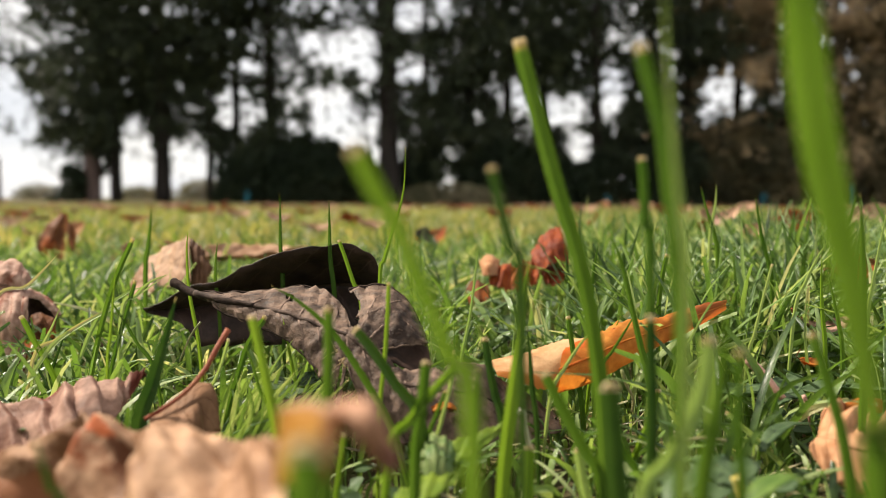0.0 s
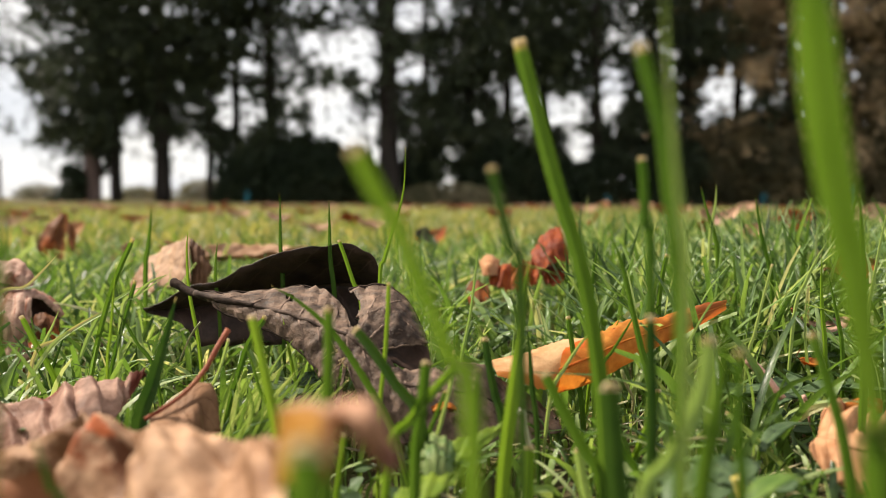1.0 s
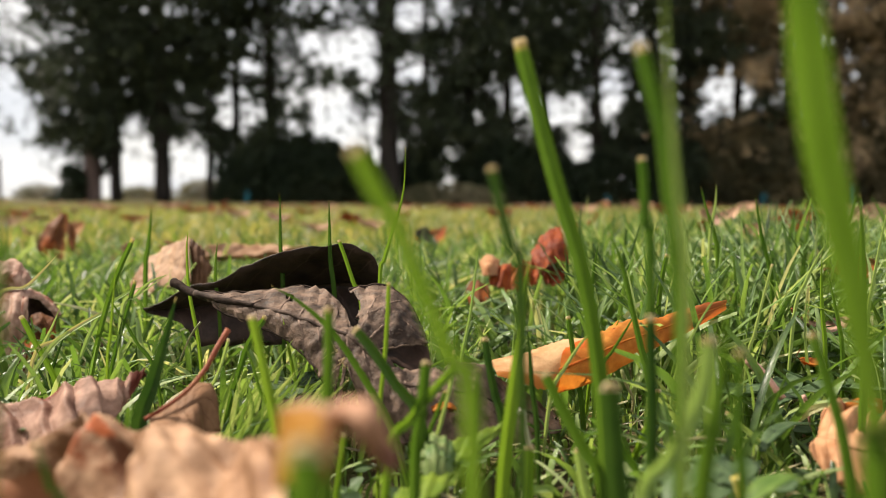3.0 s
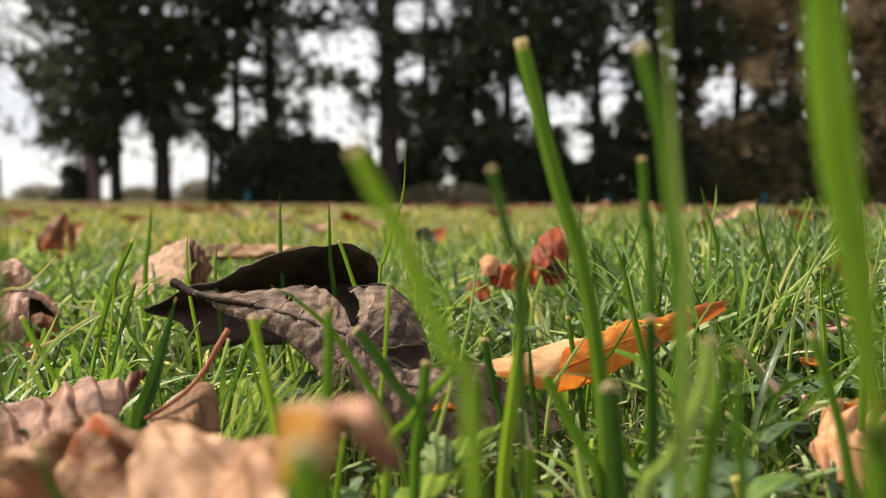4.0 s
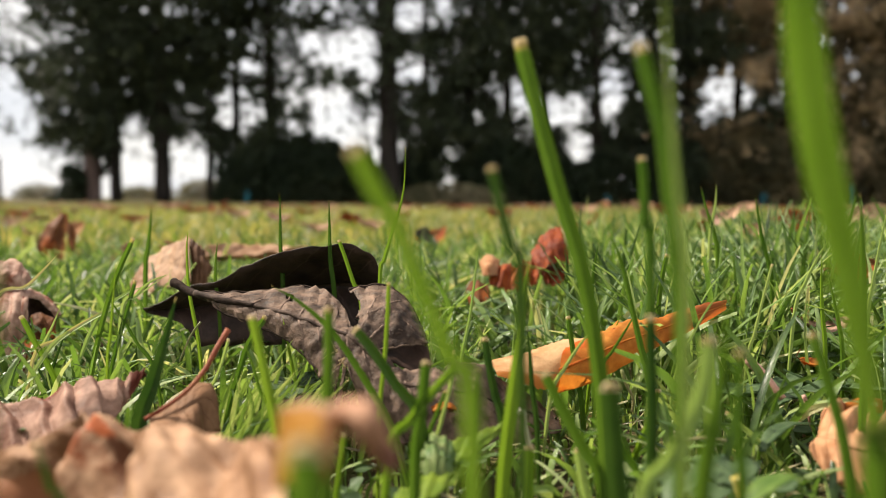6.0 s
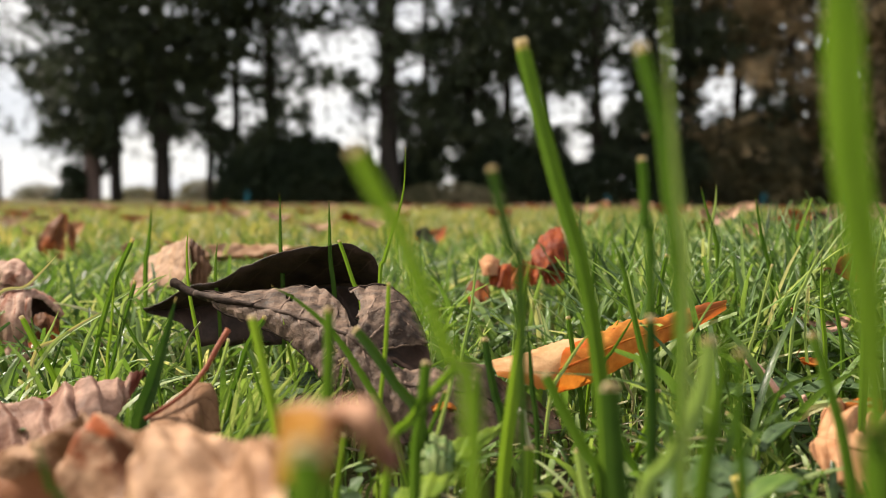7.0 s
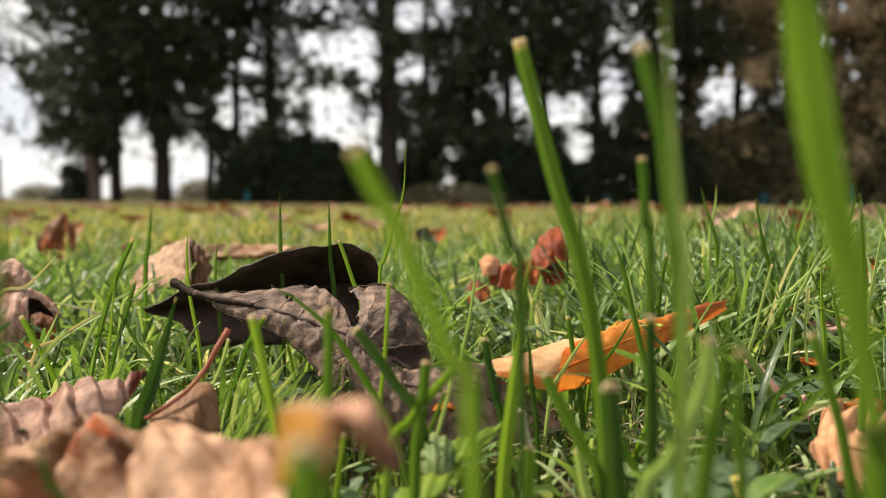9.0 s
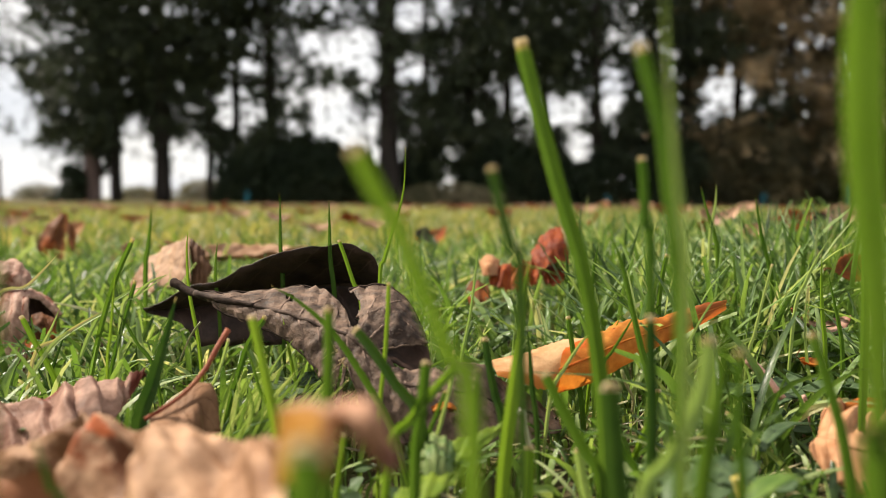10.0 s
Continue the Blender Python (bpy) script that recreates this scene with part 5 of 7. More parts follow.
tagged(edge_blade, "slim green grass blade close to the lens", "grass blade", "tall grass blades")

# ------------------------------------------------------------ fallen leaves


def fallen_leaf(material, label, left, middle, right, stalk=None, stalk_r=(0.0009, 0.0007, 0.0006), stalk_mat="dark_stalk", thickness=0.00028, rib=0.0004, **shape):
    root = Vector(middle[len(middle) // 2])
    root.z = 0.0
    base = new("fallen_leaf")
    base.location = root
    tagged(base, label, "leaf", "fallen leaves on the lawn")
    off = lambda pts: [Vector(p) - root for p in pts]
    v, f, uv = leaf_surface(off(left), off(middle), off(right), **shape)
    thick(mesh_object("blade", v, f, MAT[material], uv, parent=base), thickness)
    v, f, uv = tube([p + Vector((0, 0, 0.0001)) for p in off(middle)], [rib * (1 - 0.7 * i / (len(middle) - 1)) for i in range(len(middle))], 44, 6)
    mesh_object("midrib", v, f, MAT[material], uv, parent=base)
    if stalk:
        v, f, uv = tube(off(stalk), stalk_r, 24, 8)
        v = [p + Vector((1, 1, 1)) * 0.00012 * noise.noise(p * 900) for p in v]
        mesh_object("stalk", v, f, MAT[stalk_mat], uv, parent=base)
    return base


def add_flap(base, name, material, left, middle, right, label="", thickness=0.00028, **shape):
    root = Vector(base.location)
    off = lambda pts: [Vector(p) - root for p in pts]
    v, f, uv = leaf_surface(off(left), off(middle), off(right), **shape)
    return thick(mesh_object(name, v, f, MAT[material], uv, parent=base, label=label), thickness)



# the long grey-brown leaf, arched, with its far half curled up and torn
def vein(sheet, nv, nu, line, radius, parent, name="side_vein", material="grey_vein"):
    """A raised vein along a line of a draped sheet."""
    pts = []
    for k in range(len(line) - 1):
        (u0, v0), (u1, v1) = line[k], line[k + 1]
        for s in range(5 if k < len(line) - 2 else 6):
            u, v = u0 + (u1 - u0) * s / 5, v0 + (v1 - v0) * s / 5
            i, j = min(nu, max(0, round(u * nu))), min(nv, max(0, round(v * nv)))
            pts.append(sheet[i * (nv + 1) + j])
    v, f, uv = tube(pts, [radius, radius * 0.8, radius * 0.6, radius * 0.35], len(pts) * 2, 5)
    v = [p + Vector((1, -1, 1)) * radius * 0.5 * noise.noise(p * 1500) for p in v]
    return mesh_object(name, v, f, MAT[material], uv, parent=parent)


def make_long_leaf():
    base = new("fallen_leaf")
    base.location = (-0.0112, 0.1860, 0.0)
    tagged(base, "long curled grey-brown dead leaf with a dark stalk and torn edges", "leaf", "fallen leaves on the lawn")
    off = lambda pts: [Vector(p) - base.location for p in pts]
    nu, nv = 150, 60
    v, f, uv = draped_sheet([off(c) for c in (
        [(-0.0687, 0.2215, 0.0388), (-0.0605, 0.2215, 0.0388), (-0.0527, 0.2220, 0.0389), (-0.0449, 0.2225, 0.0401), (-0.0378, 0.2225, 0.0405), (-0.0325, 0.2190, 0.0397), (-0.0283, 0.2130, 0.0373), (-0.0251, 0.2070, 0.0354)],
        [(-0.0685, 0.2201, 0.0388), (-0.0591, 0.2165, 0.0383), (-0.0508, 0.2140, 0.0380), (-0.0427, 0.2114, 0.0381), (-0.0360, 0.2094, 0.0376), (-0.0307, 0.2065, 0.0364), (-0.0268, 0.2028, 0.0347), (-0.0234, 0.1991, 0.0333)],
        [(-0.0685, 0.2195, 0.0387), (-0.0582, 0.2130, 0.0375), (-0.0494, 0.2080, 0.0366), (-0.0411, 0.2030, 0.0356), (-0.0346, 0.1990, 0.0343), (-0.0292, 0.1960, 0.0329), (-0.0255, 0.1940, 0.0320), (-0.0219, 0.1920, 0.0311)],
        [(-0.0681, 0.2191, 0.0383), (-0.0586, 0.2122, 0.0360), (-0.0498, 0.2063, 0.0343), (-0.0414, 0.2009, 0.0328), (-0.0352, 0.1964, 0.0310), (-0.0301, 0.1923, 0.0284), (-0.0264, 0.1897, 0.0257), (-0.0232, 0.1881, 0.0233)],
        [(-0.0679, 0.2195, 0.0381), (-0.0595, 0.2130, 0.0347), (-0.0508, 0.2070, 0.0322), (-0.0424, 0.2020, 0.0302), (-0.0364, 0.1970, 0.0278), (-0.0313, 0.1910, 0.0241), (-0.0276, 0.1870, 0.0195), (-0.0244, 0.1850, 0.0157)])],
        nu, nv, 0.0003, 9, 0.6, 0.6, 0.0005, 0.0004, 0.0012, ((0.47, 0.2, 0.022, 0.07), (0.79, 0.24, 0.013, 0.05), (0.86, 0.18, 0.012, 0.06), (0.95, 0.85, 0.02, 0.14), (0.9, 0.98, 0.03, 0.05)), 1)
    thick(mesh_object("blade", v, f, MAT["grey_brown"], uv, parent=base), 0.0003)
    for k, u in enumerate((0.14, 0.27, 0.4, 0.53, 0.66, 0.78)):
        vein(v, nv, nu, [(u, 0.48), (u + 0.06, 0.25), (u + 0.08, 0.06)], 0.0004, base)
        vein(v, nv, nu, [(u, 0.52), (u + 0.05, 0.72), (u + 0.1, 0.94)], 0.0004, base)
    vein(v, nv, nu, [(0.02, 0.0), (0.3, 0.0), (0.6, 0.0), (0.99, 0.0)], 0.00042, base, "rolled_edge", "dark_stalk")
    vein(v, nv, nu, [(0.1, 1.0), (0.4, 1.0), (0.7, 1.0), (0.99, 1.0)], 0.0004, base, "rolled_edge", "dark_stalk")
    rib = [v[i * (nv + 1) + nv // 2] + Vector((0, -0.0002, 0.0002)) for i in range(0, nu + 1, 10)]
    tv, tf, tuv = tube(rib, [0.0009, 0.0006, 0.00045, 0.0004], 60, 8)
    mesh_object("midrib", tv, tf, MAT["rib"], tuv, parent=base, label="raised brown midrib")
    tv, tf, tuv = tube(off([(-0.0772, 0.2275, 0.0410), (-0.0724, 0.2245, 0.0390), (-0.0653, 0.2190, 0.0376), (-0.0581, 0.2125, 0.0375), (-0.0493, 0.2075, 0.0369)]), [0.0013, 0.0011, 0.0010, 0.0009, 0.0006], 40, 10)
    tv = [p + Vector((1, 1, 1)) * 0.00022 * noise.noise(p * 700) for p in tv]
    mesh_object("stalk", tv, tf, MAT["dark_stalk"], tuv, parent=base, label="dark brown curved stalk")
    # the lobe that curls forward
    nu, nv = 70, 40
    v, f, uv = draped_sheet([off(c) for c in (
        [(-0.0253, 0.2130, 0.0405), (-0.0211, 0.2140, 0.0413), (-0.0158, 0.2140, 0.0415), (-0.0114, 0.2110, 0.0397), (-0.0075, 0.2070, 0.0357), (-0.0038, 0.1990, 0.0289)],
        [(-0.0217, 0.2035, 0.0364), (-0.0189, 0.2010, 0.0370), (-0.0152, 0.2000, 0.0367), (-0.0116, 0.1985, 0.0354), (-0.0082, 0.1975, 0.0327), (-0.0038, 0.1965, 0.0289)],
        [(-0.0233, 0.1925, 0.0317), (-0.0196, 0.1910, 0.0302), (-0.0159, 0.1915, 0.0286), (-0.0115, 0.1925, 0.0288), (-0.0075, 0.1945, 0.0288), (-0.0038, 0.1970, 0.0284)])],
        nu, nv, 0.0003, 5, 0.8, 0.6, 0.0006, 0.0004, 0.0009, ((0.0, 0.3, 0.06, 0.25), (0.03, 0.75, 0.05, 0.1)), 21)
    lobe = thick(mesh_object("curled_lobe", v, f, MAT["grey_brown"], uv, parent=base), 0.0003)
    for line in ([(0.1, 0.92), (0.22, 0.6), (0.45, 0.4), (0.75, 0.42), (0.9, 0.6)], [(0.3, 0.9), (0.45, 0.68), (0.7, 0.7)], [(0.2, 0.6), (0.3, 0.3), (0.42, 0.08)], [(0.45, 0.4), (0.6, 0.15), (0.68, 0.04)]):
        vein(v, nv, nu, line, 0.0004, lobe)
    vein(v, nv, nu, [(0.0, 0.0), (0.4, 0.0), (0.7, 0.0), (1.0, 0.0)], 0.0005, lobe, "rolled_edge", "dark_stalk")
    vein(v, nv, nu, [(0.3, 1.0), (0.6, 1.0), (1.0, 1.0)], 0.0004, lobe, "rolled_edge", "grey_vein")
    # the hollow under the lobe, its shade put in as a dark wall
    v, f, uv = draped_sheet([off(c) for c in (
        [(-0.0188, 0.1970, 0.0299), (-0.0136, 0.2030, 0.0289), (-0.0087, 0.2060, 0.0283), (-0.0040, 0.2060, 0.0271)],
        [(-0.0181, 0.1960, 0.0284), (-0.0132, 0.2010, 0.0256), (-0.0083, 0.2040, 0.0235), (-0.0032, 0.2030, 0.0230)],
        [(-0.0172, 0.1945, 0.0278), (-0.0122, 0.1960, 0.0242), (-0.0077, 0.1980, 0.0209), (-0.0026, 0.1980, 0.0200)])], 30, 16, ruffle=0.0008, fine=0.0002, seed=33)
    thick(mesh_object("inner_wall", v, f, MAT["hollow_shade_brown"], uv, parent=base), 0.0003)
    # the half that lies down in the grass
    nu, nv = 120, 56
    v, f, uv = draped_sheet([off(c) for c in (
        [(-0.0233, 0.1925, 0.0317), (-0.0184, 0.1920, 0.0296), (-0.0128, 0.1905, 0.0267), (-0.0080, 0.1895, 0.0237), (-0.0026, 0.1905, 0.0235), (0.0050, 0.1940, 0.0249), (0.0136, 0.1980, 0.0209), (0.0293, 0.2030, 0.0090)],
        [(-0.0221, 0.1865, 0.0253), (-0.0163, 0.1835, 0.0233), (-0.0110, 0.1820, 0.0205), (-0.0051, 0.1820, 0.0192), (0.0008, 0.1840, 0.0189), (0.0075, 0.1870, 0.0182), (0.0167, 0.1920, 0.0141), (0.0295, 0.1990, 0.0079)],
        [(-0.0189, 0.1830, 0.0145), (-0.0140, 0.1780, 0.0120), (-0.0088, 0.1770, 0.0097), (-0.0018, 0.1780, 0.0085), (0.0040, 0.1800, 0.0074), (0.0107, 0.1840, 0.0062), (0.0186, 0.1900, 0.0052), (0.0295, 0.1970, 0.0063)])],
        nu, nv, 0.0007, 7, 0.9, 0.6, 0.0012, 0.0005, 0.0014, ((0.0, 0.55, 0.012, 0.16), (0.36, 0.02, 0.03, 0.05), (0.4, 0.6, 0.022, 0.05)), 9)
    half = thick(mesh_object("lower_half", v, f, MAT["grey_brown"], uv, parent=base), 0.0003)
    vein(v, nv, nu, [(0.0, 0.03), (0.15, 0.2), (0.35, 0.35), (0.6, 0.45), (0.95, 0.5)], 0.0007, half, "midrib", "rib")
    for u in (0.1, 0.22, 0.36, 0.5, 0.64, 0.78):
        vein(v, nv, nu, [(u, 0.15 + u * 0.45), (u + 0.03, 0.6 + u * 0.2), (u + 0.09, 0.93)], 0.0003, half)
        vein(v, nv, nu, [(u + 0.04, 0.15 + u * 0.45), (u + 0.1, u * 0.3), (u + 0.13, 0.04)], 0.00026, half)
    vein(v, nv, nu, [(0.0, 0.05), (0.0, 0.5), (0.02, 0.95)], 0.0004, half, "rolled_edge", "grey_vein")
    # pale fibres hanging at the tear
    rng = random.Random(8)
    for k in range(7):
        p = Vector((-0.0252, 0.1855, 0.0266)) - base.location + Vector((rng.uniform(-0.001, 0.0025), 0, rng.uniform(-0.007, 0.004)))
        tv, tf, tuv = tube([p, p + Vector((rng.uniform(-0.0015, 0.002), -0.0005, rng.uniform(-0.001, 0.002))), p + Vector((rng.uniform(-0.003, 0.003), -0.001, rng.uniform(-0.003, 0.003)))], [0.0002, 0.00015, 0.00006], 8, 5)
        mesh_object("torn_fibre", tv, tf, MAT["cut_end"], tuv, parent=base)


make_long_leaf()
# the blackish leaf behind it, a hollow turned to the lens
fallen_leaf("black_brown", "blackish brown dead leaf arched over the grass",
            [(-0.1021, 0.2700, 0.0270), (-0.0852, 0.2640, 0.0339), (-0.0698, 0.2560, 0.0396), (-0.0561, 0.2520, 0.0463), (-0.0397, 0.2500, 0.0503), (-0.0264, 0.2500, 0.0498), (-0.0209, 0.2540, 0.0434), (-0.0172, 0.2620, 0.0296)],
            [(-0.1023, 0.2720, 0.0263), (-0.0892, 0.2760, 0.0268), (-0.0754, 0.2760, 0.0287), (-0.0616, 0.2760, 0.0317), (-0.0439, 0.2760, 0.0347), (-0.0290, 0.2740, 0.0349), (-0.0229, 0.2700, 0.0305), (-0.0177, 0.2640, 0.0256)],
            [(-0.1017, 0.2720, 0.0258), (-0.0930, 0.2715, 0.0238), (-0.0872, 0.2700, 0.0200), (-0.0820, 0.2690, 0.0150), (-0.0735, 0.2680, 0.0150), (-0.0601, 0.2680, 0.0154), (-0.0429, 0.2680, 0.0144), (-0.0283, 0.2660, 0.0148), (-0.0215, 0.2640, 0.0180), (-0.0169, 0.2640, 0.0218)],
            nu=50, nv=9, bulge=0.12, pleat=0.02, pleats=6, ruffle=0.0014, teeth=0.06, tooth=9, seed=2)
# the broad tan leaf close to the lens
def sheet_leaf(material, label, curves, nu, nv, thickness=0.0003, **shape):
    """A leaf that is one folded sheet; returns its base."""
    root = Vector(curves[1][len(curves[1]) // 2])
    base = new("fallen_leaf")
    base.location = (root.x, root.y, 0.0)
    tagged(base, label, "leaf", "fallen leaves on the lawn")
    add_sheet(base, "blade", material, curves, nu, nv, thickness, **shape)
    return base


def add_sheet(base, name, material, curves, nu, nv, thickness=0.0003, label="", veins=(), **shape):
    v, f, uv = draped_sheet([[Vector(p) - base.location for p in c] for c in curves], nu, nv, **shape)
    for line, radius, tone in veins:
        vein(v, nv, nu, line, radius, base, "side_vein", tone)
    return thick(mesh_object(name, v, f, MAT[material], uv, parent=base, label=label), thickness)


near_leaf = sheet_leaf("near_tan", "broad wrinkled tan leaf with rusty patches and painted fold shade, lying close to the lens", (
    [(-0.0814, 0.1370, 0.0181), (-0.0688, 0.1340, 0.0238), (-0.0616, 0.1310, 0.0288), (-0.0551, 0.1270, 0.0293), (-0.0454, 0.1200, 0.0301), (-0.0361, 0.1130, 0.0316), (-0.0264, 0.1030, 0.0342), (-0.0177, 0.0880, 0.0378)],
    [(-0.0786, 0.1320, 0.0157), (-0.0667, 0.1295, 0.0201), (-0.0597, 0.1265, 0.0241), (-0.0522, 0.1200, 0.0257), (-0.0413, 0.1090, 0.0292), (-0.0330, 0.1030, 0.0306), (-0.0246, 0.0960, 0.0325), (-0.0167, 0.0830, 0.0360)],
    [(-0.0752, 0.1250, 0.0098), (-0.0632, 0.1220, 0.0125), (-0.0560, 0.1180, 0.0151), (-0.0482, 0.1100, 0.0185), (-0.0374, 0.0980, 0.0235), (-0.0299, 0.0930, 0.0256), (-0.0225, 0.0870, 0.0279), (-0.0156, 0.0770, 0.0316)]),
    130, 44, pleat=0.0009, pleats=8, skew=-1.1, saw=0.7, ruffle=0.0012, fine=0.0, fray=0.001, seed=3,
    dents=((0.48, 0.5, 0.045, 0.4, -0.0075), (0.41, 0.2, 0.03, 0.3, 0.002), (0.34, 0.62, 0.04, 0.3, 0.003), (0.26, 0.45, 0.05, 0.35, -0.005), (0.13, 0.7, 0.06, 0.4, -0.005), (0.6, 0.5, 0.05, 0.6, 0.002), (0.78, 0.4, 0.05, 0.7, -0.003)))
add_sheet(near_leaf, "curled_tip", "golden", (
    [(-0.0160, 0.0760, 0.0446), (-0.0136, 0.0720, 0.0462), (-0.0118, 0.0700, 0.0470), (-0.0100, 0.0680, 0.0470), (-0.0089, 0.0670, 0.0465)],
    [(-0.0158, 0.0740, 0.0424), (-0.0132, 0.0690, 0.0443), (-0.0114, 0.0670, 0.0450), (-0.0098, 0.0655, 0.0450), (-0.0088, 0.0645, 0.0447)],
    [(-0.0156, 0.0720, 0.0385), (-0.0132, 0.0680, 0.0400), (-0.0113, 0.0655, 0.0408), (-0.0099, 0.0640, 0.0416), (-0.0089, 0.0635, 0.0421)]),
    30, 20, ruffle=0.0006, fray=0.0005, seed=4, label="golden brown tip curling up")
add_sheet(near_leaf, "curled_arm", "pink_tan", (
    [(-0.0108, 0.0690, 0.0464), (-0.0091, 0.0680, 0.0475), (-0.0075, 0.0670, 0.0480), (-0.0057, 0.0660, 0.0477), (-0.0045, 0.0660, 0.0453), (-0.0036, 0.0670, 0.0422)],
    [(-0.0099, 0.0670, 0.0460), (-0.0086, 0.0660, 0.0467), (-0.0073, 0.0650, 0.0469), (-0.0062, 0.0640, 0.0464), (-0.0051, 0.0650, 0.0442), (-0.0040, 0.0660, 0.0421)],
    [(-0.0094, 0.0670, 0.0449), (-0.0087, 0.0670, 0.0451), (-0.0079, 0.0665, 0.0450), (-0.0071, 0.0660, 0.0442), (-0.0060, 0.0665, 0.0426), (-0.0045, 0.0665, 0.0414)]),
    36, 12, ruffle=0.0005, fray=0.0004, seed=14, label="pinkish tan end curling over")
# the pleated mauve-brown leaf behind it
sheet_leaf("tipped", "pleated mauve-brown leaf with a dark red tip", (
    [(-0.1017, 0.1720, 0.0204), (-0.0967, 0.1720, 0.0207), (-0.0908, 0.1730, 0.0207), (-0.0849, 0.1740, 0.0223), (-0.0811, 0.1750, 0.0242), (-0.0765, 0.1760, 0.0244), (-0.0728, 0.1770, 0.0236), (-0.0698, 0.1780, 0.0255), (-0.0680, 0.1800, 0.0258)],
    [(-0.0984, 0.1650, 0.0159), (-0.0930, 0.1650, 0.0159), (-0.0882, 0.1660, 0.0171), (-0.0835, 0.1670, 0.0189), (-0.0794, 0.1680, 0.0210), (-0.0755, 0.1700, 0.0209), (-0.0725, 0.1730, 0.0204), (-0.0699, 0.1760, 0.0222), (-0.0675, 0.1790, 0.0254)],
    [(-0.0951, 0.1580, 0.0081), (-0.0894, 0.1580, 0.0081), (-0.0848, 0.1580, 0.0104), (-0.0806, 0.1590, 0.0130), (-0.0775, 0.1610, 0.0147), (-0.0748, 0.1640, 0.0158), (-0.0721, 0.1690, 0.0163), (-0.0702, 0.1740, 0.0195), (-0.0670, 0.1780, 0.0246)]),
    140, 30, pleat=0.0017, pleats=6.5, skew=-0.8, saw=0.82, ruffle=0.0008, fine=0.00008, fray=0.0006, seed=5,
    veins=[([(u, 0.04), (u + 0.03, 0.35), (u + 0.08, 0.7), (u + 0.1, 0.95)], 0.00032, "tipped") for u in (0.06, 0.2, 0.34, 0.48, 0.62, 0.74)])
# the small folded leaf with the reddish stalk
fallen_leaf("light_brown", "small folded light brown leaf with a long reddish stalk",
            [(-0.0611, 0.1640, 0.0189), (-0.0586, 0.1670, 0.0208), (-0.0559, 0.1700, 0.0228), (-0.0529, 0.1710, 0.0244), (-0.0492, 0.1690, 0.0234), (-0.0465, 0.1650, 0.0159)],
            [(-0.0589, 0.1580, 0.0197), (-0.0555, 0.1590, 0.0208), (-0.0531, 0.1600, 0.0214), (-0.0514, 0.1620, 0.0227), (-0.0505, 0.1630, 0.0224), (-0.0492, 0.1620, 0.0162)],
            [(-0.0564, 0.1520, 0.0192), (-0.0535, 0.1530, 0.0187), (-0.0514, 0.1540, 0.0180), (-0.0497, 0.1550, 0.0177), (-0.0496, 0.1570, 0.0182), (-0.0488, 0.1570, 0.0159)],
            stalk=[(-0.0599, 0.1580, 0.0206), (-0.0567, 0.1600, 0.0224), (-0.0530, 0.1630, 0.0251), (-0.0504, 0.1670, 0.0286), (-0.0488, 0.1700, 0.0323), (-0.0472, 0.1740, 0.0360)], stalk_r=(0.00042, 0.00045, 0.0005, 0.00055, 0.0006, 0.0007),
            stalk_mat="petiole", nu=36, nv=7, bulge=0.2, pleat=0.03, ruffle=0.0008, seed=6)
# the orange leaf, rolled lengthwise
rolled = fallen_leaf("orange", "orange rolled leaf with dark specks and a toothed edge",
            [(0.0324, 0.2070, 0.0264), (0.0406, 0.2100, 0.0291), (0.0490, 0.2140, 0.0318), (0.0592, 0.2180, 0.0321), (0.0700, 0.2230, 0.0344), (0.0811, 0.2280, 0.0354)],
            [(0.0289, 0.1960, 0.0223), (0.0377, 0.2000, 0.0248), (0.0465, 0.2050, 0.0276), (0.0573, 0.2110, 0.0297), (0.0688, 0.2190, 0.0320), (0.0808, 0.2270, 0.0344)],
            [(0.0280, 0.1970, 0.0160), (0.0374, 0.2000, 0.0178), (0.0471, 0.2050, 0.0214), (0.0574, 0.2110, 0.0253), (0.0684, 0.2190, 0.0282), (0.0808, 0.2280, 0.0329)],
            nu=96, nv=8, bulge=0.28, pleat=0.025, pleats=9, ruffle=0.0007, teeth=0.1, tooth=17, other_teeth=0.1, seed=7, thickness=0)
add_flap(rolled, "underside", "peach",
         [(0.0124, 0.2060, 0.0224), (0.0195, 0.2080, 0.0235), (0.0265, 0.2110, 0.0256), (0.0327, 0.2120, 0.0273), (0.0395, 0.2120, 0.0276)],
         [(0.0126, 0.2000, 0.0222), (0.0192, 0.2000, 0.0225), (0.0257, 0.2020, 0.0235), (0.0316, 0.2030, 0.0251), (0.0373, 0.2040, 0.0257)],
         [(0.0135, 0.1970, 0.0208), (0.0198, 0.1960, 0.0188), (0.0260, 0.1970, 0.0171), (0.0309, 0.2000, 0.0178), (0.0371, 0.2040, 0.0213)],
         "pale peach underside of the leaf", nu=40, nv=7, bulge=0.24, ruffle=0.0007, teeth=0.08, tooth=15, seed=8, thickness=0)
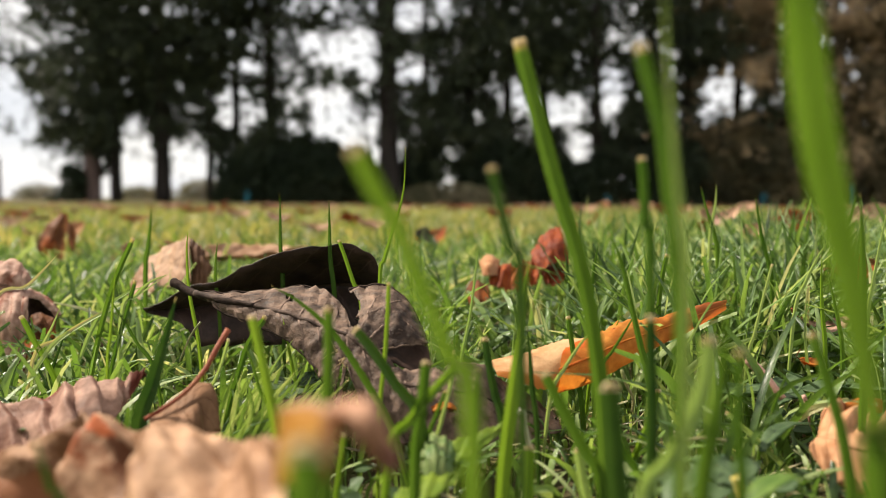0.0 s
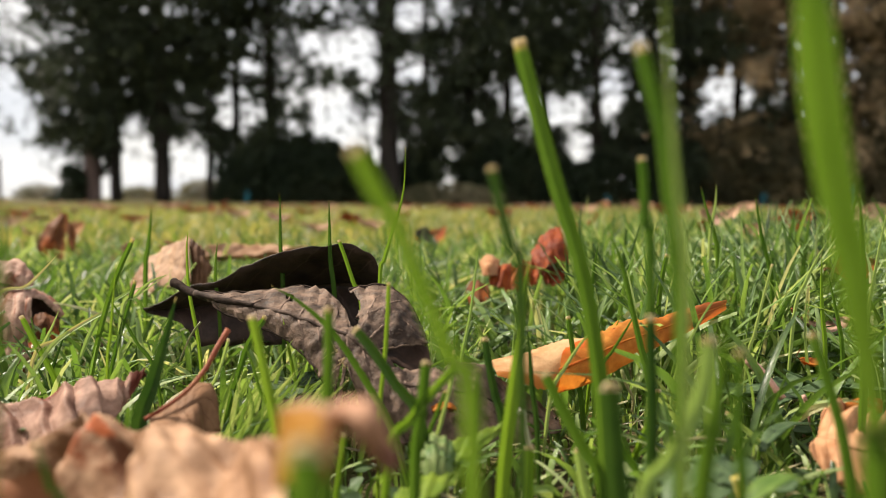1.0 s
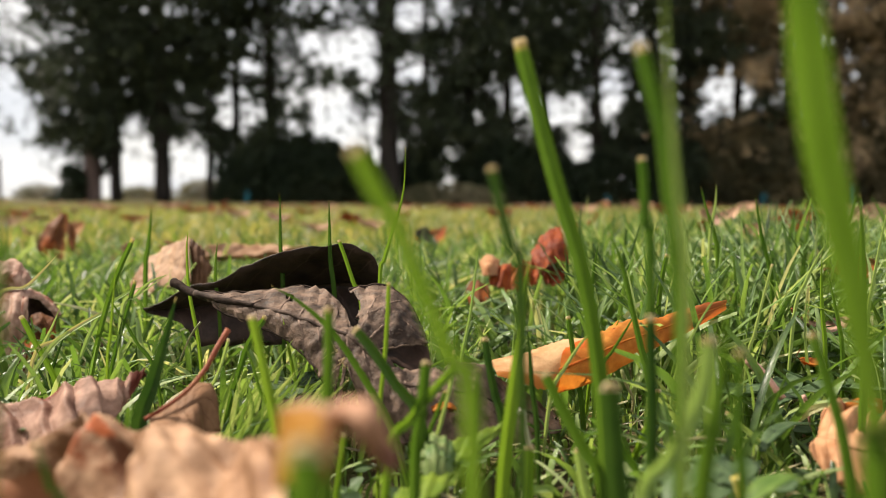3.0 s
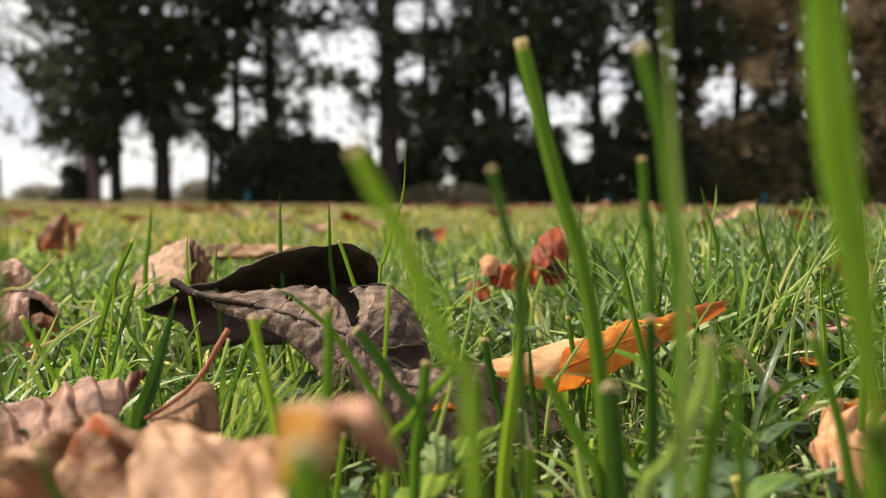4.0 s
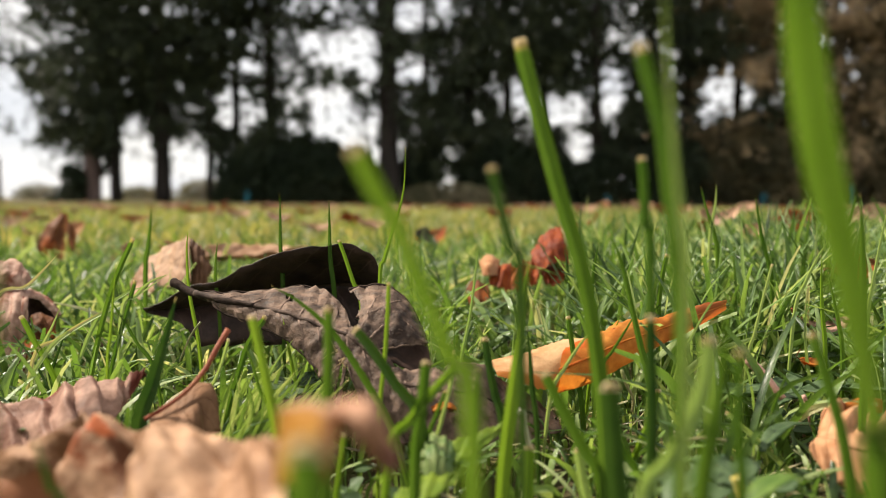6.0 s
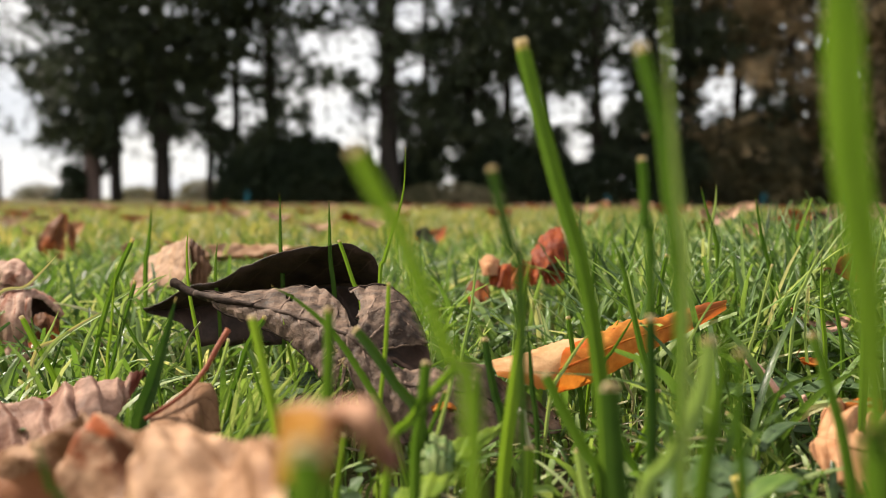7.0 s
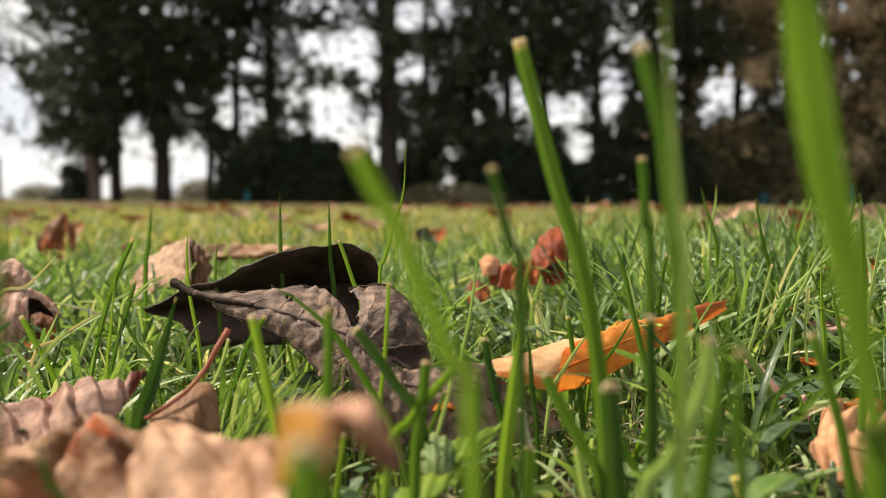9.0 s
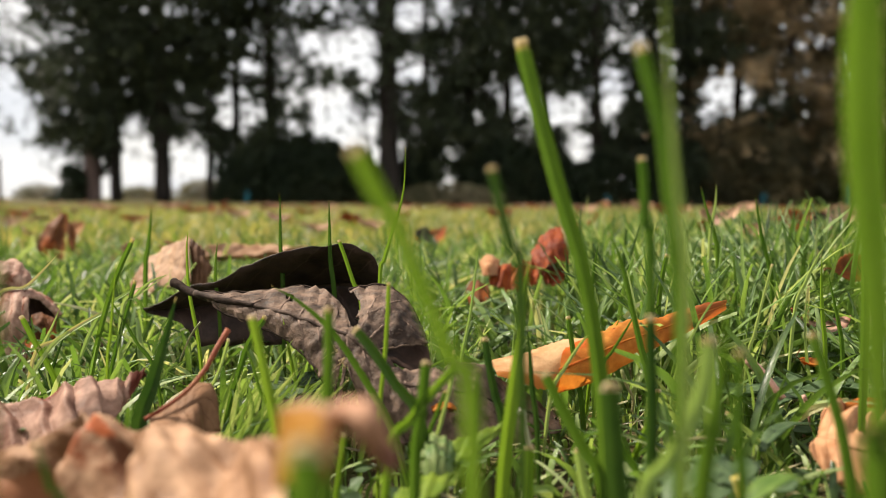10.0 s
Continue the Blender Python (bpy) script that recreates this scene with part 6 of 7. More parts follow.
# the red-brown leaf farther back
red_leaf = sheet_leaf("red", "glossy red-brown leaf standing on edge in the grass", (
    [(0.0411, 0.3720, 0.0392), (0.0461, 0.3740, 0.0465), (0.0515, 0.3750, 0.0507), (0.0563, 0.3740, 0.0513), (0.0588, 0.3710, 0.0467)],
    [(0.0418, 0.3640, 0.0356), (0.0457, 0.3620, 0.0404), (0.0496, 0.3610, 0.0433), (0.0538, 0.3620, 0.0440), (0.0574, 0.3650, 0.0413)],
    [(0.0424, 0.3600, 0.0313), (0.0461, 0.3570, 0.0337), (0.0495, 0.3560, 0.0358), (0.0532, 0.3570, 0.0367), (0.0559, 0.3600, 0.0349)]),
    36, 24, pleat=0.0006, pleats=3, skew=0.5, ruffle=0.0016, fine=0.0003, fray=0.0012, seed=9)
add_sheet(red_leaf, "pale_edge", "sand", (
    [(0.0571, 0.3740, 0.0513), (0.0593, 0.3710, 0.0467), (0.0580, 0.3670, 0.0403), (0.0544, 0.3620, 0.0360)],
    [(0.0560, 0.3720, 0.0511), (0.0574, 0.3670, 0.0466), (0.0561, 0.3630, 0.0409), (0.0526, 0.3580, 0.0366)],
    [(0.0548, 0.3710, 0.0506), (0.0557, 0.3660, 0.0464), (0.0544, 0.3620, 0.0415), (0.0510, 0.3580, 0.0371)]),
    26, 8, ruffle=0.0008, fray=0.0005, seed=29, label="pale peach turned-up edge")
add_sheet(red_leaf, "curled_half", "red", (
    [(0.0206, 0.3720, 0.0366), (0.0266, 0.3710, 0.0351), (0.0331, 0.3700, 0.0346), (0.0396, 0.3700, 0.0367), (0.0434, 0.3690, 0.0389)],
    [(0.0212, 0.3640, 0.0315), (0.0262, 0.3620, 0.0306), (0.0323, 0.3610, 0.0300), (0.0379, 0.3610, 0.0312), (0.0430, 0.3610, 0.0333)],
    [(0.0215, 0.3600, 0.0254), (0.0264, 0.3570, 0.0240), (0.0324, 0.3560, 0.0236), (0.0379, 0.3560, 0.0251), (0.0434, 0.3570, 0.0281)]),
    44, 24, pleat=0.0022, pleats=4, skew=0.6, ruffle=0.003, fine=0.0004, fray=0.002, seed=10)
add_sheet(red_leaf, "pale_lobe", "tan", (
    [(0.0164, 0.3720, 0.0355), (0.0195, 0.3720, 0.0382), (0.0231, 0.3710, 0.0382), (0.0262, 0.3700, 0.0357)],
    [(0.0171, 0.3660, 0.0329), (0.0195, 0.3620, 0.0348), (0.0226, 0.3620, 0.0348), (0.0252, 0.3630, 0.0326)],
    [(0.0180, 0.3630, 0.0295), (0.0199, 0.3590, 0.0299), (0.0224, 0.3590, 0.0299), (0.0249, 0.3610, 0.0292)]),
    24, 14, ruffle=0.0014, fray=0.0012, seed=32, label="pale peach lobe")
add_sheet(red_leaf, "dark_lobe", "brown", (
    [(0.0110, 0.3700, 0.0243), (0.0147, 0.3690, 0.0263), (0.0188, 0.3680, 0.0259), (0.0219, 0.3670, 0.0239)],
    [(0.0109, 0.3640, 0.0211), (0.0144, 0.3620, 0.0224), (0.0185, 0.3610, 0.0225), (0.0216, 0.3620, 0.0213)],
    [(0.0118, 0.3600, 0.0169), (0.0148, 0.3580, 0.0172), (0.0183, 0.3570, 0.0178), (0.0209, 0.3580, 0.0182)]),
    24, 14, pleat=0.001, pleats=3, ruffle=0.0018, fray=0.0014, seed=33, label="dark brown lobe in the grass")
add_sheet(red_leaf, "curled_side", "red", (
    [(0.0444, 0.3660, 0.0318), (0.0488, 0.3660, 0.0339), (0.0535, 0.3660, 0.0349), (0.0561, 0.3660, 0.0334)],
    [(0.0446, 0.3610, 0.0292), (0.0484, 0.3590, 0.0304), (0.0525, 0.3590, 0.0309), (0.0551, 0.3610, 0.0302)],
    [(0.0453, 0.3580, 0.0262), (0.0484, 0.3550, 0.0262), (0.0520, 0.3550, 0.0267), (0.0543, 0.3570, 0.0270)]),
    26, 14, pleat=0.0012, pleats=3, ruffle=0.0018, fray=0.0014, seed=30)
# the hollow curled leaf at the side
side_leaf = sheet_leaf("mauve", "crumpled hollow mauve-brown leaf leaning in the grass", (
    [(-0.1769, 0.3060, 0.0329), (-0.1693, 0.3040, 0.0327), (-0.1624, 0.3010, 0.0313), (-0.1566, 0.2980, 0.0291), (-0.1546, 0.2960, 0.0251)],
    [(-0.1716, 0.2960, 0.0208), (-0.1631, 0.2920, 0.0218), (-0.1569, 0.2890, 0.0219), (-0.1536, 0.2890, 0.0206), (-0.1531, 0.2910, 0.0184)],
    [(-0.1688, 0.2900, 0.0050), (-0.1603, 0.2860, 0.0048), (-0.1552, 0.2840, 0.0052), (-0.1520, 0.2850, 0.0060), (-0.1515, 0.2880, 0.0075)]),
    44, 30, pleat=0.0009, pleats=4, skew=0.5, saw=0.6, ruffle=0.0016, fine=0.0003, fray=0.0008, seed=11,
    veins=[([(u, 0.05), (u + 0.06, 0.5), (u + 0.05, 0.95)], 0.0003, "petiole") for u in (0.2, 0.45, 0.7)])
add_sheet(side_leaf, "upper_lobe", "mauve", (
    [(-0.1762, 0.3090, 0.0387), (-0.1701, 0.3090, 0.0401), (-0.1651, 0.3080, 0.0410), (-0.1605, 0.3060, 0.0379), (-0.1570, 0.3040, 0.0338)],
    [(-0.1735, 0.3040, 0.0359), (-0.1663, 0.3020, 0.0368), (-0.1615, 0.3010, 0.0369), (-0.1586, 0.3010, 0.0351), (-0.1566, 0.3020, 0.0329)],
    [(-0.1725, 0.3020, 0.0322), (-0.1654, 0.3000, 0.0322), (-0.1606, 0.2990, 0.0315), (-0.1582, 0.3000, 0.0314), (-0.1566, 0.3010, 0.0317)]),
    36, 18, pleat=0.0006, pleats=4, skew=0.5, ruffle=0.0014, fine=0.0003, fray=0.0008, seed=23)
# dark sheet added to paint the shade inside the hollow
add_sheet(side_leaf, "inner_wall", "hollow_shade_brown", (
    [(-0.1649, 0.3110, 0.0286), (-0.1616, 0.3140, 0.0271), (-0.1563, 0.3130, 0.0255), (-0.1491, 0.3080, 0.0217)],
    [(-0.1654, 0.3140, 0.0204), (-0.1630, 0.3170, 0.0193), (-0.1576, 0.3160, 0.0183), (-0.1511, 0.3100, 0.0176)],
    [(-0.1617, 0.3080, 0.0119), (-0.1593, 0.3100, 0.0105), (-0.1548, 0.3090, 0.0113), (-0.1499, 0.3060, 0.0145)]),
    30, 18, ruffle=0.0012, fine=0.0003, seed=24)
add_sheet(side_leaf, "curled_rim", "mauve", (
    [(-0.1615, 0.3030, 0.0302), (-0.1580, 0.3050, 0.0302), (-0.1536, 0.3060, 0.0283), (-0.1484, 0.3040, 0.0246), (-0.1452, 0.3020, 0.0208)],
    [(-0.1586, 0.2990, 0.0291), (-0.1551, 0.3000, 0.0290), (-0.1514, 0.3010, 0.0270), (-0.1478, 0.3010, 0.0235), (-0.1456, 0.3010, 0.0203)],
    [(-0.1571, 0.2980, 0.0273), (-0.1544, 0.2990, 0.0272), (-0.1518, 0.3000, 0.0256), (-0.1489, 0.3005, 0.0223), (-0.1469, 0.3010, 0.0194)]),
    44, 12, pleat=0.0004, pleats=6, ruffle=0.001, fine=0.0003, fray=0.0006, seed=27, label="pinkish curled rim")
add_sheet(side_leaf, "folded_lobe", "brown", (
    [(-0.1584, 0.3030, 0.0193), (-0.1554, 0.3040, 0.0214), (-0.1516, 0.3040, 0.0205), (-0.1477, 0.3030, 0.0180)],
    [(-0.1558, 0.2990, 0.0161), (-0.1519, 0.2980, 0.0177), (-0.1483, 0.2980, 0.0171), (-0.1463, 0.3000, 0.0153)],
    [(-0.1548, 0.2980, 0.0119), (-0.1504, 0.2960, 0.0110), (-0.1475, 0.2960, 0.0112), (-0.1462, 0.2990, 0.0122)]),
    34, 18, pleat=0.0006, pleats=3, ruffle=0.0014, fine=0.0003, fray=0.0008, seed=25)
add_sheet(side_leaf, "rusty_lobe", "rust", (
    [(-0.1726, 0.3030, 0.0097), (-0.1663, 0.3030, 0.0115), (-0.1604, 0.3030, 0.0111), (-0.1548, 0.3020, 0.0095)],
    [(-0.1693, 0.2970, 0.0066), (-0.1621, 0.2950, 0.0078), (-0.1564, 0.2950, 0.0074), (-0.1524, 0.2970, 0.0070)],
    [(-0.1673, 0.2930, 0.0012), (-0.1602, 0.2910, 0.0002), (-0.1545, 0.2910, 0.0010), (-0.1509, 0.2930, 0.0033)]),
    34, 18, ruffle=0.0014, fine=0.0003, fray=0.001, seed=12)
# the upright brown leaf
upright = fallen_leaf("brown", "upright brown leaf with light shining through painted as a rusty flap",
            [(-0.2864, 0.5800, 0.0166), (-0.2951, 0.5800, 0.0248), (-0.2940, 0.5800, 0.0347), (-0.2879, 0.5850, 0.0452), (-0.2792, 0.5900, 0.0542)],
            [(-0.2806, 0.5750, 0.0178), (-0.2795, 0.5700, 0.0267), (-0.2793, 0.5700, 0.0348), (-0.2781, 0.5750, 0.0447), (-0.2792, 0.5880, 0.0530)],
            [(-0.2781, 0.5800, 0.0166), (-0.2746, 0.5800, 0.0248), (-0.2762, 0.5850, 0.0352), (-0.2766, 0.5900, 0.0450), (-0.2777, 0.5920, 0.0537)],
            nu=30, nv=6, bulge=0.2, ruffle=0.003, seed=13, thickness=0)
# rust-coloured flap added to paint the glow of light through the leaf
add_flap(upright, "torn_lobe", "rust",
         [(-0.2877, 0.5720, 0.0286), (-0.2859, 0.5720, 0.0347), (-0.2835, 0.5740, 0.0387), (-0.2812, 0.5760, 0.0398)], [(-0.2842, 0.5680, 0.0248), (-0.2816, 0.5680, 0.0305), (-0.2797, 0.5700, 0.0336), (-0.2782, 0.5720, 0.0351)],
         [(-0.2828, 0.5680, 0.0200), (-0.2798, 0.5680, 0.0248), (-0.2779, 0.5700, 0.0271), (-0.2768, 0.5720, 0.0286)], nu=16, nv=4, bulge=0.15, ruffle=0.002, teeth=0.2, tooth=5, seed=41, thickness=0)
fallen_leaf("brown", "dark curled leaf edge behind an upright leaf",
            [(-0.2937, 0.6200, 0.0466), (-0.2925, 0.6200, 0.0409), (-0.2915, 0.6200, 0.0321), (-0.2901, 0.6200, 0.0189)], [(-0.2886, 0.6150, 0.0476), (-0.2853, 0.6120, 0.0412), (-0.2847, 0.6120, 0.0326), (-0.2842, 0.6120, 0.0195)],
            [(-0.2884, 0.6200, 0.0458), (-0.2855, 0.6200, 0.0396), (-0.2853, 0.6200, 0.0321), (-0.2848, 0.6200, 0.0189)], nu=20, nv=4, ruffle=0.002, seed=14, thickness=0)
# the sandy leaf folded like a roof
roof_leaf = sheet_leaf("sand", "sandy brown leaf folded like a roof over the grass", (
    [(-0.1572, 0.4000, 0.0205), (-0.1486, 0.3960, 0.0325), (-0.1374, 0.3910, 0.0401), (-0.1277, 0.3870, 0.0445), (-0.1218, 0.3840, 0.0460)],
    [(-0.1524, 0.3840, 0.0181), (-0.1425, 0.3800, 0.0268), (-0.1321, 0.3770, 0.0335), (-0.1239, 0.3750, 0.0371), (-0.1188, 0.3740, 0.0385)],
    [(-0.1467, 0.3680, 0.0153), (-0.1359, 0.3660, 0.0201), (-0.1257, 0.3640, 0.0242), (-0.1195, 0.3640, 0.0263), (-0.1153, 0.3640, 0.0273)]),
    50, 24, pleat=0.0009, pleats=5, skew=0.6, saw=0.6, ruffle=0.002, fine=0.0004, fray=0.0015, seed=15)
# the half turned from the sun, its shade set by a darker material
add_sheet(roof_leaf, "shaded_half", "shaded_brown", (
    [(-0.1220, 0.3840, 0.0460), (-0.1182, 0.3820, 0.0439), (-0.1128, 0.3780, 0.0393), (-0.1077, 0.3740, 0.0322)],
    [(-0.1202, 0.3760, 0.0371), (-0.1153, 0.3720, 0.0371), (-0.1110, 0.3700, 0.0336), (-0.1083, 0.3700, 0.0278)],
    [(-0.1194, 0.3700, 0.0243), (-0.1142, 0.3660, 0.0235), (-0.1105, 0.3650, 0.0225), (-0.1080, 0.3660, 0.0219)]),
    40, 24, pleat=0.0012, pleats=4, skew=0.4, saw=0.6, ruffle=0.0022, fine=0.0004, fray=0.002, seed=16, label="hanging half coloured dark brown for shade")
# the cupped leaf at the far side
cup_leaf = fallen_leaf("tan", "cupped orange-tan dead leaf resting on the turf",
            [(0.0841, 0.1720, 0.0172), (0.0887, 0.1750, 0.0184), (0.0931, 0.1760, 0.0152), (0.0981, 0.1760, 0.0152), (0.1056, 0.1780, 0.0152)],
            [(0.0774, 0.1620, 0.0156), (0.0789, 0.1580, 0.0162), (0.0821, 0.1560, 0.0151), (0.0877, 0.1570, 0.0142), (0.0951, 0.1600, 0.0144)],
            [(0.0740, 0.1580, 0.0139), (0.0753, 0.1540, 0.0107), (0.0786, 0.1520, 0.0082), (0.0842, 0.1520, 0.0069), (0.0925, 0.1550, 0.0069)],
            nu=40, nv=9, bulge=0.24, pleat=0.1, pleats=5, ruffle=0.0014, seed=17)
add_flap(cup_leaf, "curled_edge", "orange",
         [(0.0850, 0.1730, 0.0173), (0.0889, 0.1750, 0.0191), (0.0946, 0.1780, 0.0199), (0.1002, 0.1800, 0.0189)], [(0.0845, 0.1710, 0.0169), (0.0884, 0.1730, 0.0182), (0.0939, 0.1760, 0.0189), (0.0994, 0.1780, 0.0181)],
         [(0.0853, 0.1710, 0.0157), (0.0885, 0.1720, 0.0167), (0.0932, 0.1740, 0.0174), (0.0983, 0.1760, 0.0171)], nu=20, nv=4, bulge=0.2, ruffle=0.0005, seed=18)
# the scrap of orange leaf beneath the long one
fallen_leaf("orange", "small scrap of orange leaf under the grass",
            [(-0.0031, 0.1820, 0.0165), (-0.0012, 0.1840, 0.0175), (0.0015, 0.1850, 0.0171), (0.0032, 0.1850, 0.0157)], [(-0.0029, 0.1810, 0.0164), (-0.0008, 0.1810, 0.0173), (0.0014, 0.1810, 0.0173), (0.0030, 0.1820, 0.0162)],
            [(-0.0025, 0.1800, 0.0161), (-0.0005, 0.1790, 0.0168), (0.0014, 0.1790, 0.0171), (0.0029, 0.1810, 0.0161)], nu=16, nv=4, ruffle=0.0004, seed=19)


def dry_stem(points, radius, material, label):
    root = Vector(points[0])
    v, f, uv = tube([Vector(p) - root for p in points], [radius, radius, radius * 0.9, radius * 0.7], 14, 8)
    ob = mesh_object("dry_stem", v, f, MAT[material], uv)
    ob.location = root
    return tagged(ob, label, "stem", "dry stems in the turf")


dry_stem([(0.0750, 0.1950, 0.0252), (0.0774, 0.1940, 0.0228), (0.0795, 0.1920, 0.0200), (0.0820, 0.1900, 0.0166)], 0.0012, "pink_straw", "short pinkish dry stem lying in the grass")
dry_stem([(0.0488, 0.1300, 0.0187), (0.0492, 0.1300, 0.0177), (0.0494, 0.1300, 0.0164), (0.0496, 0.1300, 0.0143)], 0.0011, "yellow_bud", "small yellowish sprout tip in the turf")
dry_stem([(0.0869, 0.1900, 0.0174), (0.0881, 0.1900, 0.0144), (0.0887, 0.1900, 0.0112), (0.0896, 0.1900, 0.0084)], 0.0005, "pink_straw", "short pinkish dry stem lying in the grass")
dry_stem([(0.0891, 0.2000, 0.0094), (0.0902, 0.2000, 0.0079), (0.0914, 0.2000, 0.0062), (0.0921, 0.2000, 0.0040)], 0.0005, "pink_straw", "short pinkish dry stem lying in the grass")
dry_stem([(0.0130, 0.1520, 0.0233), (0.0154, 0.1510, 0.0241), (0.0159, 0.1520, 0.0212), (0.0171, 0.1540, 0.0161)], 0.0006, "white_shred", "bleached shred curling from a cut grass sheath")
dry_stem([(0.0430, 0.1900, 0.0236), (0.0441, 0.1900, 0.0202), (0.0458, 0.1900, 0.0167), (0.0456, 0.1900, 0.0133)], 0.0004, "straw", "thin dry stem lying in the grass")
dry_stem([(0.0577, 0.1600, 0.0156), (0.0550, 0.1600, 0.0158), (0.0525, 0.1600, 0.0161), (0.0496, 0.1600, 0.0156)], 0.0004, "straw", "bleached dry stem lying in the grass")
dry_stem([(-0.0642, 0.2100, 0.0321), (-0.0665, 0.2100, 0.0291), (-0.0684, 0.2100, 0.0253), (-0.0700, 0.2100, 0.0215)], 0.00028, "straw", "bleached thin stem between the blades")



def litter_leaf(x, y, z, length, width, yaw, pitch, roll, curl, material, label, seed):
    """A curled leaf of the litter farther out."""
    mid = [(length * (t - 0.5), 0, curl * length * ((t - 0.5) ** 2 * 2.2)) for t in (0, 0.25, 0.5, 0.75, 1)]
    prof = (0.06, 0.75, 1.0, 0.7, 0.03)
    cup = 0.35 + 0.4 * abs(curl)
    left = [(m[0], -width / 2 * q, m[2] + cup * width / 2 * q) for m, q in zip(mid, prof)]
    right = [(m[0], width / 2 * q, m[2] + cup * width / 2 * q * 0.7) for m, q in zip(mid, prof)]
    v, f, uv = leaf_surface(left, mid, right, 24, 5, 0.15, 0.06, 6, length * 0.03, 0.1, 14, seed=seed)
    base = new("fallen_leaf")
    thick(mesh_object("blade", v, f, MAT[material], uv, parent=base), 0.0003)
    st = Vector(mid[0])
    v, f, uv = tube([st + Vector((-length * 0.3, 0, 0.004)), st + Vector((-length * 0.15, 0.001, 0.001)), st + Vector((length * 0.05, 0, 0))],
                    [min(0.0009, length * q) for q in (0.016, 0.013, 0.011)], 8, 6)
    mesh_object("stalk", v, f, MAT["petiole"], uv, parent=base)
    base.matrix_basis = pose(x, y, z + dip(x, y), roll, pitch, yaw)
    return tagged(base, label, "leaf", "fallen leaves on the lawn")


litter_leaf(*(-0.6202, 2.0000, 0.0283), 0.09, 0.05, 10, 0, 10, 0.4, "brown", "curled brown leaf lying on the lawn", 30)
litter_leaf(*(-0.3208, 1.9000, 0.0248), 0.07, 0.04, 40, 0, 0, 0.5, "brown", "curled brown leaf lying on the lawn", 31)
litter_leaf(*(-0.1391, 1.2000, 0.0261), 0.06, 0.035, 80, 5, 10, 0.5, "brown", "curled brown leaf lying on the lawn", 32)
litter_leaf(*(-0.0119, 0.7000, 0.0254), 0.035, 0.022, 30, -15, 30, 0.6, "orange", "small orange leaf lying on the lawn", 33)
litter_leaf(*(-0.0173, 0.6800, 0.0256), 0.03, 0.025, 100, -25, 30, 0.6, "black_brown", "blackish curled leaf lying on the lawn", 34)
litter_leaf(*(-0.1231, 0.5200, 0.0253), 0.07, 0.035, 5, 0, 12, 0.2, "sand", "pale sandy leaf lying on the lawn", 35)
litter_leaf(*(-0.1462, 0.5300, 0.0245), 0.05, 0.03, 20, 0, 15, 0.2, "sand", "pale sandy leaf lying on the lawn", 36)
litter_leaf(*(-0.2256, 0.5600, 0.0182), 0.03, 0.016, 70, -55, 20, 0.4, "sand", "pale sandy leaf lying on the lawn", 37)
litter_leaf(*(-0.3482, 0.7500, 0.0306), 0.03, 0.025, 20, -20, 40, 0.5, "tan", "tan leaf lying on the lawn", 38)
litter_leaf(*(0.1482, 0.4500, 0.0539), 0.012, 0.01, 60, -40, 40, 0.5, "sand", "pale sandy leaf lying on the lawn", 39)
litter_leaf(*(0.1798, 0.5000, 0.0530), 0.014, 0.01, 10, -30, 30, 0.5, "sand", "pale sandy leaf lying on the lawn", 40)
litter_leaf(*(0.1700, 0.4400, 0.0448), 0.015, 0.012, 40, -20, 30, 0.5, "sand", "pale sandy leaf lying on the lawn", 41)
litter_leaf(*(0.4148, 1.1000, 0.0487), 0.035, 0.02, 10, -10, 30, 0.4, "sand", "pale sandy leaf lying on the lawn", 42)
litter_leaf(*(0.2047, 0.4700, 0.0504), 0.024, 0.014, 10, -10, 60, 0.6, "brown", "curled brown leaf lying on the lawn", 43)
litter_leaf(*(0.2744, 0.5500, 0.0526), 0.03, 0.016, 0, 0, 60, 0.3, "sand", "pale sandy leaf lying on the lawn", 44)
litter_leaf(*(0.1541, 0.3000, 0.0382), 0.017, 0.011, 0, -10, 70, 0.4, "brown", "curled brown leaf lying on the lawn", 45)
litter_leaf(*(0.1613, 0.5000, 0.0456), 0.012, 0.008, 60, -40, 40, 0.5, "brown", "curled brown leaf lying on the lawn", 46)
litter_leaf(*(0.3269, 0.6000, 0.0515), 0.035, 0.018, 0, 0, 50, 0.3, "sand", "pale sandy leaf lying on the lawn", 47)
litter_leaf(*(0.1448, 0.8000, 0.0368), 0.03, 0.012, -30, -20, 20, 0.4, "brown", "curled brown leaf lying on the lawn", 48)
litter_leaf(*(0.1244, 0.2600, 0.0210), 0.02, 0.01, 20, 0, 20, 0.5, "mauve", "pinkish brown curled leaf on the lawn", 49)
litter_leaf(*(0.1040, 0.2250, 0.0175), 0.008, 0.005, 30, 0, 20, 0.4, "orange", "small orange leaf lying on the lawn", 50)
litter_leaf(*(0.1085, 1.6000, 0.0255), 0.07, 0.05, 30, 0, 20, 0.5, "brown", "curled brown leaf lying on the lawn", 51)
litter_leaf(*(0.3128, 1.8000, 0.0295), 0.07, 0.05, 30, 0, 20, 0.5, "sand", "pale sandy leaf lying on the lawn", 52)
litter_leaf(*(-0.1306, 2.2000, 0.0216), 0.08, 0.05, 0, 0, 20, 0.5, "sand", "pale sandy leaf lying on the lawn", 53)
litter_leaf(*(-1.0253, 3.0000, 0.0269), 0.09, 0.06, 30, 0, 20, 0.5, "sand", "pale sandy leaf lying on the lawn", 54)
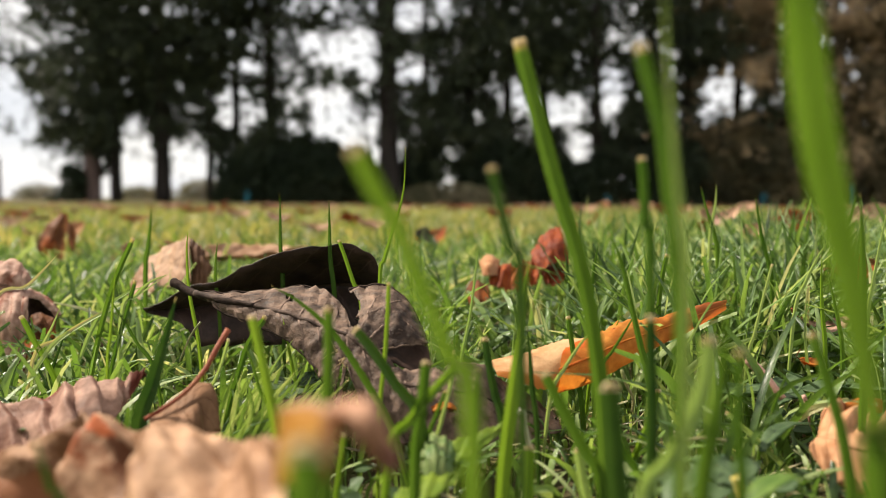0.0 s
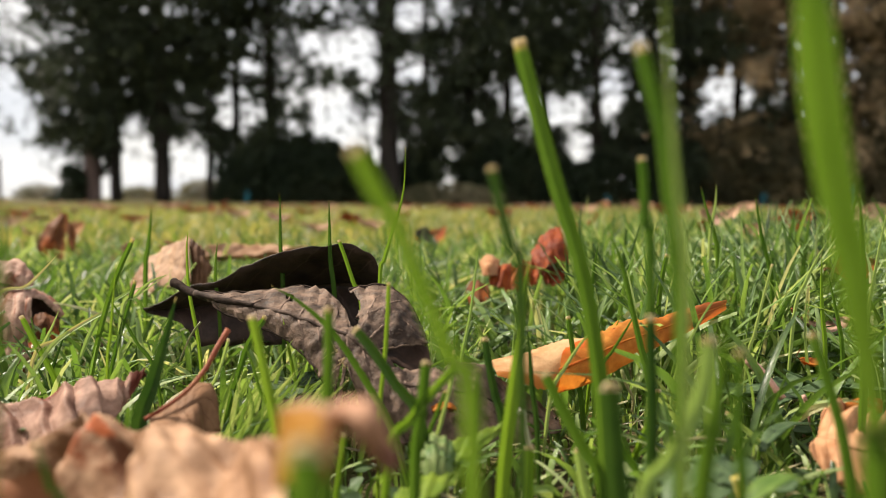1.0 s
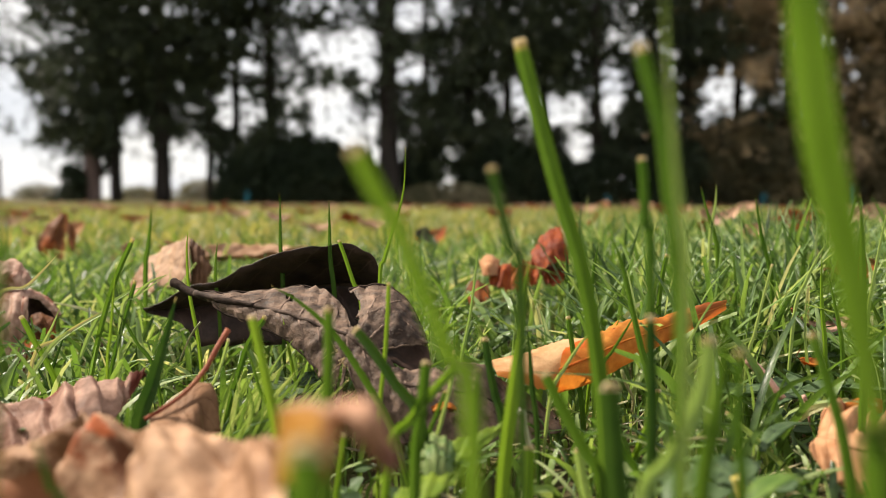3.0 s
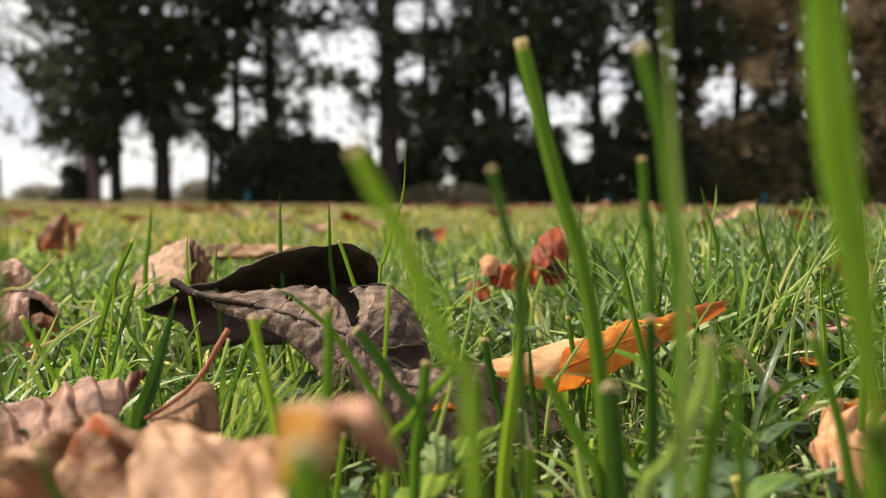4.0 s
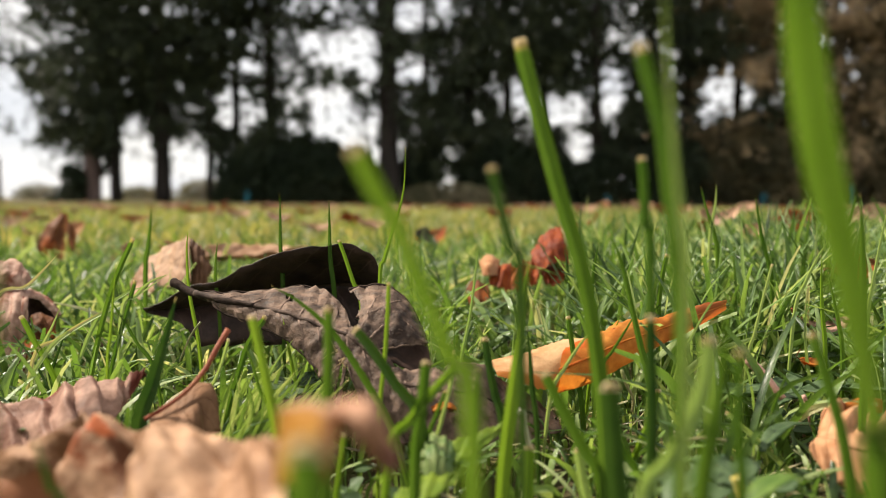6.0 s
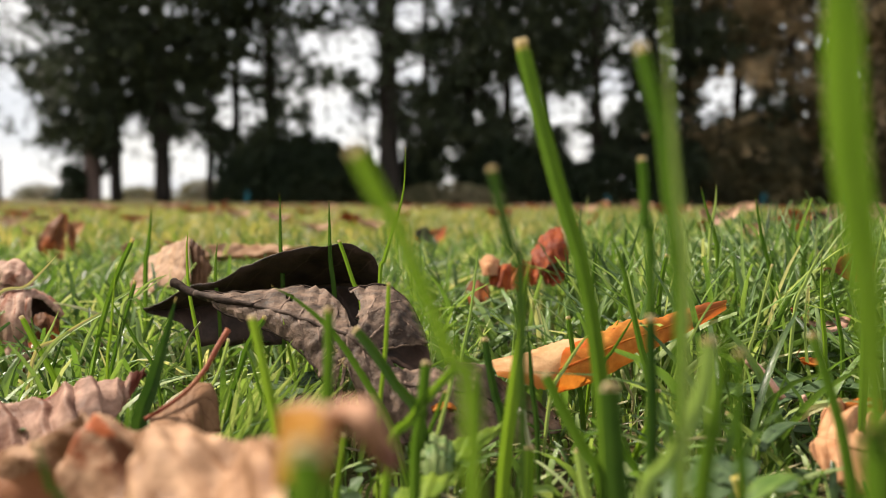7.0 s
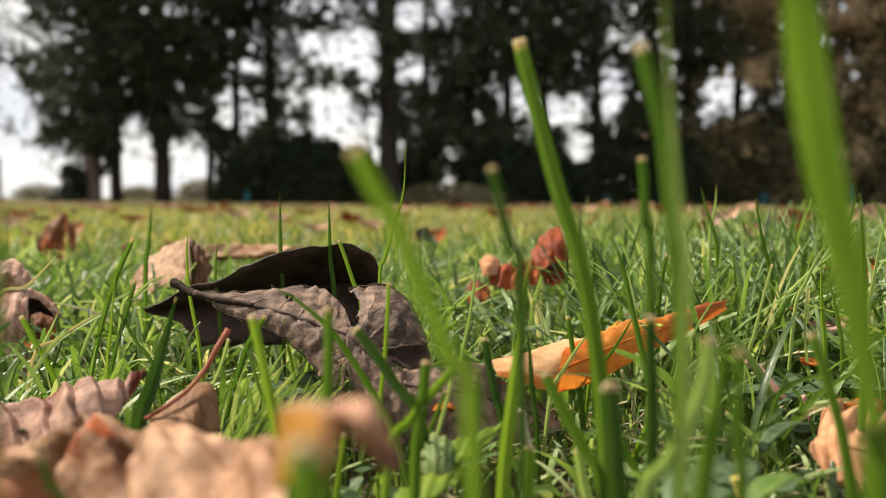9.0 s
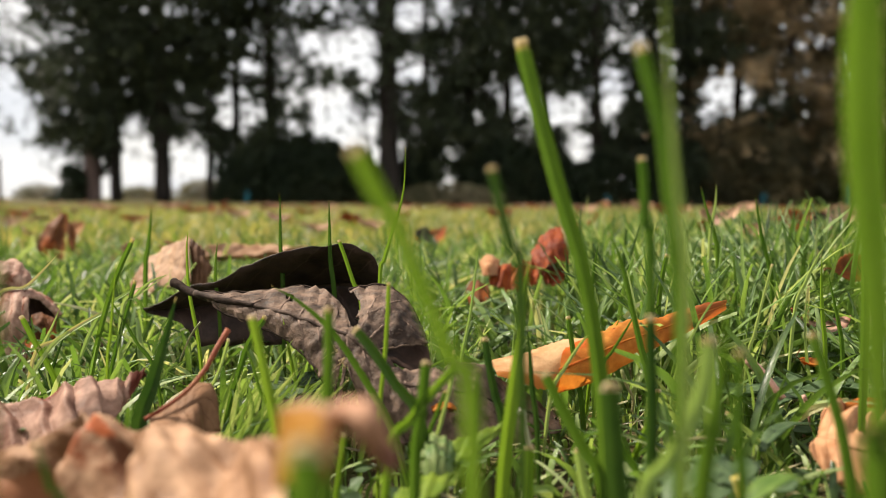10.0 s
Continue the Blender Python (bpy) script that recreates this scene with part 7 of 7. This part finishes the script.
litter_leaf(*(-1.1091, 2.6000, 0.0247), 0.09, 0.06, 0, 0, 20, 0.5, "sand", "pale sandy leaf lying on the lawn", 55)
litter_leaf(*(-0.7887, 1.5000, 0.0280), 0.06, 0.035, 0, 0, 20, 0.5, "brown", "curled brown leaf lying on the lawn", 56)
litter_leaf(*(-0.6655, 3.1000, 0.0213), 0.09, 0.06, 0, 0, 20, 0.5, "brown", "curled brown leaf lying on the lawn", 57)
litter_leaf(*(-0.4898, 3.4000, 0.0243), 0.09, 0.06, 60, 0, 20, 0.5, "sand", "pale sandy leaf lying on the lawn", 58)
litter_leaf(*(0.0686, 2.7000, 0.0231), 0.09, 0.06, 0, 0, 20, 0.5, "brown", "curled brown leaf lying on the lawn", 59)
litter_leaf(*(0.3299, 3.2000, 0.0222), 0.09, 0.06, 0, 0, 20, 0.5, "sand", "pale sandy leaf lying on the lawn", 60)
litter_leaf(*(-0.4116, 1.6000, 0.0255), 0.06, 0.04, 50, 0, 20, 0.5, "sand", "pale sandy leaf lying on the lawn", 61)
litter_leaf(*(-0.5000, 1.3000, 0.0237), 0.05, 0.035, 20, 0, 20, 0.5, "brown", "curled brown leaf lying on the lawn", 62)
litter_leaf(*(-0.0877, 1.0000, 0.0262), 0.04, 0.03, 20, 0, 20, 0.5, "sand", "pale sandy leaf lying on the lawn", 63)
litter_leaf(*(0.3917, 1.4000, 0.0354), 0.07, 0.04, 20, 0, 40, 0.5, "brown", "curled brown leaf lying on the lawn", 64)
litter_leaf(*(0.5376, 2.2000, 0.0340), 0.08, 0.05, 20, 0, 40, 0.5, "sand", "pale sandy leaf lying on the lawn", 65)
litter_leaf(*(0.2552, 0.5500, 0.0448), 0.03, 0.02, 30, -20, 40, 0.6, "black_brown", "blackish curled leaf lying on the lawn", 66)
litter_leaf(*(0.2508, 0.6000, 0.0438), 0.02, 0.014, 80, -20, 40, 0.5, "sand", "pale sandy leaf lying on the lawn", 67)
litter_leaf(*(0.2121, 0.6200, 0.0466), 0.02, 0.012, 15, -30, 40, 0.5, "mauve", "pinkish brown curled leaf on the lawn", 68)
litter_leaf(*(0.2410, 0.5000, 0.0420), 0.014, 0.01, 70, -30, 30, 0.5, "sand", "pale sandy leaf lying on the lawn", 69)
litter_leaf(*(-0.1426, 0.9000, 0.0269), 0.04, 0.025, 20, 0, 20, 0.5, "sand", "pale sandy leaf lying on the lawn", 70)
litter_leaf(*(-0.6526, 1.2000, 0.0227), 0.05, 0.03, 30, 0, 30, 0.5, "sand", "pale sandy leaf lying on the lawn", 71)
litter_leaf(*(-0.2610, 1.3000, 0.0265), 0.06, 0.03, -30, 0, 20, 0.5, "mauve", "pinkish brown curled leaf on the lawn", 72)
litter_rng = np.random.default_rng(77)
for number in range(80):
    far = math.sqrt(litter_rng.uniform(0.75 ** 2, 3.2 ** 2))
    tone = ("brown", "sand", "shaded_brown", "rust", "mauve")[int(litter_rng.integers(0, 5))]
    size = float(litter_rng.uniform(0.014, 0.034)) * (0.7 + 0.3 * far)
    litter_leaf(float(litter_rng.uniform(-0.6, 0.6)) * far, far, 0.027, size, size * 0.6, float(litter_rng.uniform(0, 360)), float(litter_rng.normal(0, 25)),
                float(litter_rng.normal(15, 25)), 0.6, tone,
                {"brown": "small curled brown leaf scrap in the turf", "sand": "small pale leaf scrap in the turf", "shaded_brown": "small dark leaf scrap in the turf",
                 "rust": "small rusty leaf scrap in the turf", "mauve": "small pinkish brown leaf scrap in the turf"}[tone], number + 300)
for number in range(110):
    far = math.sqrt(litter_rng.uniform(2.5 ** 2, 18.0 ** 2))
    tone = ("brown", "sand", "mauve", "tan")[int(litter_rng.integers(0, 4))]
    litter_leaf(float(litter_rng.uniform(-0.6, 0.6)) * far, far, 0.03, float(litter_rng.uniform(0.06, 0.12)), float(litter_rng.uniform(0.04, 0.07)),
                float(litter_rng.uniform(0, 360)), float(litter_rng.normal(0, 12)), float(litter_rng.normal(10, 20)), 0.5, tone,
                {"brown": "curled brown leaf lying on the lawn", "sand": "pale sandy leaf lying on the lawn",
                 "mauve": "mauve-brown leaf lying on the lawn", "tan": "tan leaf lying on the lawn"}[tone], number)

# ------------------------------------------------------------ clover and weeds


def make_clover():
    base = new("clover")
    v, f, uv = tube([(0, 0, -0.002), (0.001, 0, 0.006), (0, 0.001, 0.012)], [0.0006, 0.0005, 0.0004], 8, 6)
    mesh_object("stalk", v, f, MAT["weed"], uv, parent=base)
    for k in range(3):
        v, f, uv = leaflet(0.0085, 0.0085)
        ob = thick(mesh_object("leaflet", v, f, MAT["clover"], uv, parent=base), 0.0002)
        ob.matrix_basis = pose(0, 0.001, 0.012, 0, -8, 120 * k + 20)
    return tagged(base, "dark green clover plant with three round leaflets", "clover", "clover plants in the lawn")


first_clover = make_clover()
first_clover.matrix_basis = pose(0.0843, 0.2000, 0.0028, 6, -8, 0)
for cx, cy, cz, turn in (
    (0.0871, 0.2000, -0.0050, 40),
    (0.0974, 0.2100, 0.0025, 80),
    (0.1114, 0.2200, 0.0001, 10),
    (0.1069, 0.2000, 0.0035, 60),
    (0.1036, 0.2500, 0.0017, 0),
    (0.1259, 0.2800, -0.0005, 30),
    (0.1417, 0.2800, 0.0015, 70),
    (0.0494, 0.1500, -0.0011, 20),
    (0.0420, 0.1500, -0.0021, 50),
    (0.0786, 0.2000, 0.0035, 100),
    (0.0540, 0.1400, 0.0025, 70),
    (-0.0373, 0.2000, 0.0049, 20),
    (0.0238, 0.3500, 0.0060, 0),
    (0.0177, 0.3300, 0.0040, 40),
    (0.1262, 0.2300, 0.0058, 10),
    (0.1195, 0.2500, 0.0017, 100),
    (0.0230, 0.2800, 0.0035, 0),
):
    copy_thing(first_clover, pose(cx, cy, cz, 8 * math.sin(turn), 10 * math.cos(turn * 2), turn))



def weed_leaf(points, width, material, label):
    """A broad soft leaf rising from the turf."""
    mid = [Vector(p) for p in points]
    prof = (0.25, 0.8, 1.0, 0.75, 0.05)
    line = spline(mid, 5)
    side = (line[-1] - line[0]).cross(Vector((0, 0.25, 1))).normalized()
    left = [p - side * width / 2 * q + Vector((0, 0, width * 0.12 * q)) for p, q in zip(line, prof)]
    right = [p + side * width / 2 * q + Vector((0, 0, width * 0.12 * q)) for p, q in zip(line, prof)]
    base = new("weed_leaf")
    base.location = line[0]
    o = line[0]
    v, f, uv = leaf_surface([p - o for p in left], [p - o for p in line], [p - o for p in right], 20, 5, 0.1, 0.05, 6, 0.0006)
    thick(mesh_object("blade", v, f, MAT[material], uv, parent=base), 0.00025)
    return tagged(base, label, "weed", "broad weeds in the turf")


def weed_sheet(material, label, curves, seed):
    """A broad soft leaf drawn over three curves."""
    base = new("weed_leaf")
    base.location = curves[2][0]
    tagged(base, label, "weed", "broad weeds in the turf")
    v, f, uv = draped_sheet([[Vector(p) - base.location for p in c] for c in curves], 36, 14, pleat=0.0005, pleats=5, skew=0.8, ruffle=0.001, fray=0.0007, seed=seed)
    thick(mesh_object("blade", v, f, MAT[material], uv, parent=base), 0.00025)
    w, g, q = tube([v[i * 15 + 7] for i in range(0, 37, 6)], [0.0004, 0.0003, 0.0002], 24, 6)
    mesh_object("midrib", w, g, MAT[material], q, parent=base)
    return base


weed_sheet("yellow_weed", "yellow-green broad weed leaf lying over the turf", (
    [(-0.0026, 0.1520, 0.0170), (0.0034, 0.1540, 0.0177), (0.0084, 0.1570, 0.0185), (0.0131, 0.1600, 0.0198)],
    [(-0.0026, 0.1475, 0.0166), (0.0034, 0.1510, 0.0169), (0.0082, 0.1540, 0.0179), (0.0132, 0.1595, 0.0195)],
    [(-0.0025, 0.1440, 0.0161), (0.0033, 0.1470, 0.0164), (0.0081, 0.1520, 0.0170), (0.0131, 0.1590, 0.0190)]), 71)
weed_sheet("yellow_weed", "yellow-green broad weed leaf with a brown tip", (
    [(-0.0088, 0.1380, 0.0128), (-0.0040, 0.1410, 0.0147), (0.0006, 0.1450, 0.0151), (0.0043, 0.1480, 0.0140)],
    [(-0.0081, 0.1330, 0.0130), (-0.0036, 0.1370, 0.0140), (0.0009, 0.1415, 0.0146), (0.0043, 0.1475, 0.0139)],
    [(-0.0074, 0.1290, 0.0126), (-0.0031, 0.1330, 0.0134), (0.0012, 0.1390, 0.0136), (0.0042, 0.1470, 0.0138)]), 72)
weed_sheet("pale_weed", "crumpled pale green weed leaf with yellow flecks", (
    [(-0.0046, 0.1530, 0.0166), (-0.0031, 0.1530, 0.0190), (0.0001, 0.1530, 0.0184), (0.0024, 0.1530, 0.0166)],
    [(-0.0042, 0.1480, 0.0155), (-0.0023, 0.1450, 0.0179), (0.0004, 0.1450, 0.0168), (0.0025, 0.1480, 0.0152)],
    [(-0.0033, 0.1440, 0.0126), (-0.0014, 0.1420, 0.0133), (0.0006, 0.1420, 0.0133), (0.0025, 0.1440, 0.0133)]), 73)
weed_leaf([(-0.0387, 0.1900, 0.0147), (-0.0341, 0.1950, 0.0162), (-0.0307, 0.2000, 0.0164), (-0.0270, 0.2050, 0.0152)], 0.006, "clover", "dark green broad weed leaf in the turf")
weed_leaf([(0.0373, 0.1300, 0.0134), (0.0397, 0.1320, 0.0155), (0.0441, 0.1340, 0.0167), (0.0487, 0.1360, 0.0170)], 0.008, "clover", "dark green broad weed leaf in the turf")
weed_leaf([(0.0465, 0.1200, 0.0173), (0.0495, 0.1210, 0.0196), (0.0534, 0.1220, 0.0211), (0.0578, 0.1240, 0.0203)], 0.006, "weed", "soft light green weed leaf close to the lens")
weed_leaf([(0.0652, 0.1600, 0.0132), (0.0695, 0.1650, 0.0153), (0.0753, 0.1700, 0.0156), (0.0825, 0.1750, 0.0148)], 0.0045, "clover", "dark green broad weed leaf in the turf")


# ------------------------------------------------------------ what moves
def motions():
    at = upper_leaf.location.copy()
    sway = [(0.0, -0.42), (0.2, -0.70), (0.5, 0.14), (0.8, 0.14), (1.0, 1.12), (1.2, 3.53), (1.5, 2.30), (1.8, 0.84), (2.0, 0.49), (2.5, 0.00), (2.7, -0.14), (3.3, 0.14), (3.8, 0.00), (4.0, 2.45), (4.3, 7.41), (4.5, 5.08), (4.8, 0.77), (5.0, 0.00), (5.5, -0.14), (5.7, -0.70), (6.1, -0.28), (6.4, 1.99), (6.8, 7.73), (7.0, 4.85), (7.3, 1.92), (7.5, 0.70), (8.0, 0.00), (8.5, -0.07), (8.8, -0.84), (9.0, -0.42), (9.3, 0.70), (9.5, 1.40), (9.8, 4.31), (10.0, 7.73)]
    walk(upper_leaf, [(t, pose(*at, 0, a, 0)) for t, a in sway])
    at2 = tall_blade.location.copy()
    nod = [(0.0, 0.00), (1.0, 0.00), (1.5, 0.17), (2.0, 0.09), (2.5, 0.00), (4.0, 0.17), (4.5, 0.09), (5.5, 0.00), (6.6, 0.17), (7.5, 0.17), (8.0, 0.00), (8.5, -0.09), (9.0, 0.00), (9.5, 0.34), (10.0, 0.17)]
    walk(tall_blade, [(t, pose(*at2, 0, a, 0)) for t, a in nod])
    at3 = side_leaf.location.copy()
    push = [(0.0, 0.0000), (0.6, 0.0000), (1.0, 0.0013), (1.5, 0.0013), (1.9, 0.0000), (2.7, 0.0000), (3.9, 0.0000), (4.2, 0.0013), (4.4, 0.0011), (4.6, -0.0002), (5.0, 0.0000), (6.3, 0.0000), (6.8, 0.0013), (7.1, 0.0013), (7.5, 0.0000), (9.5, 0.0000), (10.0, 0.0002)]
    walk(side_leaf, [(t, pose(at3.x + d, at3.y, at3.z)) for t, d in push])
    at4 = edge_blade.location.copy()
    tilt = [(0.0, -1.50), (1.0, 0.00), (1.5, 0.10), (2.5, 0.00), (4.0, 0.00), (4.5, -1.00), (5.5, 0.00), (6.8, -1.00), (7.5, 0.00), (9.0, 0.00), (9.8, -0.30), (10.0, -0.20)]
    walk(edge_blade, [(t, pose(*at4, 0, a, 0)) for t, a in tilt])


motions()
